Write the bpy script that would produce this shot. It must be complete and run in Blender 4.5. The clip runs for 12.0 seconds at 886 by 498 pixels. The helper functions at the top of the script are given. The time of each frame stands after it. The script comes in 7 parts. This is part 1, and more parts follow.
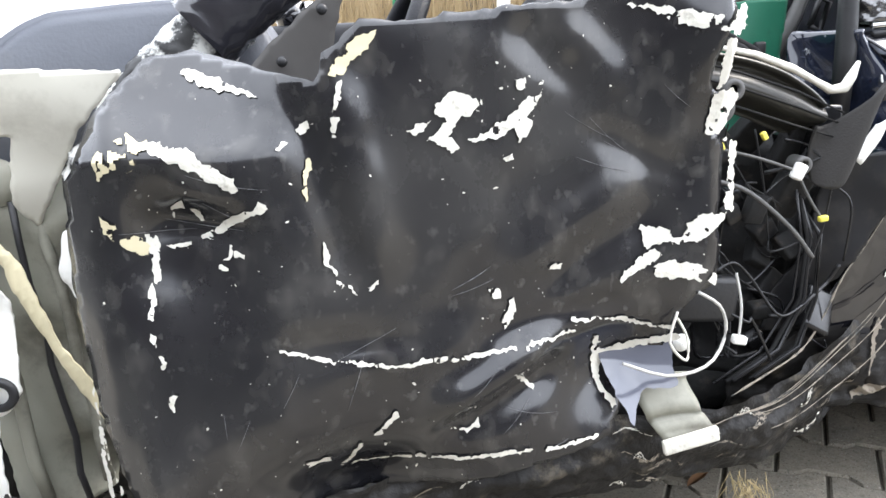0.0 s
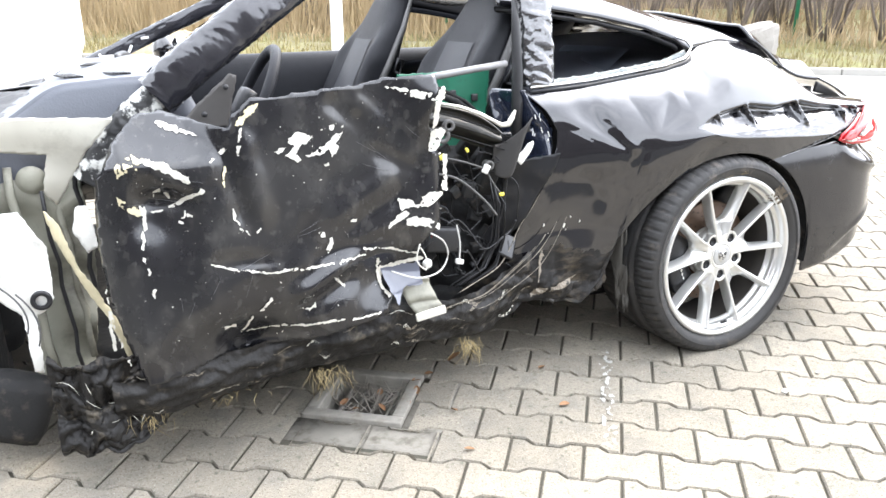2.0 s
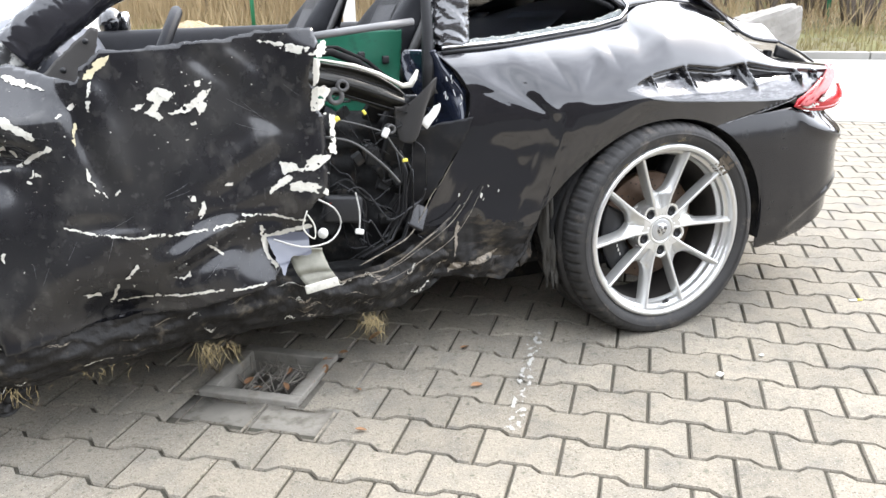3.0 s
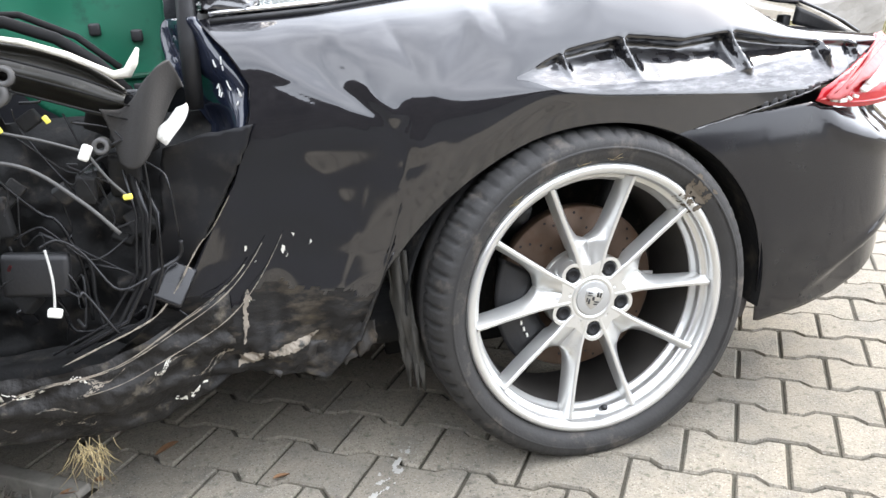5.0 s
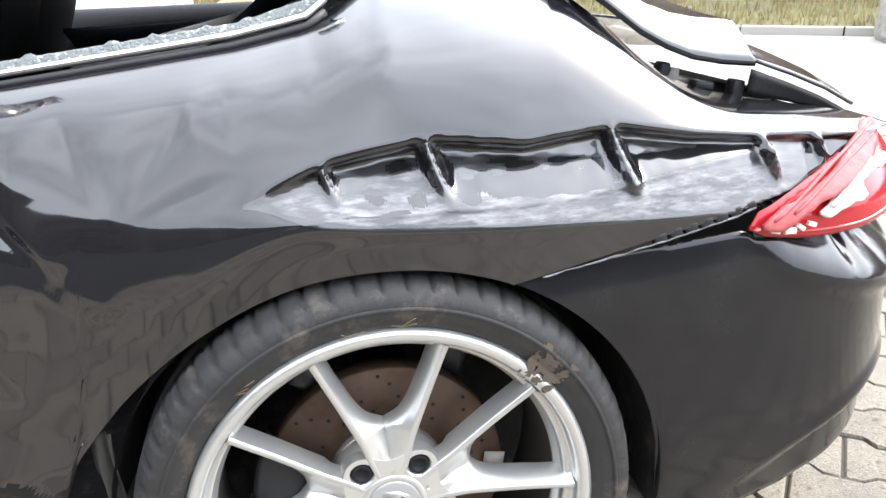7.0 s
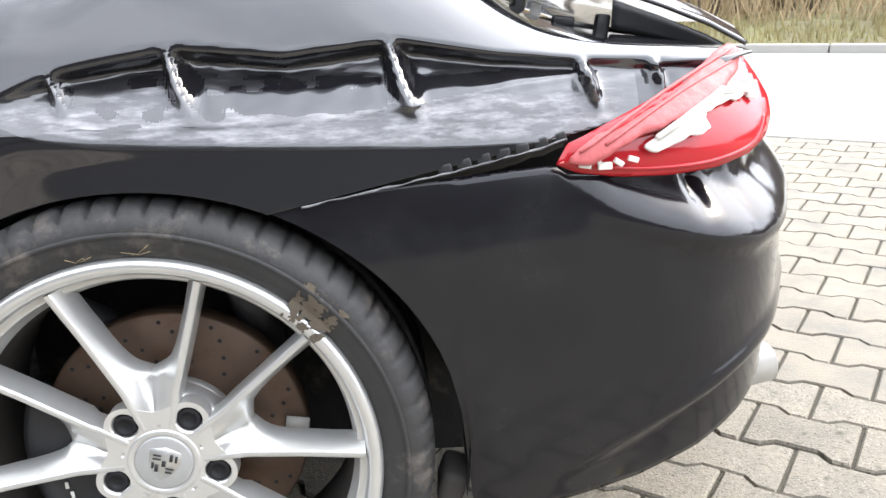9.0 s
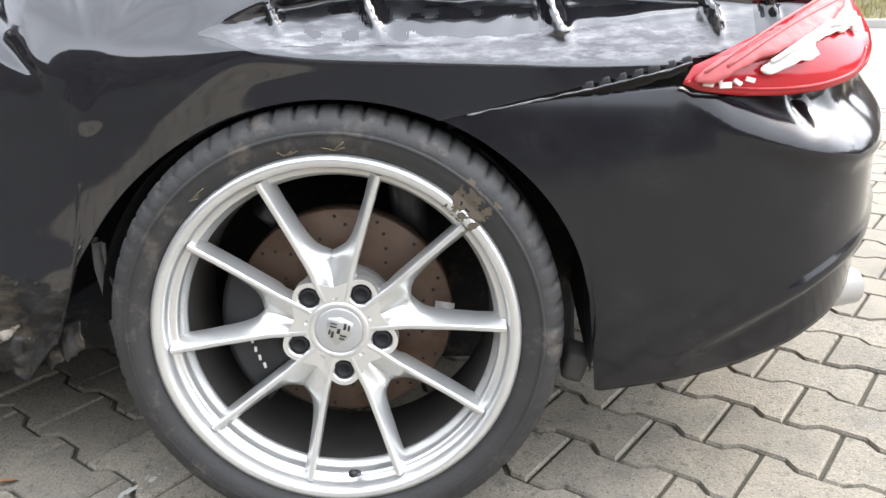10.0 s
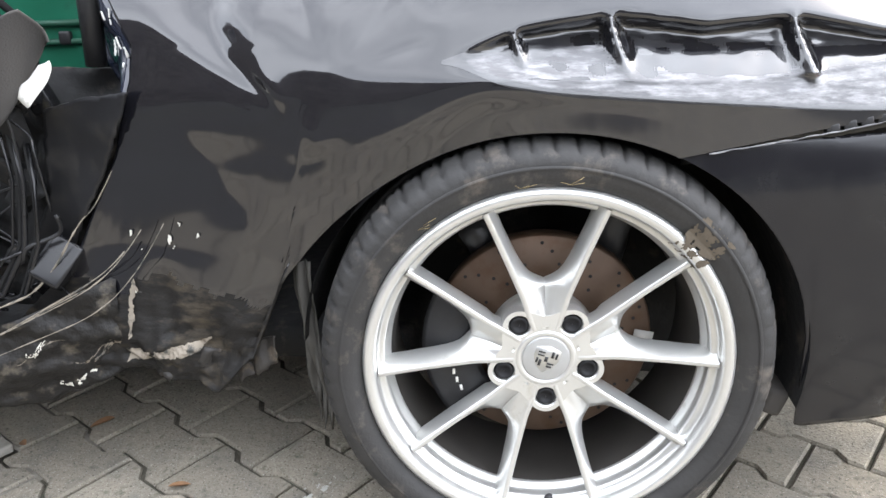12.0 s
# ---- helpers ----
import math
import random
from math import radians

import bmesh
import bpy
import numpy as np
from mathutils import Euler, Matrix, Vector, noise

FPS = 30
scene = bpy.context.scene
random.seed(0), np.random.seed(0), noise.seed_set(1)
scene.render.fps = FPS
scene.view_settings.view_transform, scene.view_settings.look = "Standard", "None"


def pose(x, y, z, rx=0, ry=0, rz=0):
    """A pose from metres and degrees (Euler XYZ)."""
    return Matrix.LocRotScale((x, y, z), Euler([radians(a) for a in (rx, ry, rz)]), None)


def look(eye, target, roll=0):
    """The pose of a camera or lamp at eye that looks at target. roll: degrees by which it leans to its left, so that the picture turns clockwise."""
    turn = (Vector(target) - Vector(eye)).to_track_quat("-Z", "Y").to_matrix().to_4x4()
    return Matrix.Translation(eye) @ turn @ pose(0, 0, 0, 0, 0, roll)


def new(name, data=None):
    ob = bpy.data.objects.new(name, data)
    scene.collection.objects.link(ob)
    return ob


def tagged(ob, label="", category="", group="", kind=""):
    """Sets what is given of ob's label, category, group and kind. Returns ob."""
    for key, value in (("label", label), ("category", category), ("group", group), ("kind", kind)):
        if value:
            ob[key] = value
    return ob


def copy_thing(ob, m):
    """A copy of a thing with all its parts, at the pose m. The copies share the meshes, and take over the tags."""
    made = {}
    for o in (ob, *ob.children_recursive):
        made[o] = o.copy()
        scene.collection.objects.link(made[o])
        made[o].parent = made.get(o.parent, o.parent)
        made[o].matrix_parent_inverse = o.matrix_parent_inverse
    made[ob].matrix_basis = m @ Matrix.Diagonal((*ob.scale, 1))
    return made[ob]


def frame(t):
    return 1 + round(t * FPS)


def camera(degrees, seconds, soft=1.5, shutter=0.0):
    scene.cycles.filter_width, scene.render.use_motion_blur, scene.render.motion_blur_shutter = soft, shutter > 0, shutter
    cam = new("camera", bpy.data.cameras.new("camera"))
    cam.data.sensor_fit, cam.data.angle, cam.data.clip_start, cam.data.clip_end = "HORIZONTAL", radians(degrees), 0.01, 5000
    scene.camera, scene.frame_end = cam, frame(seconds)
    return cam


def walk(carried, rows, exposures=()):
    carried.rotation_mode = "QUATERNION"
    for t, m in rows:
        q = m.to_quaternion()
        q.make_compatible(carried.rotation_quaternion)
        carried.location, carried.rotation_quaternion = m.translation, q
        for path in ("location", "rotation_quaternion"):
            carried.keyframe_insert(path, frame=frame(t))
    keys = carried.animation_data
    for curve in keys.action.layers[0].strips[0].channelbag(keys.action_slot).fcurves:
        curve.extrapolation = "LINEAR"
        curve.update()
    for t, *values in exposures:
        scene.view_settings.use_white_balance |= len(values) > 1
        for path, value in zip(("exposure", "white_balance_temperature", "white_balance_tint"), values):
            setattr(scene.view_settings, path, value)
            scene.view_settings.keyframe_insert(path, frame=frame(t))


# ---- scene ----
cam = camera(58.5, 12.0)
PATH = [
    (0, (-1.562, -1.031, 0.982), (-1.284, 0.849, 0.359), -2.3),
    (0.5, (-1.605, -1.196, 1.024), (-1.140, 0.633, 0.361), -1.3),
    (1, (-1.629, -1.453, 1.093), (-1.061, 0.350, 0.440), -1.4),
    (1.5, (-1.741, -1.715, 1.189), (-1.057, 0.052, 0.549), -0.9),
    (2, (-1.728, -1.961, 1.216), (-1.071, -0.189, 0.563), -0.1),
    (2.5, (-1.539, -1.986, 1.148), (-0.939, -0.203, 0.470), -0.4),
    (3, (-1.328, -1.986, 1.099), (-0.771, -0.182, 0.438), -1.0),
    (3.2, (-1.254, -1.957, 1.085), (-0.714, -0.143, 0.439), -1.1),
    (4.8, (-0.643, -1.317, 0.972), (-0.199, 0.509, 0.287), -1.9),
    (5, (-0.541, -1.297, 0.946), (-0.178, 0.557, 0.288), -2.7),
    (5.5, (-0.329, -1.163, 0.923), (-0.087, 0.719, 0.292), -1.9),
    (6, (-0.174, -1.003, 1.031), (0.033, 0.843, 0.289), -2.4),
    (6.5, (-0.062, -0.875, 1.043), (0.098, 0.972, 0.291), -2.5),
    (7, (0.019, -0.825, 1.044), (0.195, 1.030, 0.318), -2.1),
    (7.5, (0.095, -0.774, 1.033), (0.288, 1.077, 0.300), -2.2),
    (7.7, (0.130, -0.766, 1.034), (0.332, 1.084, 0.302), -2.2),
    (9.3, (0.441, -0.787, 0.843), (0.293, 1.126, 0.209), -3.3),
    (9.5, (0.427, -0.833, 0.835), (0.246, 1.071, 0.182), -3.4),
    (10, (0.320, -0.991, 0.840), (0.087, 0.883, 0.156), -2.9),
    (10.5, (0.215, -1.110, 0.860), (0.032, 0.744, 0.133), -2.0),
    (11, (0.124, -1.191, 0.930), (-0.025, 0.636, 0.131), -2.1),
    (11.5, (0.039, -1.129, 0.947), (-0.122, 0.692, 0.138), -1.2),
    (12, (0.006, -0.985, 0.936), (-0.231, 0.848, 0.172), -1.0),
]
walk(cam, [(t, look(eye, target, roll)) for t, eye, target, roll in PATH], [(0, 0.85), (0.5, 1.18), (1.2, 1.45), (2.0, 1.1), (3.0, 0.60), (5.0, 0.80), (6.5, 0.82), (7.5, 0.62), (10.5, 0.62), (12, 0.85)])

from mathutils.bvhtree import BVHTree

# ---- light ----
world = bpy.data.worlds.new("sky")
scene.world = world
world.use_nodes = True
wn = world.node_tree.nodes
wbg = wn["Background"]
sky = wn.new("ShaderNodeTexSky")
sky.sky_type = "NISHITA"
sky.sun_disc = False
sky.sun_elevation, sky.sun_rotation = radians(44), radians(68)
sky.air_density, sky.dust_density, sky.ozone_density = 1.0, 4.0, 1.0
wtc = wn.new("ShaderNodeTexCoord")
wcl = wn.new("ShaderNodeTexNoise")
wcl.inputs["Scale"].default_value, wcl.inputs["Detail"].default_value, wcl.inputs["Roughness"].default_value = 2.2, 7.0, 0.55
wmr = wn.new("ShaderNodeMapRange")
wmr.inputs[1].default_value, wmr.inputs[2].default_value, wmr.inputs[3].default_value, wmr.inputs[4].default_value = 0.36, 0.64, 0.60, 1.0
wmx = wn.new("ShaderNodeMix")
wmx.data_type = "RGBA"
wmx.inputs[7].default_value = (13.6, 14.3, 15.8, 1)
wl = world.node_tree.links
wl.new(wtc.outputs["Generated"], wcl.inputs["Vector"])
wl.new(wcl.outputs[0], wmr.inputs[0])
wl.new(wmr.outputs[0], wmx.inputs[0])
wl.new(sky.outputs[0], wmx.inputs[6])
# thin cloud glows more strongly towards the sun
wdot = wn.new("ShaderNodeVectorMath")
wdot.operation = "DOT_PRODUCT"
wdot.inputs[1].default_value = Vector((8.3, 3.4, 8.6)).normalized()
wpos = wn.new("ShaderNodeMath")
wpos.operation = "MAXIMUM"
wpos.inputs[1].default_value = 0.0
wpow = wn.new("ShaderNodeMath")
wpow.operation = "POWER"
wpow.inputs[1].default_value = 3.0
wmad = wn.new("ShaderNodeMath")
wmad.operation = "MULTIPLY_ADD"
wmad.inputs[1].default_value, wmad.inputs[2].default_value = 1.0, 1.0
wsc = wn.new("ShaderNodeVectorMath")
wsc.operation = "SCALE"
wl.new(wtc.outputs["Generated"], wdot.inputs[0])
wl.new(wdot.outputs["Value"], wpos.inputs[0])
wl.new(wpos.outputs[0], wpow.inputs[0])
wl.new(wpow.outputs[0], wmad.inputs[0])
wl.new(wmx.outputs[2], wsc.inputs[0])
wl.new(wmad.outputs[0], wsc.inputs["Scale"])
wl.new(wsc.outputs[0], wbg.inputs[0])
wbg.inputs[1].default_value = 0.186
sun = new("sun", bpy.data.lights.new("sun", "SUN"))
sun.data.energy, sun.data.angle, sun.data.color = 1.25, radians(9.0), (1.0, 0.92, 0.80)
sun.matrix_world = look((8.3, 3.4, 8.6), (0, 0, 0))


# ---- materials ----
def mat(name, color, rough=0.5, metal=0.0, vary=0.15, scale=8.0, bump=0.0, bscale=60.0, coat=0.0, second=None, mask=(0.5, 0.6), mscale=5.0, emit=0.0, alpha=1.0, trans=0.0, rand=0.0, rough2=None, ior=1.45, cior=1.5, spec=0.5, stretch=None, grit=None, crough=0.06):
    m = bpy.data.materials.new(name)
    m.use_nodes = True
    nt = m.node_tree
    nd, ln = nt.nodes, nt.links
    bs = nd["Principled BSDF"]
    geo = nd.new("ShaderNodeTexCoord")
    place_out = geo.outputs["Object"]
    if grit:
        place_out = nd.new("ShaderNodeNewGeometry").outputs["Position"]
    if stretch:
        mp = nd.new("ShaderNodeMapping")
        mp.inputs["Scale"].default_value = stretch
        ln.new(place_out, mp.inputs["Vector"])
        place_out = mp.outputs[0]
    n1 = nd.new("ShaderNodeTexNoise")
    n1.inputs["Scale"].default_value, n1.inputs["Detail"].default_value = scale, 6.0
    ln.new(place_out, n1.inputs["Vector"])
    lo, hi = tuple(c * (1 - vary) for c in color), tuple(min(1.0, c * (1 + vary)) for c in color)
    ramp = nd.new("ShaderNodeMix")
    ramp.data_type = "RGBA"
    ramp.inputs[6].default_value, ramp.inputs[7].default_value = (*lo, 1), (*hi, 1)
    ln.new(n1.outputs[0], ramp.inputs[0])
    out = ramp.outputs[2]
    if second:
        n2 = nd.new("ShaderNodeTexNoise")
        n2.inputs["Scale"].default_value, n2.inputs["Detail"].default_value, n2.inputs["Roughness"].default_value = mscale, 9.0, 0.65
        ln.new(place_out, n2.inputs["Vector"])
        mr = nd.new("ShaderNodeMapRange")
        mr.inputs[1].default_value, mr.inputs[2].default_value = mask
        ln.new(n2.outputs[0], mr.inputs[0])
        mx = nd.new("ShaderNodeMix")
        mx.data_type = "RGBA"
        mx.inputs[7].default_value = (*second, 1)
        ln.new(out, mx.inputs[6])
        ln.new(mr.outputs[0], mx.inputs[0])
        out = mx.outputs[2]
        if rough2 is not None:
            mf = nd.new("ShaderNodeMix")
            mf.inputs[2].default_value, mf.inputs[3].default_value = rough, rough2
            ln.new(mr.outputs[0], mf.inputs[0])
            ln.new(mf.outputs[0], bs.inputs["Roughness"])
    # grains of darker and paler stone
    for gscale, lo_g, hi_g, gcol in grit or ():
        n3 = nd.new("ShaderNodeTexNoise")
        n3.inputs["Scale"].default_value, n3.inputs["Detail"].default_value = gscale, 2.0
        ln.new(place_out, n3.inputs["Vector"])
        m3 = nd.new("ShaderNodeMapRange")
        m3.inputs[1].default_value, m3.inputs[2].default_value = lo_g, hi_g
        ln.new(n3.outputs[0], m3.inputs[0])
        mg = nd.new("ShaderNodeMix")
        mg.data_type = "RGBA"
        mg.inputs[7].default_value = (*gcol, 1)
        ln.new(out, mg.inputs[6])
        ln.new(m3.outputs[0], mg.inputs[0])
        out = mg.outputs[2]
    if rand:
        oi = nd.new("ShaderNodeObjectInfo")
        hs = nd.new("ShaderNodeHueSaturation")
        m2 = nd.new("ShaderNodeMapRange")
        m2.inputs[3].default_value, m2.inputs[4].default_value = 1 - rand, 1 + rand
        ln.new(oi.outputs["Random"], m2.inputs[0])
        ln.new(m2.outputs[0], hs.inputs["Value"])
        ln.new(out, hs.inputs["Color"])
        out = hs.outputs[0]
    ln.new(out, bs.inputs["Base Color"])
    if rough2 is None:
        bs.inputs["Roughness"].default_value = rough
    bs.inputs["Metallic"].default_value = metal
    bs.inputs["Coat Weight"].default_value = coat
    bs.inputs["Coat Roughness"].default_value = crough
    bs.inputs["Coat IOR"].default_value = cior
    bs.inputs["IOR"].default_value = ior
    bs.inputs["Specular IOR Level"].default_value = spec
    bs.inputs["Transmission Weight"].default_value = trans
    bs.inputs["Alpha"].default_value = alpha
    if bump:
        nb = nd.new("ShaderNodeTexNoise")
        nb.inputs["Scale"].default_value, nb.inputs["Detail"].default_value = bscale, 5.0
        ln.new(place_out, nb.inputs["Vector"])
        bp = nd.new("ShaderNodeBump")
        bp.inputs["Strength"].default_value, bp.inputs["Distance"].default_value = 1.0, bump
        ln.new(nb.outputs[0], bp.inputs["Height"])
        ln.new(bp.outputs[0], bs.inputs["Normal"])
    return m


PAINT = mat("black_paint", (0.007, 0.007, 0.009), 0.12, coat=1.0, cior=1.74, spec=0.1, bump=0.00012, bscale=7, second=(0.014, 0.014, 0.015), mask=(0.56, 0.75), mscale=14, rough2=0.22)
BUMPERPAINT = mat("dusty_black_bumper_paint", (0.007, 0.007, 0.009), 0.2, coat=1.0, cior=1.40, crough=0.12, spec=0.1, bump=0.0002, bscale=5, second=(0.014, 0.014, 0.015), mask=(0.5, 0.75), mscale=9, rough2=0.35)
DOORPAINT = mat("scuffed_black_paint", (0.009, 0.009, 0.011), 0.2, coat=1.0, cior=1.5, crough=0.15, spec=0.2, bump=0.0006, bscale=11, second=(0.018, 0.018, 0.019), mask=(0.46, 0.74), mscale=11, rough2=0.45, grit=((6, 0.50, 0.76, (0.034, 0.033, 0.032)), (24, 0.56, 0.80, (0.050, 0.048, 0.045)), (70, 0.62, 0.78, (0.050, 0.049, 0.047))), stretch=(1.0, 1.0, 0.8))
SCUFF = mat("scuffed_grey_edge", (0.12, 0.12, 0.125), 0.5, vary=0.4, scale=40, second=(0.30, 0.30, 0.30), mask=(0.5, 0.7), mscale=60)
SMOOTHP = mat("bare_primer_panel", (0.58, 0.56, 0.48), 0.45, vary=0.08, scale=6, second=(0.38, 0.36, 0.30), mask=(0.58, 0.8), mscale=8)
PRIMER = mat("chipped_primer", (0.60, 0.58, 0.51), 0.6, vary=0.2, scale=40, bump=0.002, bscale=120, second=(0.35, 0.33, 0.28), mask=(0.58, 0.72), mscale=60)
CREAM = mat("cream_primer", (0.56, 0.50, 0.33), 0.55, vary=0.15, scale=25, bump=0.001, bscale=90)
SCRAPED = mat("scraped_edge", (0.22, 0.19, 0.15), 0.7, vary=0.5, scale=30, second=(0.05, 0.05, 0.045), mask=(0.5, 0.6), mscale=40)
STEEL = mat("bent_steel", (0.60, 0.60, 0.58), 0.32, metal=0.85, vary=0.2, scale=20, bump=0.001, bscale=50)
BEIGE = mat("body_primer_dusty", (0.24, 0.235, 0.19), 0.55, vary=0.3, scale=7, second=(0.10, 0.092, 0.072), mask=(0.48, 0.70), mscale=9, bump=0.001)
ALU = mat("silver_alloy", (0.64, 0.64, 0.62), 0.29, metal=0.7, vary=0.08, scale=30, second=(0.40, 0.37, 0.30), mask=(0.62, 0.80), mscale=16, rough2=0.5)
RUBBER = mat("tyre_rubber", (0.028, 0.027, 0.026), 0.62, vary=0.3, scale=25, second=(0.13, 0.11, 0.09), mask=(0.55, 0.8), mscale=20, bump=0.0008, bscale=140)
BLACK = mat("black_plastic", (0.018, 0.018, 0.019), 0.45, vary=0.3, scale=30, bump=0.0006, bscale=150)
GLOSSB = mat("glossy_black_plastic", (0.012, 0.012, 0.013), 0.22, vary=0.3, scale=30)
SEAL = mat("dull_black_rubber", (0.012, 0.012, 0.012), 0.8, vary=0.3, scale=30, spec=0.25)
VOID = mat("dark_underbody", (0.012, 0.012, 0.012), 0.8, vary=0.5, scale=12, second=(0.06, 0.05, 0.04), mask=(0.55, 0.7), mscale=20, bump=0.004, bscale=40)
TAPE = mat("black_tape_film", (0.016, 0.016, 0.020), 0.25, vary=0.3, scale=9, bump=0.004, bscale=30, coat=1.0, cior=1.55, crough=0.12, stretch=(1.0, 1.0, 0.4))
SILL = mat("crushed_sill", (0.015, 0.014, 0.013), 0.5, vary=0.5, scale=14, spec=0.3, second=(0.14, 0.12, 0.09), mask=(0.56, 0.78), mscale=24, rough2=0.85, bump=0.005, bscale=60)
RUST = mat("rusty_disc", (0.095, 0.062, 0.042), 0.5, metal=0.5, vary=0.3, scale=18, second=(0.08, 0.045, 0.025), mask=(0.5, 0.65), mscale=25)
RED = mat("red_lens", (0.42, 0.012, 0.018), 0.14, vary=0.15, scale=12, coat=0.3)
PINK = mat("broken_red_housing", (0.45, 0.10, 0.10), 0.5, vary=0.25, scale=25, bump=0.002)
WHITEP = mat("white_plastic", (0.78, 0.77, 0.72), 0.45, vary=0.12, scale=30, bump=0.002, bscale=70)
LEATHER = mat("black_leather", (0.013, 0.0135, 0.016), 0.5, spec=0.22, vary=0.25, scale=40, bump=0.0012, bscale=260)
DASH = mat("dark_grey_dashboard", (0.105, 0.112, 0.13), 0.42, vary=0.15, scale=20, bump=0.0006, bscale=200, second=(0.13, 0.13, 0.13), mask=(0.55, 0.8), mscale=4)
GREEN = mat("green_panel", (0.01, 0.12, 0.068), 0.45, vary=0.2, scale=12, second=(0.01, 0.05, 0.035), mask=(0.58, 0.75), mscale=14)
CHROME = mat("bright_trim", (0.80, 0.80, 0.80), 0.2, metal=1.0, vary=0.05)
GLASS = mat("crazed_glass", (0.55, 0.62, 0.60), 0.35, vary=0.3, scale=160, bump=0.004, bscale=260, second=(0.9, 0.95, 0.93), mask=(0.5, 0.6), mscale=190)
CRUMBS = mat("glass_crumbs", (0.17, 0.19, 0.185), 0.3, vary=0.4, scale=160, bump=0.004, bscale=260, second=(0.60, 0.66, 0.64), mask=(0.56, 0.64), mscale=150)
PAVER = mat("concrete_paver", (0.224, 0.200, 0.158), 0.9, vary=0.32, scale=95, bump=0.0028, bscale=190, second=(0.150, 0.139, 0.118), mask=(0.46, 0.74), mscale=9, rand=0.12, grit=((210, 0.58, 0.72, (0.075, 0.066, 0.05)), (330, 0.62, 0.74, (0.40, 0.38, 0.33)), (45, 0.60, 0.78, (0.10, 0.095, 0.07))))
JOINT = mat("joint_sand", (0.075, 0.068, 0.052), 0.95, vary=0.35, scale=50, bump=0.004, bscale=120, second=(0.06, 0.06, 0.045), mask=(0.5, 0.65), mscale=25)
CONC = mat("road_concrete", (0.33, 0.32, 0.295), 0.9, vary=0.1, scale=4, bump=0.002, bscale=90, second=(0.32, 0.31, 0.28), mask=(0.5, 0.75), mscale=1.5)
SOIL = mat("verge_soil", (0.13, 0.115, 0.06), 0.95, vary=0.4, scale=3, bump=0.03, bscale=12, second=(0.15, 0.15, 0.06), mask=(0.45, 0.6), mscale=2)
GRASS = mat("grass_blades", (0.25, 0.215, 0.10), 0.8, vary=0.4, scale=2)
REED = mat("dry_reed", (0.34, 0.26, 0.15), 0.85, vary=0.3, scale=3)
BARK = mat("grey_bark", (0.14, 0.115, 0.095), 0.9, vary=0.35, scale=6)
TWIG = mat("bare_twigs", (0.19, 0.145, 0.115), 0.9, vary=0.4, scale=2)
STONE = mat("grey_stone", (0.26, 0.245, 0.22), 0.9, vary=0.3, scale=5, bump=0.02, bscale=9)
POSTG = mat("green_post_paint", (0.02, 0.16, 0.08), 0.5, vary=0.2)
WALLW = mat("white_wall", (0.80, 0.80, 0.79), 0.7, vary=0.04, scale=2)
CASTI = mat("cast_iron", (0.235, 0.22, 0.19), 0.85, metal=0.0, vary=0.35, scale=30, bump=0.002, second=(0.15, 0.13, 0.10), mask=(0.5, 0.7), mscale=14)
HAY = mat("dry_straw", (0.30, 0.235, 0.12), 0.9, vary=0.3, scale=60)
OLEAF = mat("dry_leaf", (0.24, 0.13, 0.065), 0.8, vary=0.4, scale=40)
WPAINT = mat("worn_road_paint", (0.38, 0.37, 0.335), 0.9, vary=0.3, scale=40, bump=0.001, bscale=100)
YEL = mat("yellow_plastic", (0.75, 0.65, 0.10), 0.4)
REDW = mat("red_wire", (0.5, 0.03, 0.03), 0.4)
GREYW = mat("grey_cable", (0.085, 0.083, 0.08), 0.5, vary=0.2, scale=60)


# ---- mesh helpers ----
def link(name, bm, material, smooth=True):
    me = bpy.data.meshes.new(name)
    bmesh.ops.recalc_face_normals(bm, faces=bm.faces)
    bm.to_mesh(me)
    bm.free()
    me.materials.append(material)
    if smooth:
        for p in me.polygons:
            p.use_smooth = True
    return me


def part(name, bm, material, parent, label="", smooth=True):
    ob = new(name, link(name, bm, material, smooth))
    if parent:
        ob.parent = parent
    if label:
        tagged(ob, label=label)
    return ob


def thing(name, label, category, group="", kind="", at=None):
    ob = new(name)
    ob.empty_display_size = 0.1
    if at:
        ob.matrix_world = at
    return tagged(ob, label, category, group, kind)


def solid(ob, t, off=-1.0):
    md = ob.modifiers.new("thickness", "SOLIDIFY")
    md.thickness, md.offset = t, off
    return ob


def sheet(fn, nu, nv, keep=None, loop=False):
    bm = bmesh.new()
    vs = [[bm.verts.new(fn(i / nu, j / nv)) for j in range(nv + 1)] for i in range(nu + (0 if loop else 1))]
    n = len(vs)
    for i in range(nu):
        for j in range(nv):
            if keep and not keep((i + 0.5) / nu, (j + 0.5) / nv):
                continue
            bm.faces.new((vs[i][j], vs[(i + 1) % n][j], vs[(i + 1) % n][j + 1], vs[i][j + 1]))
    loose = [v for v in bm.verts if not v.link_faces]
    bmesh.ops.delete(bm, geom=loose, context="VERTS")
    return bm


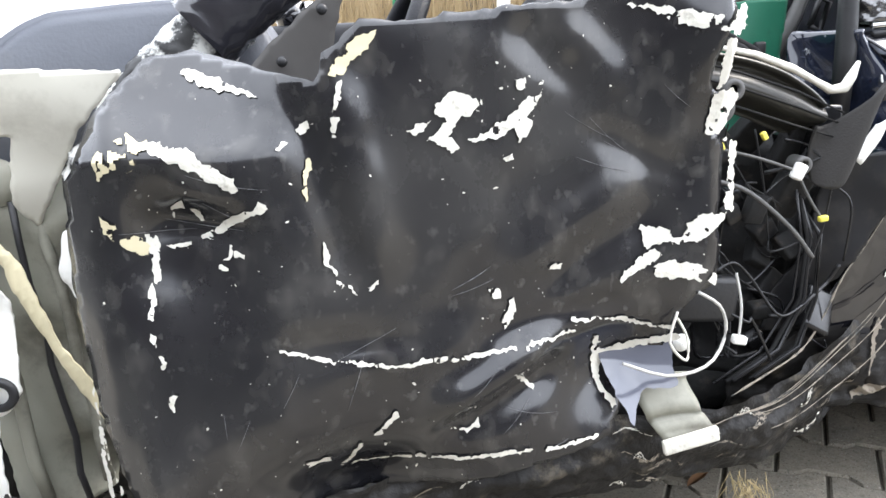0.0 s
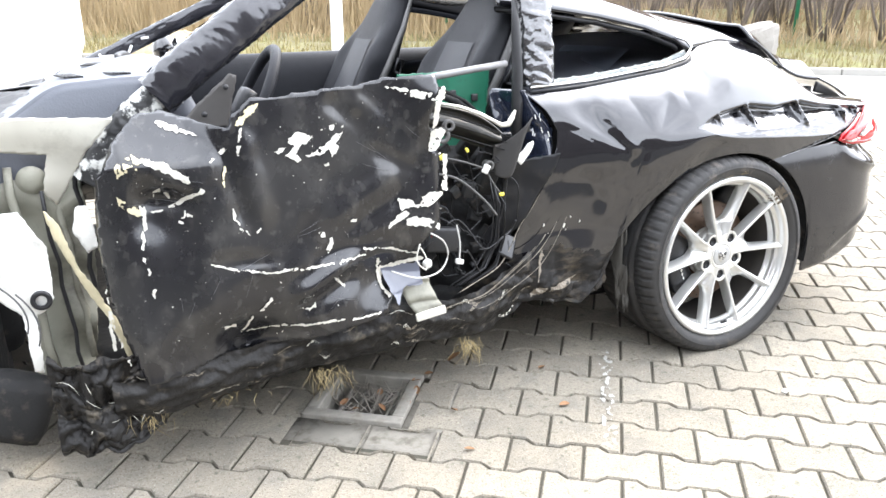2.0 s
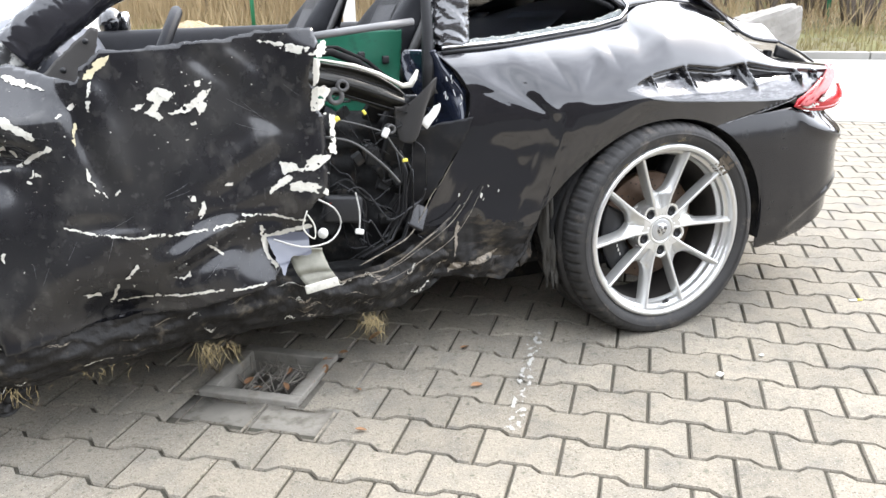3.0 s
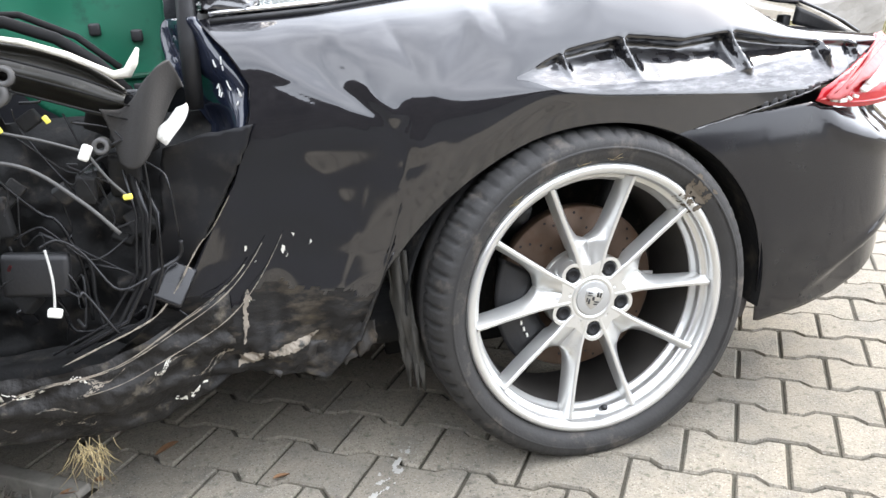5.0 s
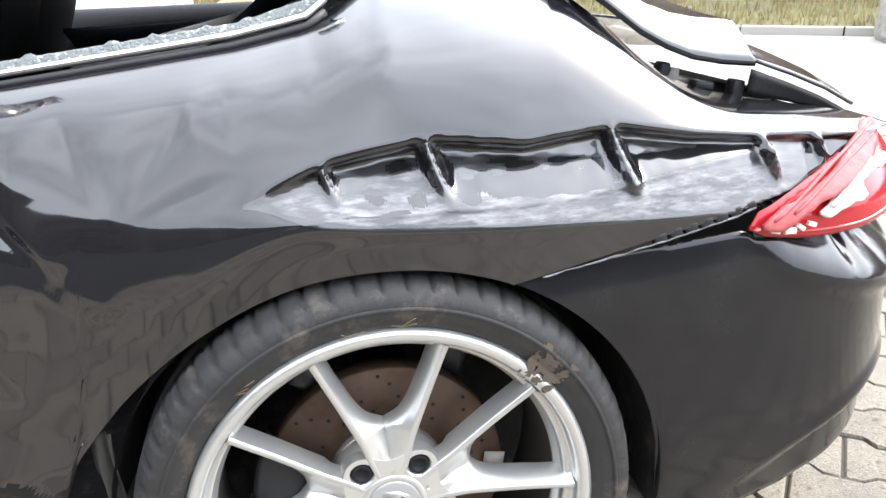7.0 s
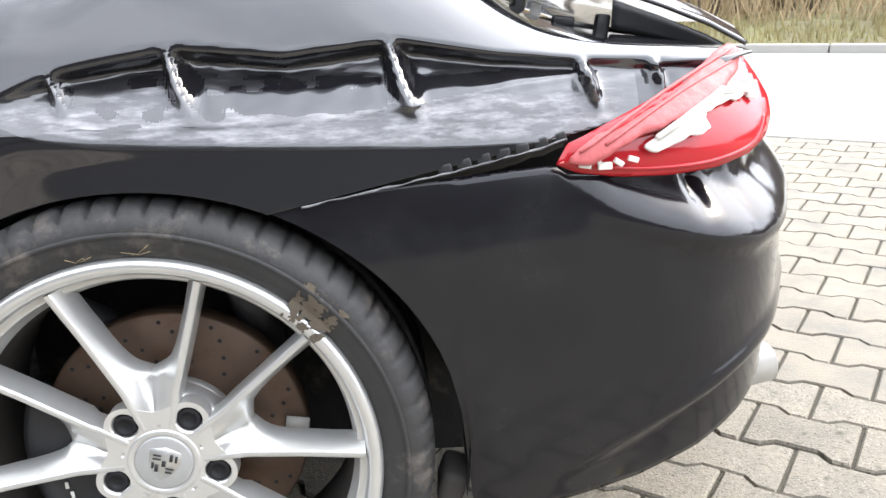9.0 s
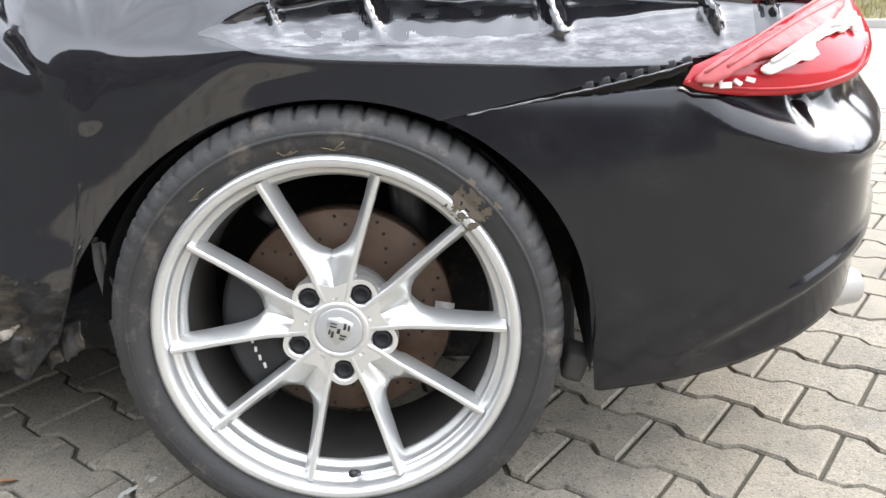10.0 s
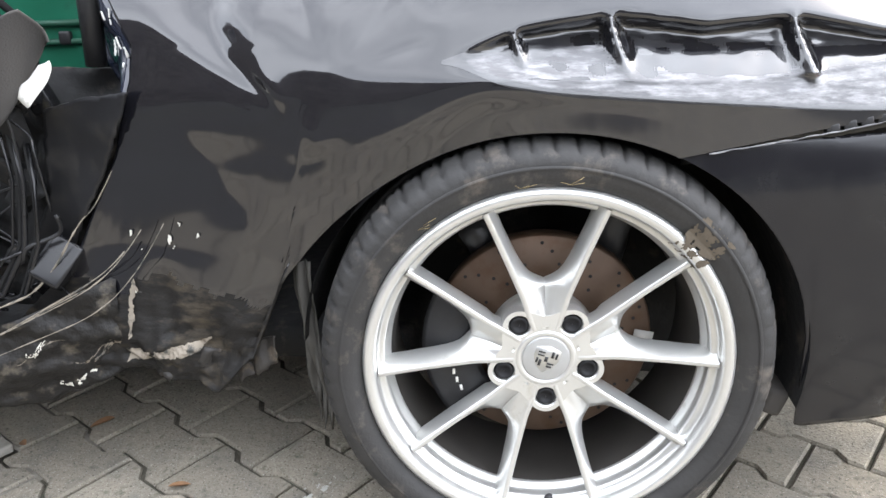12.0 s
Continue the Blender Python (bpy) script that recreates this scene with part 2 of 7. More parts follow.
def box(bm, cx, cy, cz, sx, sy, sz, bevel=0.0, rot=None, seg=2):
    r = bmesh.ops.create_cube(bm, size=1.0)["verts"]
    for v in r:
        v.co = Vector((v.co.x * sx, v.co.y * sy, v.co.z * sz))
    if bevel:
        es = list({e for v in r for e in v.link_edges})
        out = bmesh.ops.bevel(bm, geom=es, offset=bevel, segments=seg, affect="EDGES", profile=0.6)
        r = list({v for f in out["faces"] for v in f.verts} | {v for v in r if v.is_valid})
    m = Matrix.Translation((cx, cy, cz)) @ (rot.to_4x4() if rot else Matrix())
    for v in r:
        v.co = m @ v.co
    return r


def tube(bm, pts, radii, n=8, cap=True):
    """A tube along points, with a radius at each."""
    pts = [Vector(p) for p in pts]
    rad = radii if isinstance(radii, (list, tuple)) else [radii] * len(pts)
    rings = []
    up = Vector((0.13, 0.31, 0.94)).normalized()
    for k, p in enumerate(pts):
        d = (pts[min(k + 1, len(pts) - 1)] - pts[max(k - 1, 0)]).normalized()
        a = d.cross(up)
        if a.length < 0.1:
            a = d.cross(Vector((1, 0, 0)))
        a.normalize()
        b = d.cross(a)
        rings.append([bm.verts.new(p + (a * math.cos(2 * math.pi * q / n) + b * math.sin(2 * math.pi * q / n)) * rad[k]) for q in range(n)])
    for r0, r1 in zip(rings, rings[1:]):
        for q in range(n):
            bm.faces.new((r0[q], r0[(q + 1) % n], r1[(q + 1) % n], r1[q]))
    if cap:
        bm.faces.new(rings[0][::-1])
        bm.faces.new(rings[-1])


def bow(p0, p1, sag, n=8, side=(0, 0, -1)):
    """Points on a bowed line."""
    a, b, s = Vector(p0), Vector(p1), Vector(side)
    return [a.lerp(b, k / n) + s * sag * 4 * (k / n) * (1 - k / n) for k in range(n + 1)]


def lathe(bm, prof, n=96, m=None, mod=None):
    """Turns a profile of (r, y) round the y axis."""
    rings = []
    for k in range(n):
        a = 2 * math.pi * k / n
        ring = []
        for q, (r, y) in enumerate(prof):
            rr = r + (mod(k, q) if mod else 0)
            co = Vector((rr * math.cos(a), y, rr * math.sin(a)))
            ring.append(bm.verts.new(m @ co if m else co))
        rings.append(ring)
    for k in range(n):
        a, b = rings[k], rings[(k + 1) % n]
        for q in range(len(prof) - 1):
            bm.faces.new((a[q], b[q], b[q + 1], a[q + 1]))


def interp(x, xs, ys):
    return float(np.interp(x, xs, ys))


def softly(x, xs, ys, r=0.05):
    """Interpolation with its corners rounded off."""
    return sum(interp(x + r * q / 3, xs, ys) for q in range(-3, 4)) / 7


def smooth01(x):
    x = max(0.0, min(1.0, x))
    return x * x * (3 - 2 * x)


def spline(pts, s):
    """A point of a Catmull-Rom curve through pts, s from 0 to 1."""
    n = len(pts) - 1
    k = min(int(s * n), n - 1)
    t = s * n - k
    p = [pts[max(k - 1, 0)], pts[k], pts[k + 1], pts[min(k + 2, n)]]
    return tuple(0.5 * (2 * b + (c - a) * t + (2 * a - 5 * b + 4 * c - d) * t * t + (3 * b - a - 3 * c + d) * t ** 3) for a, b, c, d in zip(*p))


def segdist(x, z, a, b):
    dx, dz = b[0] - a[0], b[1] - a[1]
    t = max(0.0, min(1.0, ((x - a[0]) * dx + (z - a[1]) * dz) / (dx * dx + dz * dz)))
    return math.hypot(x - a[0] - t * dx, z - a[1] - t * dz), t


def gauss(d, w):
    return math.exp(-((d / w) ** 2))


def nz(x, y, z, s):
    return noise.noise((x * s, y * s, z * s))


# ---- ground ----
PU, PV, PANG, PX, PY = 0.2, 0.1395, radians(-32.06), -0.418, -0.618


def lattice(u, v):
    c, s = math.cos(PANG), math.sin(PANG)
    a, b = u * PU, v * PV
    return PX + a * c - b * s, PY + a * s + b * c



def ground_z(x, y):
    return 0.0


DX, DY = -1.204, 0.135


def ground_sheet():
    """One sheet to the horizon, open where the drain goes down."""
    c, q = math.cos(PANG), math.sin(PANG)
    a0, b0 = (DX - PX) * c + (DY - PY) * q, (DY - PY) * c - (DX - PX) * q
    us = [-160, -60, -20, -5, a0 - 0.118, a0 + 0.118, 2, 5, 20, 60, 160]
    vs = [-300, -60, -20, -5, b0 - 0.118, b0 + 0.118, 5, 20, 60, 200, 900]
    bm = bmesh.new()
    grid = [[bm.verts.new((PX + a * c - b * q, PY + a * q + b * c, -0.009)) for b in vs] for a in us]
    for i in range(len(us) - 1):
        for j in range(len(vs) - 1):
            if (i, j) != (4, 4):
                bm.faces.new((grid[i][j], grid[i + 1][j], grid[i + 1][j + 1], grid[i][j + 1]))
    return bm


ground = part("ground", ground_sheet(), JOINT, None)
tagged(ground, "dark sandy ground sheet below the paving", "ground", kind="structure")


# ---- the car's outer panels ----
# the car leans a little, its suspension sagging
SETTLED = pose(0.033, 0.029, -0.004, -2.6, -0.5, 1.4) @ Matrix.Scale(1.018, 4)
car = thing("wrecked_car", "black crashed sports car with torn driver door, missing front wing", "car", at=SETTLED)


def arch_z(x):
    rx = 0.375 if x < 0 else 0.366
    q = 1 - (x / rx) ** 2
    return 0.325 + 0.341 * math.sqrt(q) if q > 0 else 0.0


QX = [-0.66, -0.45, -0.30, -0.15, 0.0, 0.15, 0.30, 0.45, 0.60, 0.70, 0.745]
QY0 = [0.10, 0.06, 0.03, 0.010, 0.0, 0.008, 0.026, 0.050, 0.088, 0.128, 0.165]
QYS = [0.065, 0.02, 0.0, -0.008, -0.005, 0.004, 0.026, 0.052, 0.094, 0.134, 0.170]
QZS = [0.768, 0.766, 0.762, 0.754, 0.75, 0.75, 0.75, 0.76, 0.765, 0.765, 0.766]
QXT = [-0.66, -0.45, -0.30, -0.15, -0.04, 0.0, 0.15, 0.28, 0.339, 0.389, 0.432, 0.47, 0.513, 0.575, 0.637, 0.745]
QYT = [0.150, 0.165, 0.175, 0.185, 0.21, 0.240, 0.30, 0.325, 0.325, 0.32, 0.315, 0.30, 0.285, 0.28, 0.272, 0.250]
QZT = [0.888, 0.897, 0.912, 0.928, 0.950, 0.985, 1.000, 0.985, 0.944, 0.903, 0.862, 0.832, 0.811, 0.798, 0.786, 0.768]


def quarter_bottom(x):
    if x < -0.36:
        return interp(x, [-0.70, -0.58, -0.50, -0.41, -0.365], [0.245, 0.264, 0.253, 0.232, 0.30])
    if x < 0.16:
        return arch_z(x)
    return interp(x, [0.16, 0.34, 0.43, 0.50, 0.56, 0.60, 0.66, 0.72, 0.745], [0.630, 0.663, 0.678, 0.690, 0.700, 0.712, 0.740, 0.762, 0.767])


def front_edge(z):
    return interp(z, [0.316, 0.348, 0.404, 0.471, 0.539, 0.615, 0.729, 0.776, 0.834, 0.887], [-0.90, -0.861, -0.795, -0.737, -0.699, -0.651, -0.608, -0.602, -0.632, -0.676])


RIDGES = [(-0.062, 0.010), (0.068, 0.014), (0.305, 0.014), (0.515, 0.009), (0.60, 0.007)]


def groove_low(x):
    return softly(x, [-0.15, 0.0, 0.17, 0.36, 0.52, 0.60, 0.70], [0.757, 0.728, 0.716, 0.702, 0.698, 0.706, 0.738], 0.03)


def groove_high(x):
    return interp(x, [-0.15, -0.05, 0.07, 0.19, 0.31, 0.42, 0.52, 0.64, 0.70], [0.762, 0.795, 0.812, 0.797, 0.806, 0.786, 0.774, 0.768, 0.762])


def groove(x, z):
    """How deep the long scraped dent is."""
    lo, hi = groove_low(x), groove_high(x)
    if z < lo - 0.03 or z > hi + 0.02 or x < -0.17 or x > 0.71:
        return 0.0
    up = smooth01((hi + 0.004 - z) / 0.020)
    dn = max(0.0, min(1.0, (z - lo + 0.012) / 0.075)) ** 1.15
    d = 0.036 * up * dn * smooth01((x + 0.165) / 0.10) * smooth01((0.72 - x) / 0.07)
    for x0, w in RIDGES:
        xr = x0 - 0.32 * (z - 0.80)
        d *= 1 - 0.95 * smooth01((z - lo) / 0.05) * gauss(x - xr, w * (0.55 + 5 * max(0.0, min(0.06, hi - z))))
    return d + 0.002 * up * dn * nz(x, 0.3, z, 40)


# sharp folds pressed into the upper side: ends, depth, width
FOLDS = [((-0.301, 0.738), (-0.368, 0.885), 0.0075, 0.030), ((-0.298, 0.738), (-0.190, 0.885), 0.0085, 0.030), ((-0.292, 0.742), (-0.140, 0.792), 0.0035, 0.018),
         ((-0.150, 0.80), (-0.175, 0.900), 0.0050, 0.022), ((-0.19, 0.80), (-0.215, 0.90), -0.0045, 0.026), ((-0.10, 0.83), (-0.03, 0.93), 0.0045, 0.030), ((0.0, 0.84), (0.05, 0.95), -0.004, 0.035),
         ((-0.422, 0.764), (-0.346, 0.696), -0.0050, 0.020), ((-0.346, 0.696), (-0.316, 0.630), -0.0045, 0.018), ((-0.55, 0.70), (-0.43, 0.50), 0.004, 0.05),
         ((-0.60, 0.46), (-0.60, 0.28), 0.016, 0.02), ((-0.45, 0.42), (-0.40, 0.26), 0.014, 0.025)]


def scoop(x, z):
    """The ledge pressed in above the fold that runs down to the arch."""
    zf = softly(x, [-0.66, -0.60, -0.52, -0.481, -0.42, -0.389, -0.33], [0.865, 0.825, 0.782, 0.757, 0.722, 0.706, 0.636], 0.02)
    if z < zf - 0.03 or x < -0.66 or x > -0.33:
        return 0.0
    xr = interp(z, [0.64, 0.706, 0.735, 0.765, 0.80, 0.845, 0.90], [-0.345, -0.384, -0.400, -0.414, -0.414, -0.408, -0.40])
    s = z - zf
    s = 0.5 * (s + math.sqrt(s * s + 0.0001))
    d = 0.024 * math.tanh(0.62 * s / 0.024)
    moon = smooth01((z - 0.778) / 0.066) * gauss(x + 0.432, 0.030)
    d *= (1 - 0.62 * moon) * (1 - smooth01((z - 0.79) / 0.13))
    return d * smooth01((xr - x + 0.012) / interp(z, [0.72, 0.775], [0.030, 0.085])) * smooth01((x + 0.61) / 0.10)


def dents(x, z):
    d = groove(x, z) + 0.014 * gauss(math.hypot((x + 0.50) * 0.9, z - 0.55), 0.20) * smooth01((0.74 - z) / 0.12)
    for a, b, amp, w in FOLDS:
        if abs(x - a[0]) < 0.4 and abs(z - a[1]) < 0.4:
            dist, t = segdist(x, z, a, b)
            d += amp * math.exp(-(math.sqrt(dist * dist + 0.000016) - 0.004) / w) * smooth01(t / 0.55) * smooth01((1 - t) / 0.35)
    d += scoop(x, z)
    low = smooth01((0.41 - z) / 0.12) * smooth01((-0.36 - x) / 0.08)
    d += low * (0.03 * nz(x, 0, z, 14) + 0.016 * abs(nz(x, 3, z, 34)) + 0.006 * nz(x, 5, z, 90))
    return d + 0.0008 * nz(x, 0.5, z, 7)


def quarter_pt(u, v):
    x = -0.66 + 1.40 * u
    z0, y0 = quarter_bottom(x), softly(x, QX, QY0)
    ys, zs = softly(x, QX, QYS), softly(x, QX, QZS)
    yt, zt = softly(x, QXT, QYT, 0.035), softly(x, QXT, QZT, 0.035)
    zs = max(zs, z0 + 0.35 * (zt - z0)) if x > 0.4 else zs
    ctl = [(y0, z0), (0.6 * y0 + 0.4 * ys, z0 + 0.35 * (zs - z0)), (ys, z0 + 0.75 * (zs - z0)), (ys + 0.010, zs), (ys + 0.38 * (yt - ys), zs + 0.62 * (zt - zs)), (yt, zt)]
    y, z = spline(ctl, v)
    if -0.42 < x < -0.08:
        # the section runs on smoothly past the start of the wheel arch
        zb = 0.24 + (z0 - 0.24) * smooth01((x + 0.42) / 0.34)
        ctl = [(y0, zb), (0.6 * y0 + 0.4 * ys, zb + 0.35 * (zs - zb)), (ys, zb + 0.75 * (zs - zb)), (ys + 0.010, zs), (ys + 0.38 * (yt - ys), zs + 0.62 * (zt - zs)), (yt, zt)]
        a, b = 0.0, 1.0
        for _ in range(12):
            m = 0.5 * (a + b)
            if spline(ctl, m)[1] < z:
                a = m
            else:
                b = m
        y = spline(ctl, a)[0]
    x += (front_edge(z) + 0.66) * max(0.0, 1 - 2 * u) ** 1.6
    return x, y + dents(x, z), z


quarter = solid(part("rear_quarter_panel", sheet(quarter_pt, 300, 150), PAINT, car, "glossy black rear side panel with deep dents and a long scrape"), 0.003, 0.0)
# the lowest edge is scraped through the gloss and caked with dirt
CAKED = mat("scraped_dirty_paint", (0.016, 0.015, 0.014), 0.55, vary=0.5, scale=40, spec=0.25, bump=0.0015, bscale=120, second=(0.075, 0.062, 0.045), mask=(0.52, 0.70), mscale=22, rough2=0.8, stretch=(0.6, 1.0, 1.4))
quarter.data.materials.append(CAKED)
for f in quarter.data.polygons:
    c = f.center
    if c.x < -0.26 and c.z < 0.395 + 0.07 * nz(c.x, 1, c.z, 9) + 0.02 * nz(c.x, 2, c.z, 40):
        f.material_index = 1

PLAN = [(0.155, 0.010), (0.30, 0.026), (0.45, 0.044), (0.60, 0.068), (0.70, 0.100), (0.775, 0.162), (0.828, 0.262), (0.862, 0.36), (0.905, 0.58), (0.925, 0.95)]


def plan(s):
    p = spline(PLAN, s)
    q0, q1 = spline(PLAN, max(0.0, s - 0.01)), spline(PLAN, min(1.0, s + 0.01))
    d = Vector((q1[0] - q0[0], q1[1] - q0[1])).normalized()
    return p[0], p[1], -d.y, d.x


def bumper_pt(u, v, out=0.0):
    x, y, nx, ny = plan(u)
    lo = max(arch_z(x) if x < 0.364 else 0.0, interp(x, [0.30, 0.362, 0.385, 0.50, 0.60, 0.685, 0.75, 0.80, 0.92], [0.24, 0.212, 0.206, 0.216, 0.230, 0.258, 0.288, 0.316, 0.335]))
    hi = interp(x, [0.155, 0.34, 0.43, 0.485, 0.50, 0.60, 0.70, 0.76, 0.82, 0.92], [0.634, 0.651, 0.656, 0.658, 0.646, 0.638, 0.640, 0.662, 0.70, 0.72])
    z = lo + (hi - lo) * v
    inn = 0.022 * max(0.0, (0.40 - z) / 0.2) ** 1.7 * smooth01((0.95 - x) / 0.3)
    inn += 0.016 * max(0.0, (z - 0.56) / 0.12) ** 2
    # the styled line towards the tailpipe
    zl = 0.286 + 0.49 * (x - 0.55)
    inn += 0.014 * smooth01((zl - z) / 0.016) * smooth01((x - 0.46) / 0.18) - 0.006 * gauss(z - zl - 0.008, 0.012) * smooth01((x - 0.55) / 0.15)
    # pushed in below the lamp, over a rounded lower lip
    zb = interp(x, [0.50, 0.56, 0.62, 0.68, 0.74, 0.80, 0.90], [0.648, 0.604, 0.582, 0.566, 0.552, 0.560, 0.60])
    amp = interp(x, [0.49, 0.56, 0.64, 0.72, 0.80, 0.92], [0.0, 0.018, 0.034, 0.046, 0.040, 0.01])
    inn += amp * smooth01((z - zb) / 0.058) * (1 + 0.14 * nz(x, y, z, 21)) - 0.25 * amp * gauss(z - zb + 0.012, 0.016)
    inn += 0.016 * smooth01((x - 0.50) / 0.03) * gauss(math.hypot((x - 0.675) * 2.2, z - 0.615), 0.03)
    return x + nx * (inn - out), y + ny * (inn - out), z


bumper = solid(part("rear_bumper", sheet(bumper_pt, 120, 50), BUMPERPAINT, car, "glossy black rear bumper, dented below the lamp"), 0.004, 1.0)


def far_mirror(ob, name):
    """The same panel on the car's other side."""
    o = new(name, ob.data)
    o.parent = car
    o.matrix_basis = Matrix.Translation((0, 1.90, 0)) @ Matrix.Diagonal((1, -1, 1, 1))
    return o


far_mirror(bumper, "rear_bumper")


# ---- wheel ----
wheel = new("wheel")
wheel.parent = car
wheel.matrix_basis = pose(-0.005, 0.018, 0.324, -0.3, -0.9, 4.1) @ Matrix.Scale(1.008, 4)


def tread(k, q):
    if q in (4, 5, 6) and k % 6 == 0:
        return -0.007
    if q in (7, 14, 15) and k % 6 == 3:
        return -0.006
    return 0.0


TYRE = [(0.262, -0.016), (0.276, -0.030), (0.296, -0.038), (0.314, -0.034), (0.323, -0.022), (0.330, -0.004), (0.331, 0.010), (0.331, 0.040),
        (0.323, 0.042), (0.323, 0.050), (0.332, 0.052), (0.332, 0.110), (0.323, 0.112), (0.323, 0.122), (0.332, 0.124), (0.331, 0.20), (0.322, 0.236), (0.29, 0.246), (0.255, 0.22)]
bm = bmesh.new()
lathe(bm, TYRE, 390, None, tread)
for v in bm.verts:
    if v.co.z < -0.322:
        v.co.z = -0.322 - 0.10 * (-0.322 - v.co.z)
tyre = part("tyre", bm, RUBBER, wheel, "black dusty tyre with muddy shoulder blocks")
bm = bmesh.new()
lathe(bm, [(0.300, -0.0382), (0.2975, -0.0402), (0.295, -0.0392)], 160)
part("sidewall_rib", bm, RUBBER, tyre)
bm = bmesh.new()
lathe(bm, [(0.230, 0.030), (0.230, 0.022), (0.237, 0.018), (0.2385, 0.006), (0.236, 0.000), (0.240, -0.004), (0.246, -0.004), (0.2475, -0.014), (0.249, -0.024), (0.253, -0.029), (0.260, -0.031), (0.266, -0.028), (0.268, -0.018), (0.264, -0.008)], 160)
rim = part("rim", bm, ALU, wheel, "silver alloy rim, scuffed along its edge")
bm = bmesh.new()
lathe(bm, [(0.231, 0.022), (0.227, 0.05), (0.226, 0.12), (0.235, 0.19)], 120)
part("rim_barrel", bm, mat("brake_dust_barrel", (0.055, 0.05, 0.045), 0.6, metal=0.3, vary=0.3, scale=14), rim, "dark brake-dusted inner barrel")


def spoke_mesh(mid, sgn):
    """Half of a forked pair: a narrow ridge outside, a sloping flank towards its partner."""
    bm = bmesh.new()
    rings = []
    radius = [0.048, 0.060, 0.074, 0.086, 0.098, 0.108, 0.114, 0.118, 0.122, 0.128, 0.136, 0.148, 0.165, 0.185, 0.205, 0.222, 0.236, 0.246]
    for r in radius:
        ao = radians(interp(r, [0.046, 0.075, 0.10, 0.25], [25.0, 22.5, 20.6, 20.9]))
        ai = radians(interp(r, [0.115, 0.1165, 0.120, 0.127, 0.138, 0.156, 0.20, 0.25], [0.0, 2.5, 6.0, 9.6, 12.2, 14.3, 16.2, 17.0]))
        y = interp(r, [0.046, 0.07, 0.11, 0.18, 0.25], [0.0035, 0.003, 0.000, -0.008, -0.020])
        fl = interp(r, [0.046, 0.070, 0.085, 0.11, 0.14, 0.25], [0.0, 0.001, 0.010, 0.019, 0.020, 0.015])
        am = ao - min(0.0075 / r, 0.6 * (ao - ai))
        aq = am + (ai - am) * 0.5
        dep = 0.042 if r > 0.1 else 0.035
        sec = [(ao, y + dep), (ao, y + 0.003), (ao - 0.0015 / r, y), (am, y), (am - 0.0015 / r, y + 0.0015), (aq, y + fl * 0.62), (ai, y + fl), (ai, y + dep)]
        rings.append([bm.verts.new((r * math.cos(mid + sgn * a), yy, r * math.sin(mid + sgn * a))) for a, yy in sec])
    for r0, r1 in zip(rings, rings[1:]):
        for q in range(7):
            bm.faces.new((r0[q], r0[q + 1], r1[q + 1], r1[q]))
    return bm


for k in range(5):
    mid = math.pi / 2 + k * 2 * math.pi / 5 + radians(0.5)
    for sgn in (-1, 1):
        part("spoke", spoke_mesh(mid, sgn), ALU, wheel)
bm = bmesh.new()
lathe(bm, [(0.0005, 0.004), (0.036, 0.004), (0.0375, 0.0025), (0.040, 0.002), (0.0425, 0.0024), (0.0445, 0.0036), (0.0455, 0.0050), (0.0460, 0.020), (0.083, 0.022), (0.083, 0.06)], 80)
hub = part("hub", bm, ALU, wheel, "silver wheel hub with five bolts")


def hub_plate():
    """The star-shaped root of the spokes, pierced for the five bolts."""
    bm = bmesh.new()
    loops = [[(0.0446 * math.cos(a), 0.0446 * math.sin(a)) for a in (2 * math.pi * q / 60 for q in range(60))]]
    star = []
    for q in range(120):
        a = 2 * math.pi * q / 120
        r = 0.0785 + 0.0105 * math.cos(5 * (a - math.pi / 2 - radians(36.5)))
        star.append((r * math.cos(a), r * math.sin(a)))
    loops.append(star)
    for k in range(5):
        a = math.pi / 2 + radians(36.5) + k * 2 * math.pi / 5
        loops.append([(0.065 * math.cos(a) + 0.0178 * math.cos(b), 0.065 * math.sin(a) + 0.0178 * math.sin(b)) for b in (2 * math.pi * q / 28 for q in range(28))])
    edges = []
    for pts in loops:
        vs = [bm.verts.new((x, 0.0036, z)) for x, z in pts]
        edges += [bm.edges.new((vs[q], vs[(q + 1) % len(vs)])) for q in range(len(vs))]
    bmesh.ops.triangle_fill(bm, edges=edges, use_beauty=True)
    for f in bm.faces:
        f.normal_update()
        if f.normal.y > 0:
            f.normal_flip()
    ext = bmesh.ops.extrude_face_region(bm, geom=bm.faces[:])
    for v in [g for g in ext["geom"] if isinstance(g, bmesh.types.BMVert)]:
        v.co.y += 0.022
    bmesh.ops.recalc_face_normals(bm, faces=bm.faces[:])
    return bm


plate = part("hub_plate", hub_plate(), ALU, hub)
for f in plate.data.polygons:
    f.use_smooth = False
bm = bmesh.new()
lathe(bm, [(0.0005, 0.0018), (0.033, 0.0018), (0.0352, 0.0026), (0.0358, 0.005)], 48)
cap = part("centre_cap", bm, mat("cap_grey", (0.40, 0.40, 0.39), 0.42, metal=0.4, vary=0.1, scale=60), hub, "grey centre cap with a worn shield mark")
SHIELD = [(-0.019, 0.017), (0.0, 0.022), (0.019, 0.017), (0.019, 0.0), (0.013, -0.013), (0.0, -0.023), (-0.013, -0.013), (-0.019, 0.0)]
TURN = Matrix.Rotation(0.30, 3, "Y")
bm = bmesh.new()
lo = [bm.verts.new(TURN @ Vector((x, 0.0022, z))) for x, z in SHIELD]
hi = [bm.verts.new(TURN @ Vector((x * 0.94, 0.0008, z * 0.94))) for x, z in SHIELD]
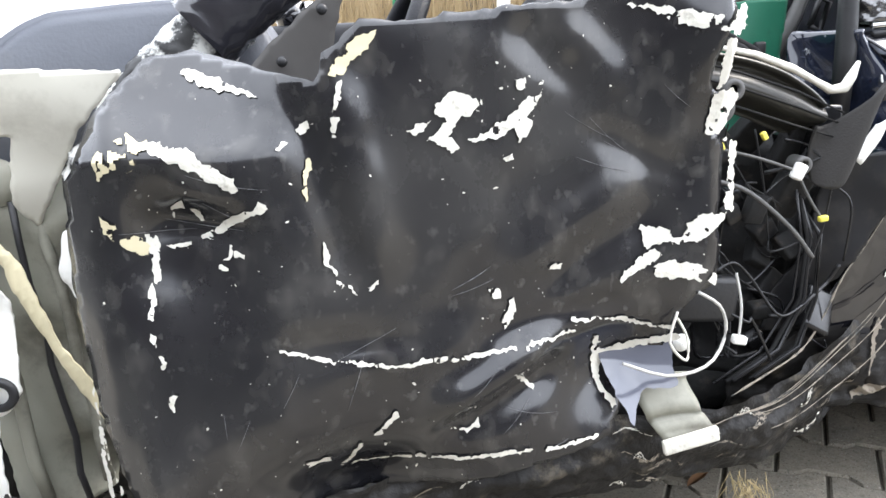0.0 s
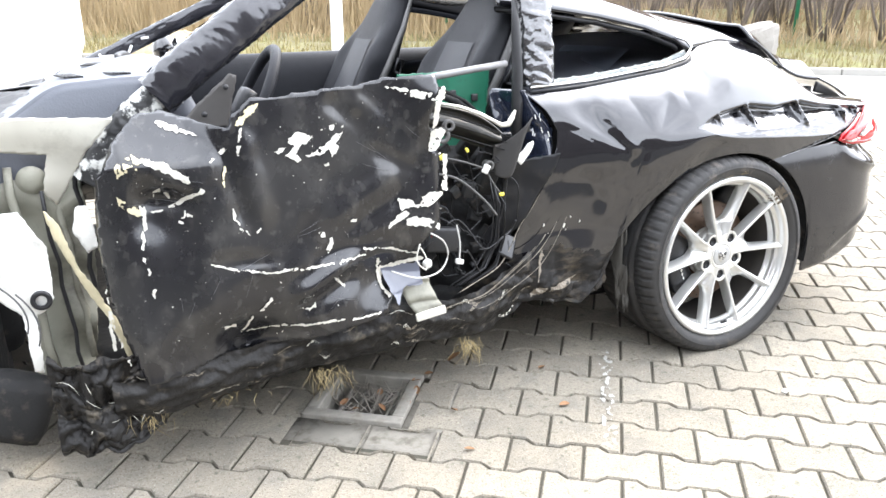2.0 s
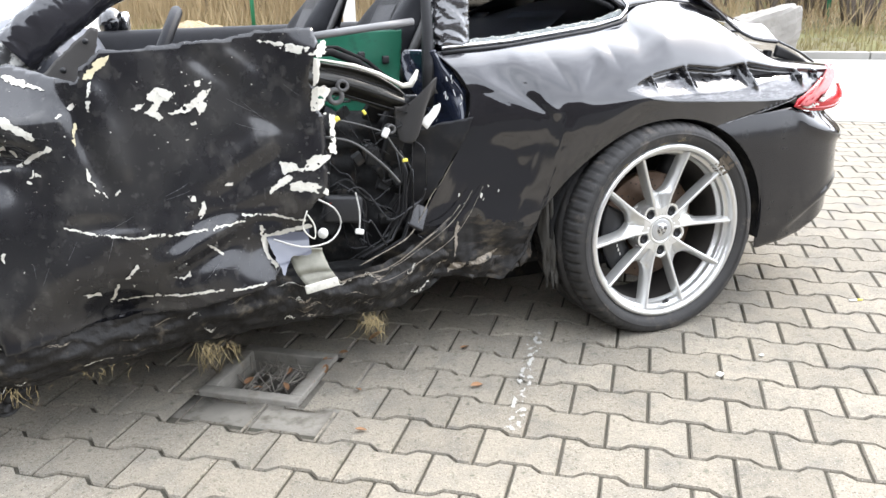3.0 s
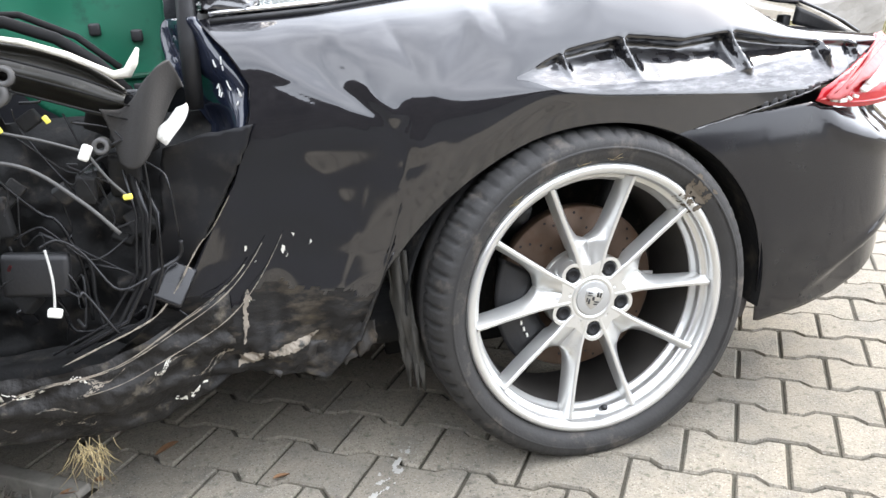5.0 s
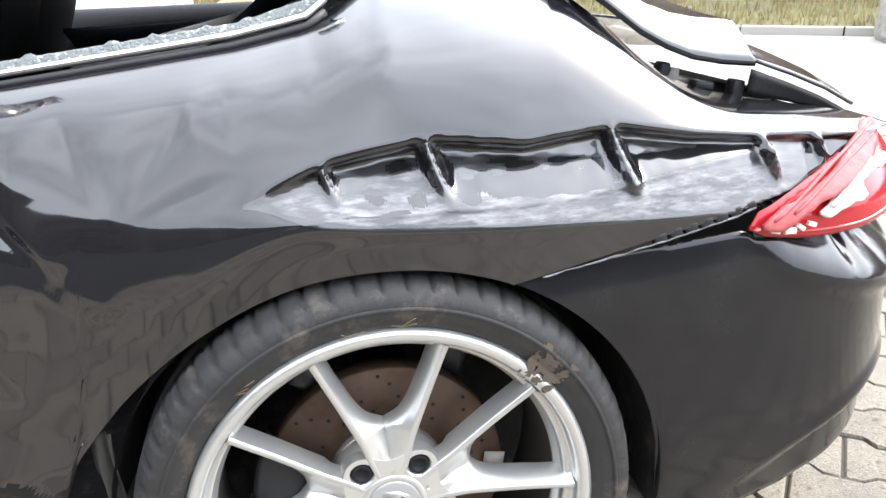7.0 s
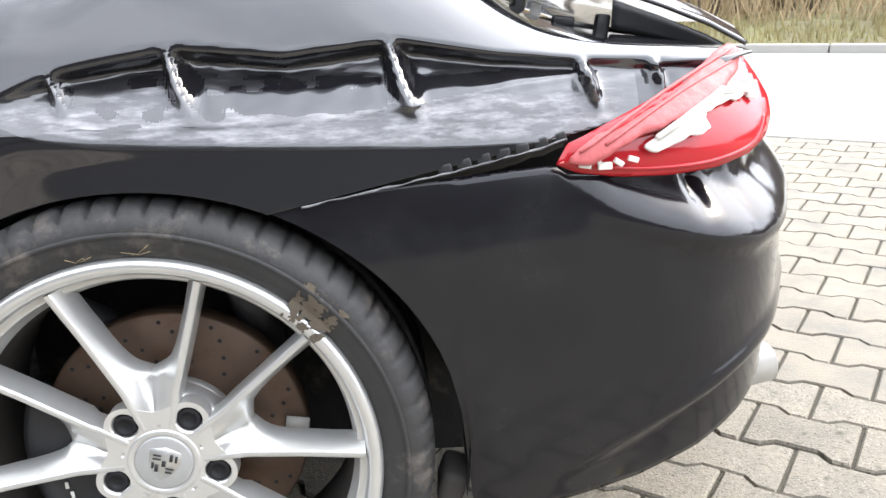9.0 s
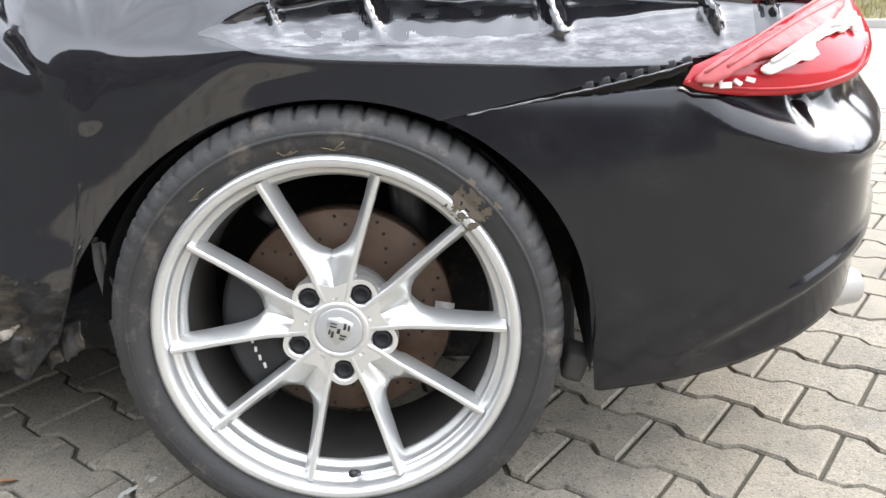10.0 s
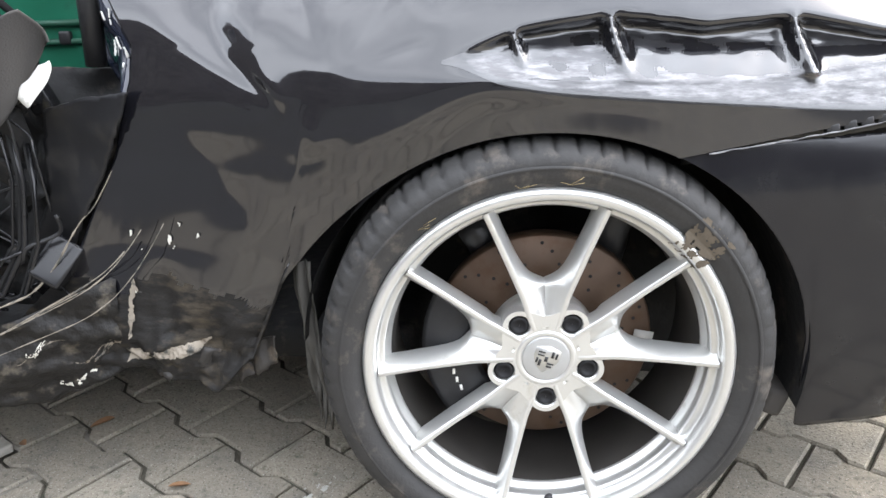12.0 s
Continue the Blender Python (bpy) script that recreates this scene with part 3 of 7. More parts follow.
for k in range(8):
    bm.faces.new((lo[k], lo[(k + 1) % 8], hi[(k + 1) % 8], hi[k]))
bm.faces.new(hi)
shield = part("shield_mark", bm, STEEL, cap, "worn grey shield mark")
for x, z, w, h in ((0.008, 0.009, 0.004, 0.010), (0.014, 0.008, 0.003, 0.009), (-0.008, -0.007, 0.004, 0.010), (-0.013, -0.004, 0.003, 0.008), (-0.009, 0.010, 0.010, 0.0022), (-0.009, 0.005, 0.010, 0.0022), (0.008, -0.006, 0.010, 0.0022), (0.007, -0.011, 0.008, 0.0022), (0.0, 0.0, 0.005, 0.008)):
    bm = bmesh.new()
    c = TURN @ Vector((x, 0.0006, z))
    box(bm, c.x, c.y, c.z, w, 0.001, h, 0.0, TURN)
    part("mark_bar", bm, BLACK, cap)
BOLT = mat("black_bolt_steel", (0.012, 0.012, 0.013), 0.55, vary=0.3, scale=60, spec=0.25)
for k in range(5):
    a = math.pi / 2 + radians(36.5) + k * 2 * math.pi / 5
    c = (0.065 * math.cos(a), 0.0, 0.065 * math.sin(a))
    bm = bmesh.new()
    mt = Matrix.Translation(c)
    lathe(bm, [(0.0005, 0.0068), (0.0085, 0.0068), (0.0092, 0.0050), (0.0125, 0.0050), (0.0140, 0.0065), (0.0142, 0.018)], 20, mt)
    part("wheel_bolt", bm, BOLT, hub)
    bm = bmesh.new()
    lathe(bm, [(0.0150, 0.0095), (0.0172, 0.0035), (0.0195, 0.0040), (0.0205, 0.011)], 28, mt)
    part("bolt_seat", bm, ALU, hub)
bm = bmesh.new()
tube(bm, [(0.006, -0.008, -0.234), (0.004, -0.020, -0.226), (0.002, -0.030, -0.220)], [0.0055, 0.0055, 0.0065], 10)
part("valve", bm, BLACK, rim, "black rubber valve stem")
bm = bmesh.new()
lathe(bm, [(0.08, 0.075), (0.165, 0.075), (0.168, 0.078), (0.168, 0.104), (0.165, 0.107), (0.08, 0.107)], 96)
disc = part("brake_disc", bm, RUST, wheel, "rust-brown drilled brake disc")
bm = bmesh.new()
for k in range(60):
    a, r = k * 2 * math.pi / 60, (0.105, 0.124, 0.143, 0.156)[k % 4]
    m = Matrix.Translation((r * math.cos(a), 0.0738, r * math.sin(a))) @ Matrix.Rotation(math.pi / 2, 4, "X")
    bmesh.ops.create_circle(bm, cap_ends=True, radius=0.0028, segments=8, matrix=m)
tagged(part("drilled_hole", bm, VOID, disc), kind="stuff")
bm = bmesh.new()
lathe(bm, [(0.0005, 0.062), (0.07, 0.062), (0.082, 0.068), (0.085, 0.09)], 48)
part("disc_bell", bm, STEEL, disc)


def caliper(u, v):
    a = radians(150 + 75 * u)
    r = 0.10 + 0.085 * v
    return r * math.cos(a), 0.052 - 0.012 * math.sin(math.pi * v) * math.sin(math.pi * u) ** 0.4, r * math.sin(a)


cal = solid(part("brake_caliper", sheet(caliper, 24, 10), BLACK, wheel, "black brake caliper with pale lettering bar"), 0.05, 1.0)
bm = bmesh.new()
for q in range(5):
    a = radians(183 + 6 * q)
    box(bm, 0.142 * math.cos(a), 0.038, 0.142 * math.sin(a), 0.004, 0.0015, 0.009, 0.0, Matrix.Rotation(-a + 0.3, 3, "Y"))
part("lettering_bar", bm, WHITEP, cal)
# mud and scuffs on the rim edge
def mud(u, v):
    a = radians(36 + 12 * u)
    r = 0.244 + 0.062 * v
    y = interp(r, [0.243, 0.252, 0.262, 0.276, 0.296, 0.31], [-0.008, -0.0295, -0.0315, -0.0315, -0.0395, -0.0375])
    return r * math.cos(a), y, r * math.sin(a)


part("mud_patch", sheet(mud, 44, 48, lambda u, v: nz(u * 3, v * 3, 0, 1.7) + 0.5 * nz(u * 3, v * 3, 5, 5) > 0.9 * max(abs(u - 0.5), abs(v - 0.5)) - 0.36), mat("dried_mud", (0.10, 0.082, 0.06), 0.95, vary=0.3, scale=50, bump=0.002), tyre, "dried brown mud")
bm = bmesh.new()
for (a, r) in ((97, 0.272), (128, 0.279), (84, 0.274)):
    for q in range(4):
        t = radians(a + random.uniform(-2, 2))
        p = Vector((r * math.cos(t), -0.034, r * math.sin(t)))
        tube(bm, [p, p + Vector((random.uniform(-0.02, 0.02), -0.008, random.uniform(0.002, 0.012)))], 0.00035, 4)
tagged(part("straw_wisp", bm, HAY, tyre), kind="stuff")
bm = bmesh.new()
box(bm, 0.155, 0.07, -0.0, 0.03, 0.002, 0.02, 0.0, Matrix.Rotation(0.2, 3, "Y"))
part("sensor_tag", bm, mat("dusty_tag", (0.30, 0.29, 0.27), 0.7), wheel)

# wheel housing
def liner(u, v):
    a = radians(-12 + 190 * u)
    r = 0.372 - 0.004 * v
    return r * math.cos(a), 0.03 + 0.42 * v, 0.325 + (0.338 if math.sin(a) > 0 else 0.37) * math.sin(a) * (r / 0.372)


part("wheel_housing", sheet(liner, 40, 6), VOID, car, "dark dusty wheel housing liner")
bm = bmesh.new()
box(bm, 0.0, 0.43, 0.40, 0.74, 0.02, 0.62, 0.01)
part("inner_wheel_wall", bm, VOID, car)
bm = bmesh.new()
tube(bm, [(0.10, 0.10, 0.56), (0.09, 0.20, 0.42), (0.08, 0.30, 0.25)], 0.03, 12)
tube(bm, [(-0.12, 0.10, 0.50), (-0.10, 0.24, 0.40), (0.05, 0.40, 0.33)], 0.022, 10)
tube(bm, [(0.0, 0.12, 0.332), (0.0, 0.42, 0.332)], 0.05, 14)
part("suspension", bm, BLACK, car, "black suspension arms behind the wheel")
bm = bmesh.new()
box(bm, 0.345, 0.10, 0.235, 0.035, 0.07, 0.045, 0.010, Matrix.Rotation(0.35, 3, "Y"))
part("mud_flap", bm, mat("muddy_flap", (0.05, 0.045, 0.04), 0.8, vary=0.3), car, "black plastic flap behind the wheel")


def flap(u, v):
    return -0.395 + 0.035 * u + 0.02 * v * v, 0.075 - 0.02 * u + 0.03 * nz(u, v, 0, 3), 0.46 - 0.28 * v * (0.75 + 0.3 * abs(math.sin(9 * u)))


solid(part("torn_liner", sheet(flap, 10, 12), mat("torn_grey_liner", (0.06, 0.057, 0.05), 0.8, bump=0.002), car, "torn grey liner hanging before the wheel"), 0.003)


# ---- door ----
def door_y(x, z):
    y = interp(x, [-1.95, -1.86, -1.80, -1.64, -1.45, -1.30, -1.15, -1.05, -0.95, -0.80], [0.02, -0.10, -0.150, -0.165, -0.130, -0.105, -0.085, -0.085, -0.03, 0.04])
    y += 0.10 * gauss(math.hypot((x + 1.56) * 0.6, z - 0.335), 0.075) + 0.045 * gauss(math.hypot((x + 1.19) * 0.8, z - 0.46), 0.07)
    y += 0.95 * max(0.0, z - 0.815) * smooth01((-1.56 - x) / 0.10)
    y -= 0.03 * gauss(math.hypot(x + 1.06, z - 0.92), 0.08)
    y += 0.035 * gauss(math.hypot(x + 1.74, (z - 0.70) * 0.9), 0.065)
    for a, b, amp, w in DOORFOLD:
        dist, t = segdist(x, z, a, b)
        y += amp * gauss(dist, w) * smooth01(t / 0.3) * smooth01((1 - t) / 0.3)
    return y + 0.006 * nz(x, 0, z, 6) + 0.0016 * nz(x, 4, z, 17)


DOORFOLD = [((-1.60, 0.90), (-1.53, 0.62), 0.014, 0.024), ((-1.545, 0.92), (-1.50, 0.62), -0.008, 0.030), ((-1.66, 0.588), (-1.40, 0.545), 0.007, 0.020), ((-1.45, 0.545), (-1.10, 0.57), 0.009, 0.020),
            ((-1.62, 0.55), (-1.12, 0.545), -0.008, 0.026), ((-1.47, 0.45), (-1.26, 0.54), -0.020, 0.024), ((-1.48, 0.40), (-1.24, 0.50), 0.016, 0.026), ((-1.35, 0.95), (-1.22, 0.85), 0.007, 0.026),
            ((-1.29, 0.94), (-1.17, 0.84), -0.006, 0.026), ((-1.36, 0.62), (-1.14, 0.75), -0.008, 0.034), ((-1.33, 0.59), (-1.10, 0.70), 0.007, 0.030), ((-1.26, 0.82), (-1.06, 0.71), 0.006, 0.022), ((-1.84, 0.86), (-1.60, 0.76), -0.008, 0.03),
            ((-1.80, 0.745), (-1.62, 0.73), 0.016, 0.026), ((-1.74, 0.79), (-1.62, 0.72), -0.008, 0.022), ((-1.82, 0.84), (-1.84, 0.36), -0.006, 0.022)]


def inside(poly, x, z):
    r = False
    for (x0, z0), (x1, z1) in zip(poly, poly[1:] + poly[:1]):
        if (z0 > z) != (z1 > z) and x < x0 + (z - z0) / (z1 - z0) * (x1 - x0):
            r = not r
    return r


DOOR = [(-1.51, 0.950), (-1.46, 0.945), (-1.34, 0.955), (-1.24, 0.960), (-1.18, 0.972), (-1.055, 0.975), (-1.040, 0.930), (-1.062, 0.900), (-1.072, 0.850), (-1.048, 0.825), (-1.060, 0.790), (-1.035, 0.765), (-1.038, 0.70), (-1.045, 0.66), (-1.035, 0.63),
        (-1.045, 0.575), (-1.085, 0.555), (-1.105, 0.52), (-1.115, 0.47), (-1.165, 0.42), (-1.195, 0.36), (-1.38, 0.335), (-1.55, 0.32), (-1.66, 0.325), (-1.80, 0.30), (-1.835, 0.40), (-1.862, 0.52), (-1.868, 0.66), (-1.852, 0.78), (-1.81, 0.865), (-1.755, 0.918), (-1.70, 0.925), (-1.60, 0.895), (-1.565, 0.885), (-1.552, 0.915), (-1.530, 0.935)]


def nearest(poly, x, z):
    best = None
    for a, b in zip(poly, poly[1:] + poly[:1]):
        d, t = segdist(x, z, a, b)
        if best is None or d < best[0]:
            best = (d, a[0] + t * (b[0] - a[0]), a[1] + t * (b[1] - a[1]))
    return best


def ragged(poly, amp, step, seed):
    """The outline with a broken edge."""
    out = []
    for k, (a, b) in enumerate(zip(poly, poly[1:] + poly[:1])):
        n = max(1, int(math.hypot(b[0] - a[0], b[1] - a[1]) / step))
        for q in range(n):
            x, z = a[0] + (b[0] - a[0]) * q / n, a[1] + (b[1] - a[1]) * q / n
            out.append((x + amp * (nz(x, seed, z, 75) + 0.8 * nz(x, seed, z, 230)), z + amp * (nz(x, seed + 3, z, 75) + 0.8 * nz(x, seed + 3, z, 230))))
    return out


def patch(poly, surf, off, step=0.006, amp=0.003, seed=0.0, curl=0.0, flake=-9.0):
    """A thin layer over the surface y = surf(x, z) inside a ragged outline."""
    poly = ragged(poly, amp, step * 1.2, seed)
    x0, x1 = min(p[0] for p in poly), max(p[0] for p in poly)
    z0, z1 = min(p[1] for p in poly), max(p[1] for p in poly)
    nx, n2 = max(2, int((x1 - x0) / step) + 2), max(2, int((z1 - z0) / step) + 2)

    def at(u, v):
        return x0 - step + (nx * step) * u, z0 - step + (n2 * step) * v

    bm = sheet(lambda u, v: (at(u, v)[0], 0.0, at(u, v)[1]), nx, n2, lambda u, v: inside(poly, *at(u, v)) and nz(at(u, v)[0], seed, at(u, v)[1], 45) + 0.5 * nz(at(u, v)[0], seed, at(u, v)[1], 120) > flake)
    for v in [v for v in bm.verts if any(e.is_boundary for e in v.link_edges)]:
        d, x, z = nearest(poly, v.co.x, v.co.z)
        if d < 1.5 * step:
            v.co.x, v.co.z = x, z
    for v in bm.verts:
        x, z = v.co.x, v.co.z
        v.co.y = surf(x, z) - off - curl * max(0.0, nz(x, seed, z, 40) + 0.2)
    return bm


door = part("door", patch(DOOR, door_y, 0.0, 0.008, 0.005, 2.0), DOORPAINT, car, "crushed black door with scuffed, flaking paint")
solid(door, 0.003, 0.0)


# ---- flaked paint on the door ----
def chip(material, outline, surf=None, owner=None, off=0.0042):
    chip.count += 1
    return part("flaked_patch", patch(outline, surf or door_y, off, 0.0019, 0.0046, chip.count * 1.7, 0.0010, -0.32), material, owner or door, "", False)


chip.count = 0


def thin(outline, f=0.4):
    """The two long sides of an outline drawn closer together."""
    n = len(outline)
    return [(x + f * (outline[n - 1 - k][0] - x), z + f * (outline[n - 1 - k][1] - z)) for k, (x, z) in enumerate(outline)]


chip(CREAM, [(-1.809, 0.791), (-1.809, 0.814), (-1.796, 0.833), (-1.772, 0.84), (-1.752, 0.836), (-1.757, 0.823), (-1.766, 0.815), (-1.768, 0.805), (-1.78, 0.805), (-1.792, 0.809), (-1.803, 0.803)])
chip(PRIMER, [(-1.757, 0.833), (-1.735, 0.833), (-1.711, 0.822), (-1.687, 0.807), (-1.667, 0.794), (-1.655, 0.771), (-1.664, 0.774), (-1.68, 0.785), (-1.7, 0.798), (-1.729, 0.812), (-1.752, 0.822)])
chip(CREAM, [(-1.812, 0.755), (-1.799, 0.741), (-1.78, 0.726), (-1.77, 0.716), (-1.767, 0.702), (-1.777, 0.705), (-1.789, 0.711), (-1.805, 0.73), (-1.814, 0.746)])
chip(PRIMER, [(-1.767, 0.735), (-1.76, 0.725), (-1.76, 0.698), (-1.759, 0.675), (-1.768, 0.672), (-1.768, 0.699), (-1.771, 0.719)])
chip(PRIMER, [(-1.772, 0.673), (-1.767, 0.666), (-1.772, 0.629), (-1.777, 0.631)])
chip(PRIMER, [(-1.777, 0.615), (-1.77, 0.611), (-1.773, 0.599), (-1.779, 0.604)])
chip(PRIMER, [(-1.772, 0.594), (-1.764, 0.582), (-1.764, 0.572), (-1.769, 0.574)])
chip(PRIMER, [(-1.749, 0.711), (-1.721, 0.715), (-1.719, 0.711), (-1.743, 0.706)])
chip(PRIMER, [(-1.711, 0.717), (-1.684, 0.738), (-1.657, 0.75), (-1.638, 0.759), (-1.627, 0.753), (-1.652, 0.743), (-1.679, 0.728), (-1.706, 0.71)])
chip(PRIMER, [(-1.735, 0.76), (-1.723, 0.765), (-1.723, 0.755), (-1.743, 0.75)])
chip(PRIMER, [(-1.717, 0.755), (-1.706, 0.753), (-1.703, 0.733), (-1.708, 0.737)])
chip(PRIMER, [(-1.686, 0.692), (-1.676, 0.711), (-1.673, 0.71), (-1.682, 0.693)])
chip(PRIMER, [(-1.673, 0.703), (-1.66, 0.703), (-1.663, 0.694), (-1.671, 0.696)])
chip(PRIMER, [(-1.691, 0.687), (-1.673, 0.684), (-1.673, 0.68), (-1.692, 0.683)])
chip(PRIMER, [(-1.657, 0.688), (-1.644, 0.677), (-1.65, 0.678)])
chip(CREAM, [(-1.584, 0.798), (-1.576, 0.803), (-1.582, 0.766), (-1.587, 0.74), (-1.589, 0.76), (-1.588, 0.786)])
chip(PRIMER, [(-1.574, 0.705), (-1.569, 0.69), (-1.564, 0.676), (-1.559, 0.658), (-1.54, 0.638), (-1.539, 0.634), (-1.557, 0.645), (-1.568, 0.67), (-1.575, 0.688)])
chip(PRIMER, [(-1.526, 0.643), (-1.513, 0.65), (-1.511, 0.645), (-1.523, 0.637)])
chip(CREAM, [(-1.55, 0.891), (-1.535, 0.918), (-1.508, 0.934), (-1.49, 0.939), (-1.5, 0.924), (-1.52, 0.908), (-1.532, 0.89)])
chip(PRIMER, [(-1.55, 0.851), (-1.544, 0.869), (-1.538, 0.887), (-1.536, 0.881), (-1.542, 0.851), (-1.552, 0.809), (-1.556, 0.811)])
chip(PRIMER, [(-1.616, 0.818), (-1.593, 0.833), (-1.572, 0.846), (-1.568, 0.855), (-1.572, 0.84), (-1.59, 0.827), (-1.613, 0.817)])
chip(PRIMER, [(-1.721, 0.908), (-1.696, 0.902), (-1.664, 0.889), (-1.627, 0.871), (-1.64, 0.87), (-1.671, 0.881), (-1.699, 0.888)])
chip(PRIMER, [(-1.429, 0.85), (-1.414, 0.864), (-1.39, 0.86), (-1.373, 0.847), (-1.384, 0.836), (-1.402, 0.828), (-1.417, 0.809), (-1.4, 0.796), (-1.412, 0.792), (-1.431, 0.808), (-1.448, 0.809), (-1.425, 0.819), (-1.416, 0.829), (-1.431, 0.84)])
chip(PRIMER, [(-1.465, 0.821), (-1.447, 0.832), (-1.433, 0.834), (-1.448, 0.821), (-1.464, 0.819)])
chip(PRIMER, [(-1.358, 0.864), (-1.325, 0.871), (-1.291, 0.872), (-1.293, 0.862), (-1.336, 0.862)])
chip(PRIMER, [(-1.396, 0.807), (-1.374, 0.809), (-1.345, 0.823), (-1.322, 0.841), (-1.303, 0.85), (-1.292, 0.855), (-1.303, 0.836), (-1.315, 0.823), (-1.304, 0.812), (-1.323, 0.797), (-1.329, 0.814), (-1.36, 0.804), (-1.385, 0.803)])
chip(PRIMER, [(-1.348, 0.778), (-1.335, 0.78), (-1.33, 0.772), (-1.343, 0.775)])
chip(PRIMER, [(-1.185, 0.95), (-1.138, 0.947), (-1.085, 0.934), (-1.051, 0.929), (-1.025, 0.945), (-1.02, 0.921), (-1.039, 0.906), (-1.077, 0.915), (-1.115, 0.922), (-1.134, 0.93), (-1.123, 0.934)])
chip(PRIMER, [(-1.059, 0.902), (-1.044, 0.901), (-1.047, 0.852), (-1.056, 0.824), (-1.066, 0.817), (-1.06, 0.845)])
chip(PRIMER, [(-1.073, 0.799), (-1.057, 0.838), (-1.029, 0.839), (-1.013, 0.826), (-1.027, 0.81), (-1.046, 0.782), (-1.064, 0.78), (-1.072, 0.784)])
chip(PRIMER, [(-1.042, 0.774), (-1.007, 0.765), (-1.012, 0.712), (-1.009, 0.672), (-1.031, 0.676), (-1.027, 0.715), (-1.024, 0.759)])
chip(PRIMER, [(-1.154, 0.667), (-1.109, 0.658), (-1.069, 0.674), (-1.024, 0.671), (-1.051, 0.649), (-1.076, 0.639), (-1.129, 0.641), (-1.149, 0.635)])
chip(PRIMER, [(-1.187, 0.601), (-1.166, 0.622), (-1.133, 0.633), (-1.126, 0.625), (-1.161, 0.605), (-1.183, 0.594)])
chip(PRIMER, [(-1.149, 0.607), (-1.116, 0.616), (-1.079, 0.608), (-1.04, 0.586), (-1.046, 0.575), (-1.087, 0.588), (-1.128, 0.591)])
chip(PRIMER, thin([(-1.635, 0.585), (-1.595, 0.565), (-1.541, 0.55), (-1.499, 0.539), (-1.448, 0.539), (-1.372, 0.532), (-1.307, 0.537), (-1.25, 0.538), (-1.248, 0.531), (-1.308, 0.529), (-1.372, 0.524), (-1.441, 0.528), (-1.5, 0.533), (-1.555, 0.547), (-1.605, 0.563), (-1.635, 0.581)], 0.2))
chip(PRIMER, thin([(-1.258, 0.557), (-1.242, 0.55), (-1.182, 0.544), (-1.139, 0.524), (-1.097, 0.515), (-1.097, 0.508), (-1.147, 0.519), (-1.191, 0.539), (-1.254, 0.546)], 0.2))
chip(PRIMER, [(-1.217, 0.517), (-1.206, 0.515), (-1.201, 0.481), (-1.097, 0.505), (-1.092, 0.494), (-1.195, 0.469), (-1.201, 0.438), (-1.177, 0.394), (-1.186, 0.391), (-1.21, 0.44)])
chip(PRIMER, thin([(-1.585, 0.374), (-1.541, 0.379), (-1.481, 0.384), (-1.41, 0.379), (-1.353, 0.382), (-1.269, 0.37), (-1.217, 0.372), (-1.215, 0.364), (-1.269, 0.361), (-1.35, 0.37), (-1.407, 0.368), (-1.477, 0.372), (-1.538, 0.368), (-1.568, 0.367)], 0.22))
chip(PRIMER, [(-1.576, 0.381), (-1.551, 0.429), (-1.544, 0.428), (-1.569, 0.376)])
chip(PRIMER, [(-1.535, 0.44), (-1.512, 0.462), (-1.5, 0.475), (-1.502, 0.464), (-1.522, 0.439)])
chip(PRIMER, [(-1.519, 0.42), (-1.493, 0.422), (-1.488, 0.414), (-1.516, 0.415)])
chip(PRIMER, [(-1.435, 0.425), (-1.408, 0.417), (-1.388, 0.433), (-1.392, 0.421), (-1.409, 0.413)])
chip(PRIMER, [(-1.349, 0.497), (-1.329, 0.485), (-1.301, 0.45), (-1.306, 0.449), (-1.334, 0.478)])
chip(PRIMER, [(-1.372, 0.615), (-1.36, 0.613), (-1.355, 0.597), (-1.365, 0.6)])
chip(PRIMER, [(-1.342, 0.595), (-1.336, 0.594), (-1.34, 0.567), (-1.351, 0.556), (-1.355, 0.566)])
chip(PRIMER, [(-1.379, 0.578), (-1.368, 0.572), (-1.369, 0.561)])
chip(PRIMER, [(-1.768, 0.54), (-1.758, 0.539), (-1.763, 0.517), (-1.766, 0.522)])
chip(PRIMER, [(-1.285, 0.631), (-1.269, 0.633), (-1.273, 0.624), (-1.288, 0.626)])
chip(PRIMER, [(-1.867, 0.483), (-1.86, 0.486), (-1.862, 0.434), (-1.864, 0.385), (-1.869, 0.382), (-1.87, 0.43)])
chip(PRIMER, [(-1.661, 0.412), (-1.655, 0.411), (-1.656, 0.403), (-1.661, 0.404)])
chip(PRIMER, [(-1.623, 0.418), (-1.589, 0.413), (-1.591, 0.404), (-1.621, 0.409)])
for k in range(9):
    z = 0.535 - 0.021 * k
    x = interp(z, [0.347, 0.434, 0.532], [-1.836, -1.857, -1.866])
    chip(PRIMER, [(x - 0.0015, z), (x + 0.0022, z + 0.001), (x + 0.0030, z - 0.012 - 0.003 * (k % 3)), (x - 0.0005, z - 0.012)])
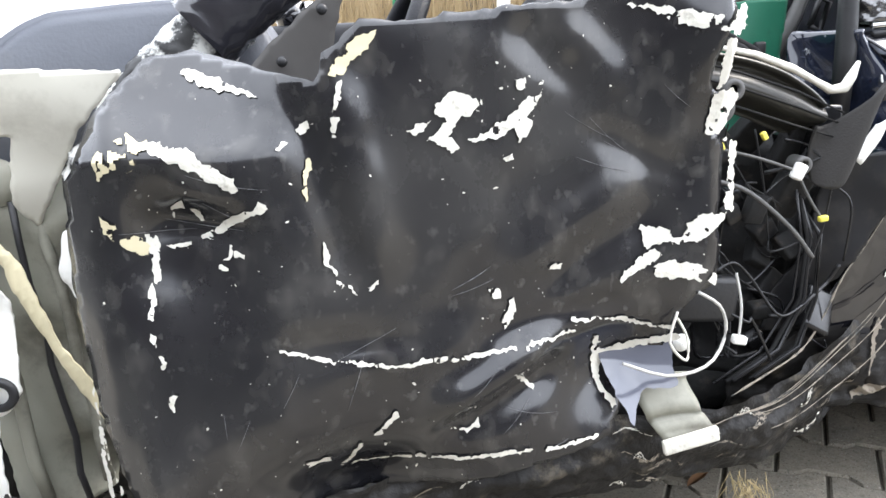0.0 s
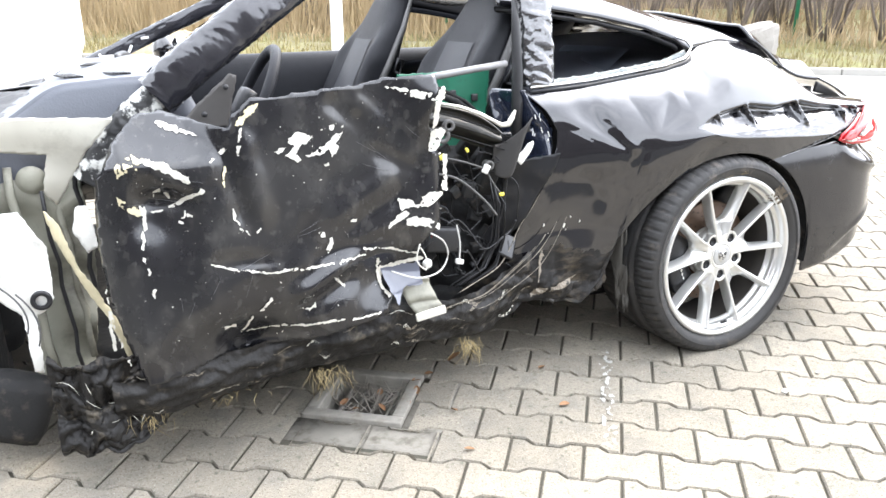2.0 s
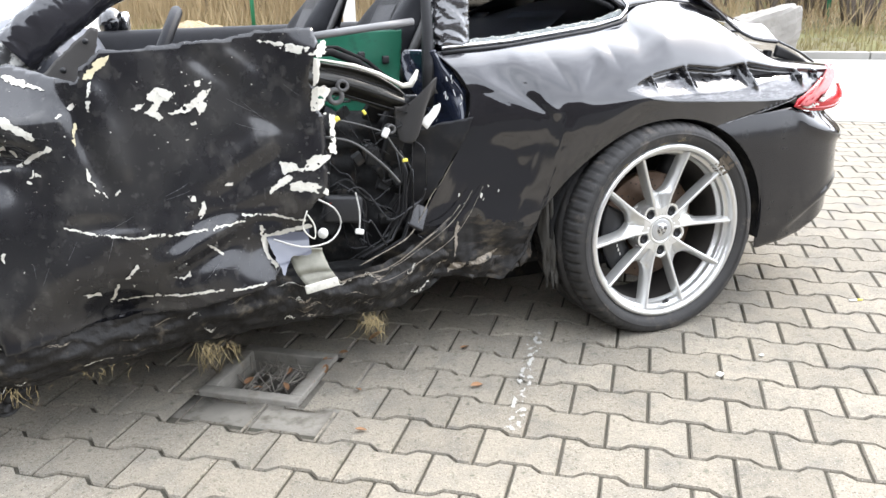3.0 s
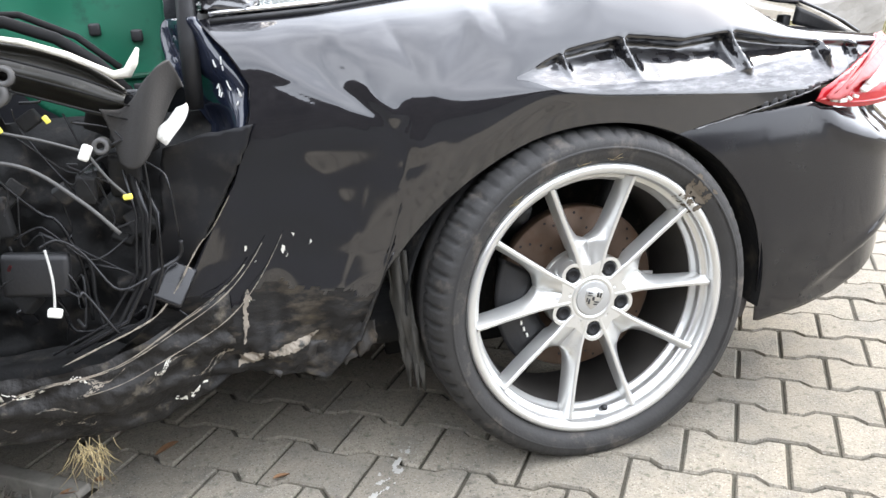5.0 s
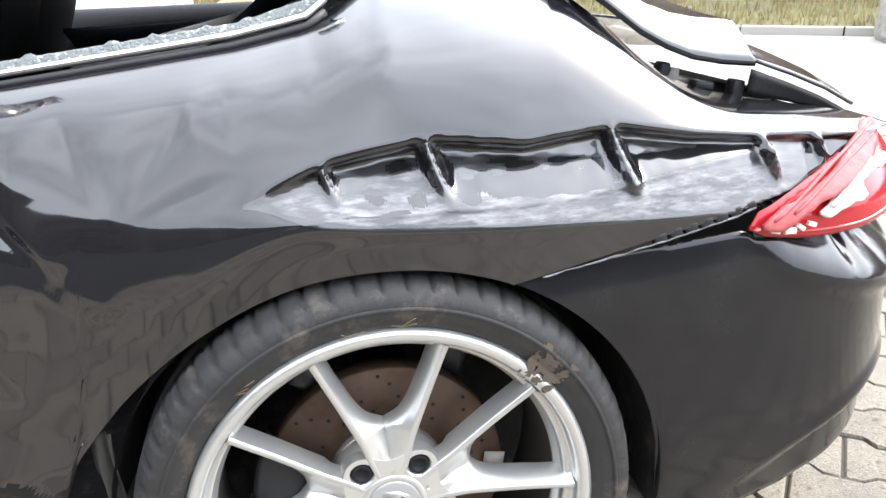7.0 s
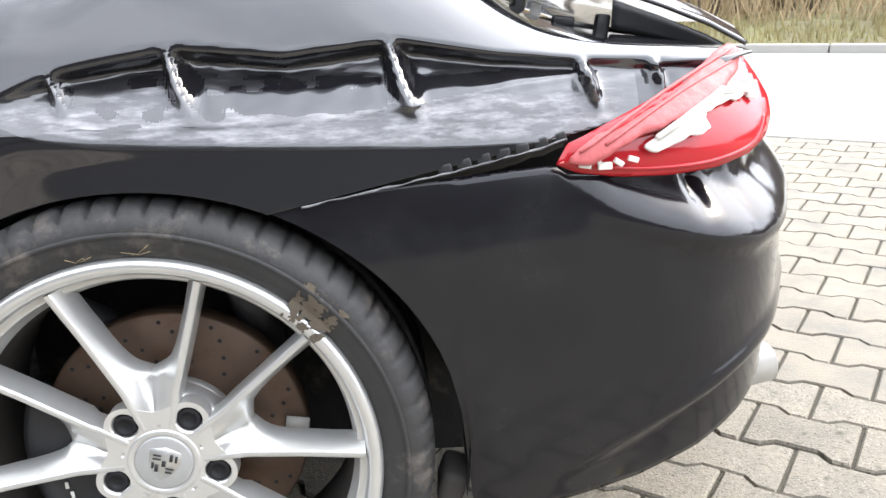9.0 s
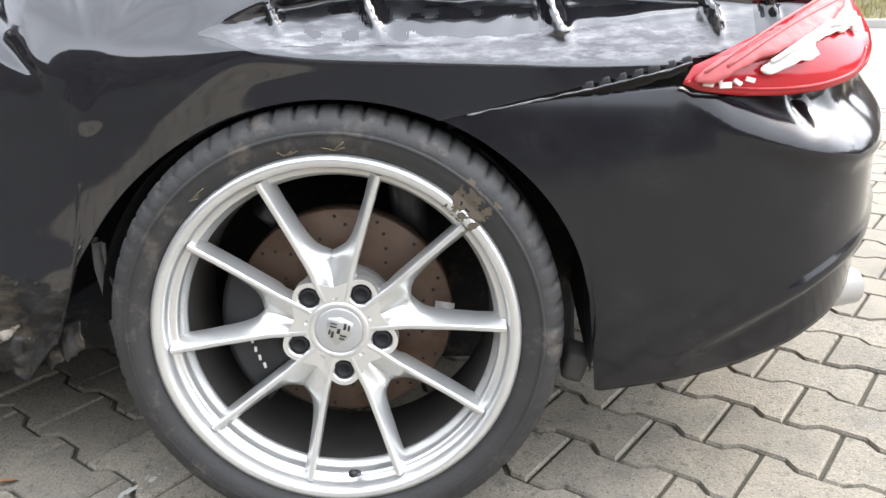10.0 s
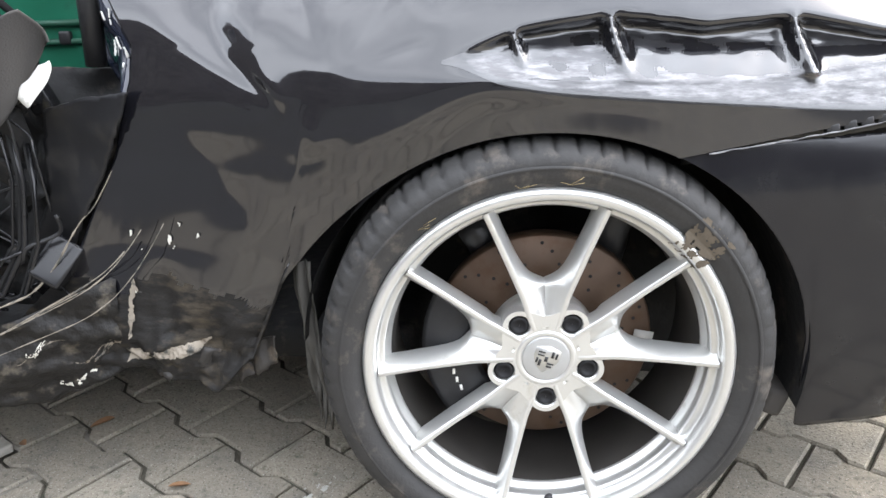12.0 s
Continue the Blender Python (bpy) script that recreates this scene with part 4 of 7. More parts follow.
# specks of flaked paint scattered round the larger patches
bm = bmesh.new()
rs = random.Random(17)
for cx, cz, spread, n in ((-1.70, 0.75, 0.07, 60), (-1.37, 0.83, 0.07, 70), (-1.08, 0.64, 0.05, 40), (-1.32, 0.57, 0.06, 30), (-1.66, 0.55, 0.10, 50), (-1.40, 0.40, 0.12, 50), (-1.20, 0.50, 0.08, 40), (-1.15, 0.88, 0.06, 30), (-1.42, 0.66, 0.16, 40), (-1.75, 0.45, 0.05, 25)):
    for _ in range(n * 2 // 5):
        x, z, r = rs.gauss(cx, spread), rs.gauss(cz, spread * 0.7), rs.choice((0.0005, 0.0006, 0.0008, 0.0016))
        if not inside(DOOR, x, z):
            continue
        a = rs.uniform(0, 6.3)
        ln = rs.choice((1, 1, 1.6, 2.6))
        vs = []
        for q in range(5):
            b = a + q * 1.257
            dx, dz = r * ln * math.cos(b) * rs.uniform(0.6, 1.2), r * math.sin(b) * rs.uniform(0.6, 1.2)
            px, pz = x + dx * math.cos(a) - dz * math.sin(a), z + dx * math.sin(a) + dz * math.cos(a)
            vs.append(bm.verts.new((px, door_y(px, pz) - 0.0036, pz)))
        bm.faces.new(vs)
tagged(part("paint_specks", bm, PRIMER, door, "", False), kind="stuff")
# fine scratches scuffed across the door skin
for cx, cz, spread, n, lean in ((-1.18, 0.80, 0.04, 5, -0.6), (-1.47, 0.60, 0.06, 3, 0.2), (-1.66, 0.50, 0.06, 4, 1.2), (-1.30, 0.44, 0.06, 4, 0.4), (-1.72, 0.72, 0.04, 4, -0.3)):
    for _ in range(n):
        x, z, a, ln = rs.gauss(cx, spread), rs.gauss(cz, spread * 0.6), rs.gauss(lean, 0.35), rs.uniform(0.015, 0.09)
        pts = [(x + math.cos(a) * ln * (q / 8 - 0.5), z + math.sin(a) * ln * (q / 8 - 0.5) + 0.12 * ln * (q / 8 - 0.5) ** 2) for q in range(9)]
        if not all(inside(DOOR, px, pz) for px, pz in pts):
            continue
        bm = bmesh.new()
        tube(bm, [(px, door_y(px, pz) - 0.0030, pz) for px, pz in pts], [0.0001, 0.0002, 0.0004, 0.0002, 0.0004, 0.0003, 0.0003, 0.0002, 0.0001], 4)
        part("scratch", bm, SCUFF, door)
# metal bared where the skin tore
part("torn_fold", patch([(-1.208, 0.507), (-1.10, 0.498), (-1.10, 0.43), (-1.146, 0.427), (-1.173, 0.388), (-1.20, 0.463)], lambda x, z: door_y(x, z) + 0.9 * (z - 0.46) * 0.5, 0.012, 0.006, 0.004, 5.0), mat("blue_grey_paint", (0.10, 0.105, 0.13), 0.12, coat=1.0), door, "blue-grey torn fold of door skin")


def tab_pt(u, v):
    x = -1.150 + 0.085 * u + 0.035 * v * v
    z = 0.430 - 0.088 * v + 0.004 * math.sin(3 * u)
    y = -0.055 - 0.02 * v + 0.010 * math.sin(9 * v) - (0.022 * smooth01((v - 0.7) / 0.1))
    return x, y, z


solid(part("steel_tab", sheet(tab_pt, 8, 16), BEIGE, door, "bent grey-green steel tab below the door"), 0.003)
bm = bmesh.new()
box(bm, -1.082, -0.105, 0.347, 0.085, 0.010, 0.022, 0.003, Matrix.Rotation(-0.15, 3, "Y"))
part("bright_tab_edge", bm, PRIMER, door)
bm = bmesh.new()
lathe(bm, [(0.0005, -0.004), (0.005, -0.004), (0.007, -0.002), (0.013, -0.001), (0.014, 0.004)], 24, Matrix.Translation((-1.052, -0.01, 0.455)))
part("grommet", bm, WHITEP, door)

# ---- sill ----
def sill_pt(u, v):
    x = -1.885 + 1.20 * u
    top = interp(x, [-1.9, -1.80, -1.66, -1.55, -1.38, -1.20, -1.08, -1.0, -0.90, -0.80, -0.69], [0.31, 0.305, 0.328, 0.328, 0.342, 0.37, 0.352, 0.345, 0.345, 0.375, 0.42])
    low = interp(x, [-1.9, -1.67, -1.385, -1.09, -0.96, -0.83, -0.69], [0.200, 0.200, 0.212, 0.225, 0.203, 0.194, 0.246])
    y0 = interp(x, [-1.88, -1.80, -1.64, -1.50, -1.30, -1.10, -0.90, -0.69], [-0.11, -0.135, -0.10, -0.055, -0.045, -0.045, 0.0, 0.075])
    z = top + (low - top) * min(1.0, v / 0.72)
    y = y0 - 0.010 * math.sin(math.pi * min(1.0, v / 0.72)) + 0.030 * smooth01((v - 0.25) / 0.5)
    if v > 0.72:
        y += 0.30 * (v - 0.72) / 0.28
        z += 0.01 * (v - 0.72) / 0.28
    k = 0.010 * abs(nz(x, 9, z, 18)) + 0.008 * nz(x, 0, z, 9) + 0.013 * nz(x * 0.35, 2, z, 36) + 0.004 * nz(x, 2, z, 60)
    return x, y + k * (1.0 if v < 0.8 else 0.3), z + 0.010 * nz(x, 7, 0, 22) * smooth01(v / 0.5)


sill = part("sill", sheet(sill_pt, 220, 40), SILL, car, "crushed dirty black sill with scrapes")
for k in range(5):
    bm = bmesh.new()
    x0, z0 = -1.06 + 0.035 * k, 0.318 + 0.008 * (k % 4)
    pts = [(x0 + 0.34 * t, -0.057 + 0.10 * t + 0.004 * k % 0.01, z0 + 0.03 * t + (0.02 + 0.009 * k) * t ** 3 * 3.0 + 0.006 * math.sin(9 * t + k)) for t in [q / 24 for q in range(25)]]
    tube(bm, pts, [0.0006 + 0.0016 * max(0.0, nz(q * 0.3, k, 0, 1.7)) for q in range(25)], 5)
    part("scraped_ridge", bm, SCRAPED, sill, "pale scraped ridge")


rk = random.Random(77)
for k in range(34):
    u0 = rk.uniform(0.58, 0.96) if k < 24 else rk.uniform(0.05, 0.6)
    v0, du, dv = rk.uniform(0.05, 0.60), rk.uniform(0.015, 0.06), rk.uniform(0.015, 0.06)

    def mark_pt(u, v, u0=u0, v0=v0, du=du, dv=dv):
        x, y, z = sill_pt(u0 + du * u, v0 + dv * v + 0.03 * math.sin(5 * u + k))
        return x, y - 0.003, z
    bm = sheet(mark_pt, 26, 7, lambda u, v: nz(u * 5, v * 2, k * 3.1, 2.0) + 0.35 * nz(u * 12, v * 4, k, 3) > -0.05 + 1.2 * (abs(v - 0.5) + abs(u - 0.5)) ** 3)
    if len(bm.faces) > 8:
        part("scrape_mark", bm, SCRAPED if k % 3 else PRIMER, sill, "", False)
    else:
        bm.free()


def straw(name, x, y, z, n, length, spread, owner=None, label="dry straw tuft caught under the sill"):
    bm = bmesh.new()
    rg = random.Random(int(abs(x) * 1000))
    for k in range(n):
        p = Vector((x + rg.gauss(0, 0.55 * spread), y + rg.uniform(-0.03, 0.03), z + rg.uniform(-0.01, 0.015)))
        d = Vector((rg.gauss(0, 0.45), rg.uniform(-0.7, 0.2), -1)).normalized()
        ln = length * rg.uniform(0.15, 1.0)
        q = p + d * ln * 0.5 + Vector((rg.uniform(-0.01, 0.01), 0, 0))
        tube(bm, [p, q, q + (d + Vector((rg.uniform(-0.4, 0.4), 0, 0.2))).normalized() * ln * 0.5], [0.0007, 0.0006, 0.0003], 4)
    ob = part(name, bm, HAY, None)
    ob.matrix_world = SETTLED
    return tagged(ob, label, "straw", kind="stuff")


straw("straw_tuft", -0.945, -0.03, 0.205, 60, 0.075, 0.022)
straw("straw_tuft", -1.36, -0.055, 0.205, 60, 0.07, 0.05, None, "dry grass tuft hanging below the sill")
straw("straw_tuft", -1.80, -0.10, 0.20, 26, 0.07, 0.05, None, "thin dry grass hanging at the sill end")
straw("straw_tuft", -1.62, -0.07, 0.20, 16, 0.04, 0.08, None, "short dry grass under the sill")

# ---- marks on the rear side panel ----
PANEL = BVHTree.FromPolygons([v.co for v in quarter.data.vertices], [tuple(p.vertices) for p in quarter.data.polygons])


def side_y(x, z):
    hit = PANEL.ray_cast(Vector((x, -1.0, z)), Vector((0, 1, 0)))[0]
    return hit.y if hit else 0.09


for x, z, w, h in ((-0.655, 0.395, 0.010, 0.022), (-0.58, 0.49, 0.008, 0.014), (-0.575, 0.475, 0.004, 0.02), (-0.645, 0.495, 0.005, 0.012), (-0.63, 0.47, 0.004, 0.008), (-0.53, 0.50, 0.005, 0.006), (-0.56, 0.515, 0.003, 0.01)):
    chip(PRIMER, [(x - 0.5 * w, z - 0.5 * h), (x + w * 0.3, z - h * 0.35), (x + 0.5 * w, z + h * 0.2), (x - w * 0.15, z + 0.5 * h)], side_y, quarter, 0.004)
chip(SCRAPED, thin([(-0.672, 0.30), (-0.660, 0.30), (-0.652, 0.385), (-0.638, 0.395), (-0.652, 0.405), (-0.655, 0.44), (-0.662, 0.435), (-0.668, 0.36)], 0.3), side_y, quarter, 0.006)
chip(SCRAPED, [(-0.685, 0.272), (-0.62, 0.285), (-0.56, 0.30), (-0.53, 0.325), (-0.56, 0.315), (-0.63, 0.30), (-0.68, 0.30)], side_y, quarter, 0.006)


# scraped layer in the long dent
def scraped_material():
    """Black paint that is rubbed down to streaky grey where the layer is worn."""
    m = mat("scraped_paint", (0.10, 0.10, 0.105), 0.33, vary=0.6, scale=55, second=(0.30, 0.30, 0.31), mask=(0.46, 0.70), mscale=90, rough2=0.5, bump=0.0022, bscale=75, stretch=(0.22, 0.6, 1.0), spec=0.6)
    nd, ln = m.node_tree.nodes, m.node_tree.links
    bs = nd["Principled BSDF"]
    worn = nd.new("ShaderNodeAttribute")
    worn.attribute_name = "wear"
    tc = nd.new("ShaderNodeTexCoord")
    mp = nd.new("ShaderNodeMapping")
    mp.inputs["Scale"].default_value = (0.25, 0.6, 1.0)
    ln.new(tc.outputs["Object"], mp.inputs["Vector"])
    no = nd.new("ShaderNodeTexNoise")
    no.inputs["Scale"].default_value, no.inputs["Detail"].default_value, no.inputs["Roughness"].default_value = 85, 8.0, 0.7
    ln.new(mp.outputs[0], no.inputs["Vector"])
    add = nd.new("ShaderNodeMath")
    add.operation = "ADD"
    ln.new(worn.outputs["Fac"], add.inputs[0])
    ln.new(no.outputs[0], add.inputs[1])
    mr = nd.new("ShaderNodeMapRange")
    mr.inputs[1].default_value, mr.inputs[2].default_value = 0.92, 1.42
    ln.new(add.outputs[0], mr.inputs[0])
    col = bs.inputs["Base Color"].links[0].from_socket
    mx = nd.new("ShaderNodeMix")
    mx.data_type = "RGBA"
    mx.inputs[6].default_value = (0.007, 0.007, 0.009, 1)
    ln.new(mr.outputs[0], mx.inputs[0])
    ln.new(col, mx.inputs[7])
    ln.new(mx.outputs[2], bs.inputs["Base Color"])
    inv = nd.new("ShaderNodeMath")
    inv.operation = "SUBTRACT"
    inv.inputs[0].default_value = 1.0
    ln.new(mr.outputs[0], inv.inputs[1])
    ln.new(inv.outputs[0], bs.inputs["Coat Weight"])
    bs.inputs["Coat IOR"].default_value = 1.74
    return m


def dent_layer(u, v):
    x = -0.150 + 0.74 * u
    lo = groove_low(x) - 0.014 * smooth01((x + 0.15) / 0.10)
    return x, lo + (groove_high(x) - 0.002 - lo) * v


def scrape_pt(u, v):
    x, z = dent_layer(u, v)
    return x, side_y(x, z) - 0.0022, z


def wear(x, z):
    lo, hi = groove_low(x), groove_high(x)
    q = (z - lo) / max(0.01, hi - lo)
    w = smooth01((q + 0.16) / 0.14) * smooth01((0.62 + 0.22 * nz(x, 0, 0, 14) - q) / 0.22)
    w *= smooth01((x + 0.146) / 0.06 - 0.5 * abs(q - 0.35)) * smooth01((0.60 - x) / 0.06)
    for x0, wd in RIDGES:
        w *= 1 - 0.9 * smooth01((q - 0.12) / 0.15) * gauss(x - x0 + 0.32 * (z - 0.80), wd * 0.9)
    return w


scraped = part("scraped_layer", sheet(scrape_pt, 420, 40), scraped_material(), quarter, "grey streaky scraped paint inside the dent")
worn = scraped.data.attributes.new("wear", "FLOAT", "POINT")
for k, v in enumerate(scraped.data.vertices):
    worn.data[k].value = wear(v.co.x, v.co.z)


def seam_pt(u, v):
    x = 0.17 + 0.33 * u
    z = interp(x, [0.16, 0.34, 0.43, 0.49, 0.52], [0.632, 0.661, 0.676, 0.690, 0.70])
    return x, interp(x, QX, QY0) + 0.014 + 0.02 * v, z + 0.004 - 0.022 * v + 0.003 * nz(x, v, 0, 60)


solid(part("seam_bracket", sheet(seam_pt, 40, 4), BLACK, bumper, "black plastic bracket in the open seam"), 0.004)
bm = bmesh.new()
pts = [(x, interp(x, QX, QY0) - 0.003, interp(x, [0.16, 0.34, 0.43, 0.49, 0.52], [0.630, 0.657, 0.672, 0.684, 0.694]) + 0.002 * nz(x, 0, 0, 50)) for x in [0.20 + 0.30 * q / 40 for q in range(41)]]
tube(bm, pts, [0.0008 + 0.0018 * max(0.0, nz(q * 0.35, 3, 0, 1.0) + 0.2) for q in range(41)], 6)
part("bared_edge", bm, SCUFF, quarter, "pale scuffed lower edge of the panel")
for k in range(7):
    bm = bmesh.new()
    x = 0.36 + 0.022 * k
    box(bm, x, interp(x, QX, QY0) + 0.006, interp(x, [0.34, 0.49], [0.660, 0.688]), 0.017, 0.016, 0.013, 0.002, Matrix.Rotation(-0.18 + 0.1 * math.sin(5 * k), 3, "Y"))
    part("seam_clip", bm, BLACK, bumper)


# ---- tail lamp ----
def lamp_y(x, z):
    a, b = 0.0, 1.0
    for _ in range(24):
        m = 0.5 * (a + b)
        if plan(m)[0] < x:
            a = m
        else:
            b = m
    return plan(a)[1] + 0.004 + 0.075 * smooth01((z - 0.655) / 0.15) - 0.010 * smooth01((x - 0.47) / 0.05) * gauss(z - 0.69, 0.06)


LENS = [(0.486, 0.660), (0.51, 0.650), (0.56, 0.641), (0.62, 0.637), (0.68, 0.640), (0.725, 0.650), (0.754, 0.668), (0.765, 0.69), (0.766, 0.71), (0.754, 0.735), (0.740, 0.757), (0.724, 0.774), (0.70, 0.768), (0.64, 0.735), (0.56, 0.705), (0.50, 0.682)]
lamp = solid(part("tail_lamp", patch(LENS, lamp_y, 0.0, 0.007, 0.0), RED, car, "red tail lamp, its upper lens broken open"), 0.006, 0.0)
ARM = [(0.488, 0.664), (0.502, 0.673), (0.524, 0.688), (0.562, 0.698), (0.615, 0.720), (0.642, 0.736), (0.664, 0.750), (0.690, 0.768), (0.712, 0.777), (0.726, 0.765), (0.715, 0.744), (0.690, 0.724), (0.642, 0.703), (0.585, 0.687), (0.548, 0.673), (0.523, 0.660)]
solid(part("lamp_housing_edge", patch(ARM, lamp_y, 0.016, 0.006, 0.002, 3.0), PINK, lamp, "dull red broken housing edge"), 0.012, 0.0)
for k, (a, b) in enumerate((((0.51, 0.676), (0.712, 0.770)), ((0.54, 0.682), (0.712, 0.757)))):
    bm = bmesh.new()
    pts = [(x, lamp_y(x, z) - 0.024, z) for x, z in [(a[0] + (b[0] - a[0]) * q / 14, a[1] + (b[1] - a[1]) * q / 14 + 0.006 * math.sin(q * 0.22)) for q in range(15)]]
    tube(bm, pts, 0.0022, 6)
    part("housing_rib", bm, PINK, lamp)
WHT = [(0.585, 0.673), (0.612, 0.691), (0.650, 0.709), (0.688, 0.727), (0.710, 0.735), (0.735, 0.722), (0.715, 0.717), (0.682, 0.711), (0.663, 0.698), (0.668, 0.689), (0.635, 0.680), (0.60, 0.668)]
solid(part("bared_reflector", patch(WHT, lamp_y, 0.012, 0.005, 0.004, 6.0, 0.006), WHITEP, lamp, "white shattered reflector"), 0.004, 0.0)
bm = bmesh.new()
tube(bm, [(x, lamp_y(x, z) - 0.022, z) for x, z in ((0.60, 0.684), (0.645, 0.706), (0.69, 0.727), (0.735, 0.722))], [0.004, 0.005, 0.005, 0.002], 6)
part("reflector_edge", bm, WHITEP, lamp)
for x, z, w, r in ((0.517, 0.660, 0.014, 0.2), (0.530, 0.666, 0.012, 0.9), (0.540, 0.657, 0.016, 0.0), (0.556, 0.660, 0.012, 0.6), (0.573, 0.662, 0.012, 0.3), (0.735, 0.716, 0.014, 0.2)):
    bm = bmesh.new()
    box(bm, x, lamp_y(x, z) - 0.012, z, w, 0.006, w * 0.5, 0.001, Matrix.Rotation(r, 3, "Y"))
    part("lens_shard", bm, WHITEP, lamp)
bm = bmesh.new()
pts = [(0.51, 0.660), (0.58, 0.649), (0.66, 0.647), (0.72, 0.657), (0.742, 0.672), (0.752, 0.69)]
tube(bm, [(x, lamp_y(x, z) - 0.004, z) for x, z in [spline(pts, q / 30) for q in range(31)]], 0.0028, 6)
part("lens_rib", bm, RED, lamp)

# exhaust
bm = bmesh.new()
mt = Matrix.Translation((0.815, 0.375, 0.240)) @ Matrix.Rotation(radians(-68), 4, "Z")
lathe(bm, [(0.029, -0.07), (0.033, -0.075), (0.035, -0.07), (0.035, 0.065), (0.029, 0.065), (0.029, -0.03), (0.001, -0.01)], 40, mt)
part("exhaust_pipe", bm, STEEL, car, "silver oval tailpipe under the bumper")


# ---- roof, lid and windows ----
RX = [-0.66, -0.50, -0.32, -0.16, -0.07, -0.035, 0.0, 0.15, 0.28, 0.37]
RY = [0.36, 0.345, 0.32, 0.285, 0.245, 0.222, 0.240, 0.30, 0.325, 0.335]
RZ = [1.135, 1.115, 1.085, 1.045, 1.005, 0.972, 0.985, 1.000, 0.985, 0.955]


def roof_pt(u, v):
    x = -0.66 + 1.03 * u
    y0, z0 = interp(x, RX, RY), interp(x, RX, RZ)
    zc = interp(x, [-0.66, -0.3, 0.0, 0.2, 0.37], [1.27, 1.215, 1.135, 1.08, 1.02])
    t = v * math.pi / 2
    y = y0 + (0.95 - y0) * abs(1 - math.cos(t)) ** 0.75
    z = z0 + (zc - z0) * math.sin(t) ** 0.85
    return x, y, z + 0.002 * nz(x, y, z, 8)


roof = solid(part("roof_panel", sheet(roof_pt, 70, 24), PAINT, car, "glossy black roof and rear pillar"), 0.004, 1.0)
far_mirror(roof, "roof_panel")
far_mirror(quarter, "rear_quarter_panel")


def rail_pt(u, v):
    x = -0.66 + 0.60 * u
    a = 2 * math.pi * v
    r = 0.009 * (1 + 0.4 * nz(x, 0, v * 3, 30))
    return x, interp(x, RX, RY) + 0.012 + r * math.cos(a), interp(x, RX, RZ) - 0.012 + r * math.sin(a)


part("torn_window_seal", sheet(rail_pt, 50, 10), BLACK, roof, "torn black rubber seal")
bm = bmesh.new()
trim = [(x, interp(x, QXT, QYT) - 0.006, interp(x, QXT, QZT) + 0.010) for x in (-0.655, -0.55, -0.45, -0.35, -0.25, -0.16, -0.10)] + [(-0.065, 0.196, 0.955), (-0.040, 0.206, 0.972), (-0.030, 0.214, 0.990), (-0.042, 0.222, 1.008), (-0.075, 0.238, 1.022)]
tube(bm, trim, 0.005, 8)
part("window_trim", bm, CHROME, quarter, "bright metal window trim")
bm = bmesh.new()
tube(bm, [(x, y - 0.004, z - 0.013) for x, y, z in trim[:9]], 0.006, 8)
part("trim_gasket", bm, BLACK, quarter)


def shard_pt(u, v):
    x = -0.645 + 0.60 * u
    h = 0.012 + 0.008 * max(0.0, nz(x, 0, 0, 60)) + 0.006 * smooth01((x + 0.16) / 0.1)
    return x, interp(x, QXT, QYT) + 0.008 + 0.006 * v, interp(x, QXT, QZT) + 0.012 + h * v


solid(part("glass_remnant", sheet(shard_pt, 90, 4), CRUMBS, quarter, "crumbled green-white safety glass along the sill"), 0.004)


def chunk(u, v):
    x = -0.645 + 0.085 * u
    top = 0.07 * (1 - (2 * u - 1) ** 4) * (0.9 + 0.2 * nz(u * 5, 0, 0, 2))
    return x, 0.158 + 0.03 * v, 0.902 + top * v


solid(part("glass_chunk", sheet(chunk, 20, 10), GLASS, quarter, "cracked glass chunk at the pillar"), 0.005)


def lid_pt(u, v):
    x = 0.30 + 0.305 * u
    y = 0.285 + 1.33 * v
    dy = min(y - 0.285, 1.615 - y)
    z = interp(x, [0.30, 0.36, 0.418, 0.46, 0.503, 0.55, 0.60], [0.985, 0.945, 0.900, 0.876, 0.858, 0.848, 0.842])
    return x, y, z + 0.056 * smooth01(dy / 0.10) ** 0.8 + 0.05 * smooth01((dy - 0.06) / 0.6)


lid = solid(part("engine_lid", sheet(lid_pt, 50, 60), PAINT, car, "raised black rear lid with an open gap"), 0.010, 1.0)


def tail_pt(u, v):
    y = 0.280 + 0.03 * u + (1.34 - 0.06 * u) * v
    dy = min(y - 0.28, 1.62 - y)
    x = 0.606 + (0.182 + 0.10 * smooth01(dy / 0.45)) * u
    return x, y, interp(u, [0.0, 0.35, 0.7, 1.0], [0.846, 0.822, 0.794, 0.763]) + 0.030 * smooth01(dy / 0.12) * (1 - 0.4 * u) + 0.012 * smooth01((dy - 0.1) / 0.5)


tail = solid(part("tail_panel", sheet(tail_pt, 30, 60), PAINT, lid, "glossy black tail edge of the lid"), 0.006, 1.0)


def tail_seal_pt(u, v):
    x = 0.598 + 0.190 * u
    top = interp(u, [0.0, 0.35, 0.7, 1.0], [0.843, 0.818, 0.790, 0.760])
    return x, 0.284 + 0.03 * u + 0.012 * v, top - 0.004 - (0.030 * (1 - u) + 0.008) * v


solid(part("tail_seal", sheet(tail_seal_pt, 24, 4), BLACK, lid, "black plastic edge under the tail panel"), 0.008)


def far_edge_pt(u, v):
    p = tail_pt(0.30 + 0.70 * u, 0.10 + 0.10 * (1 - u))
    return p[0] + 0.004, p[1] + 0.03 * v, p[2] + 0.004 + 0.006 * math.sin(math.pi * v)


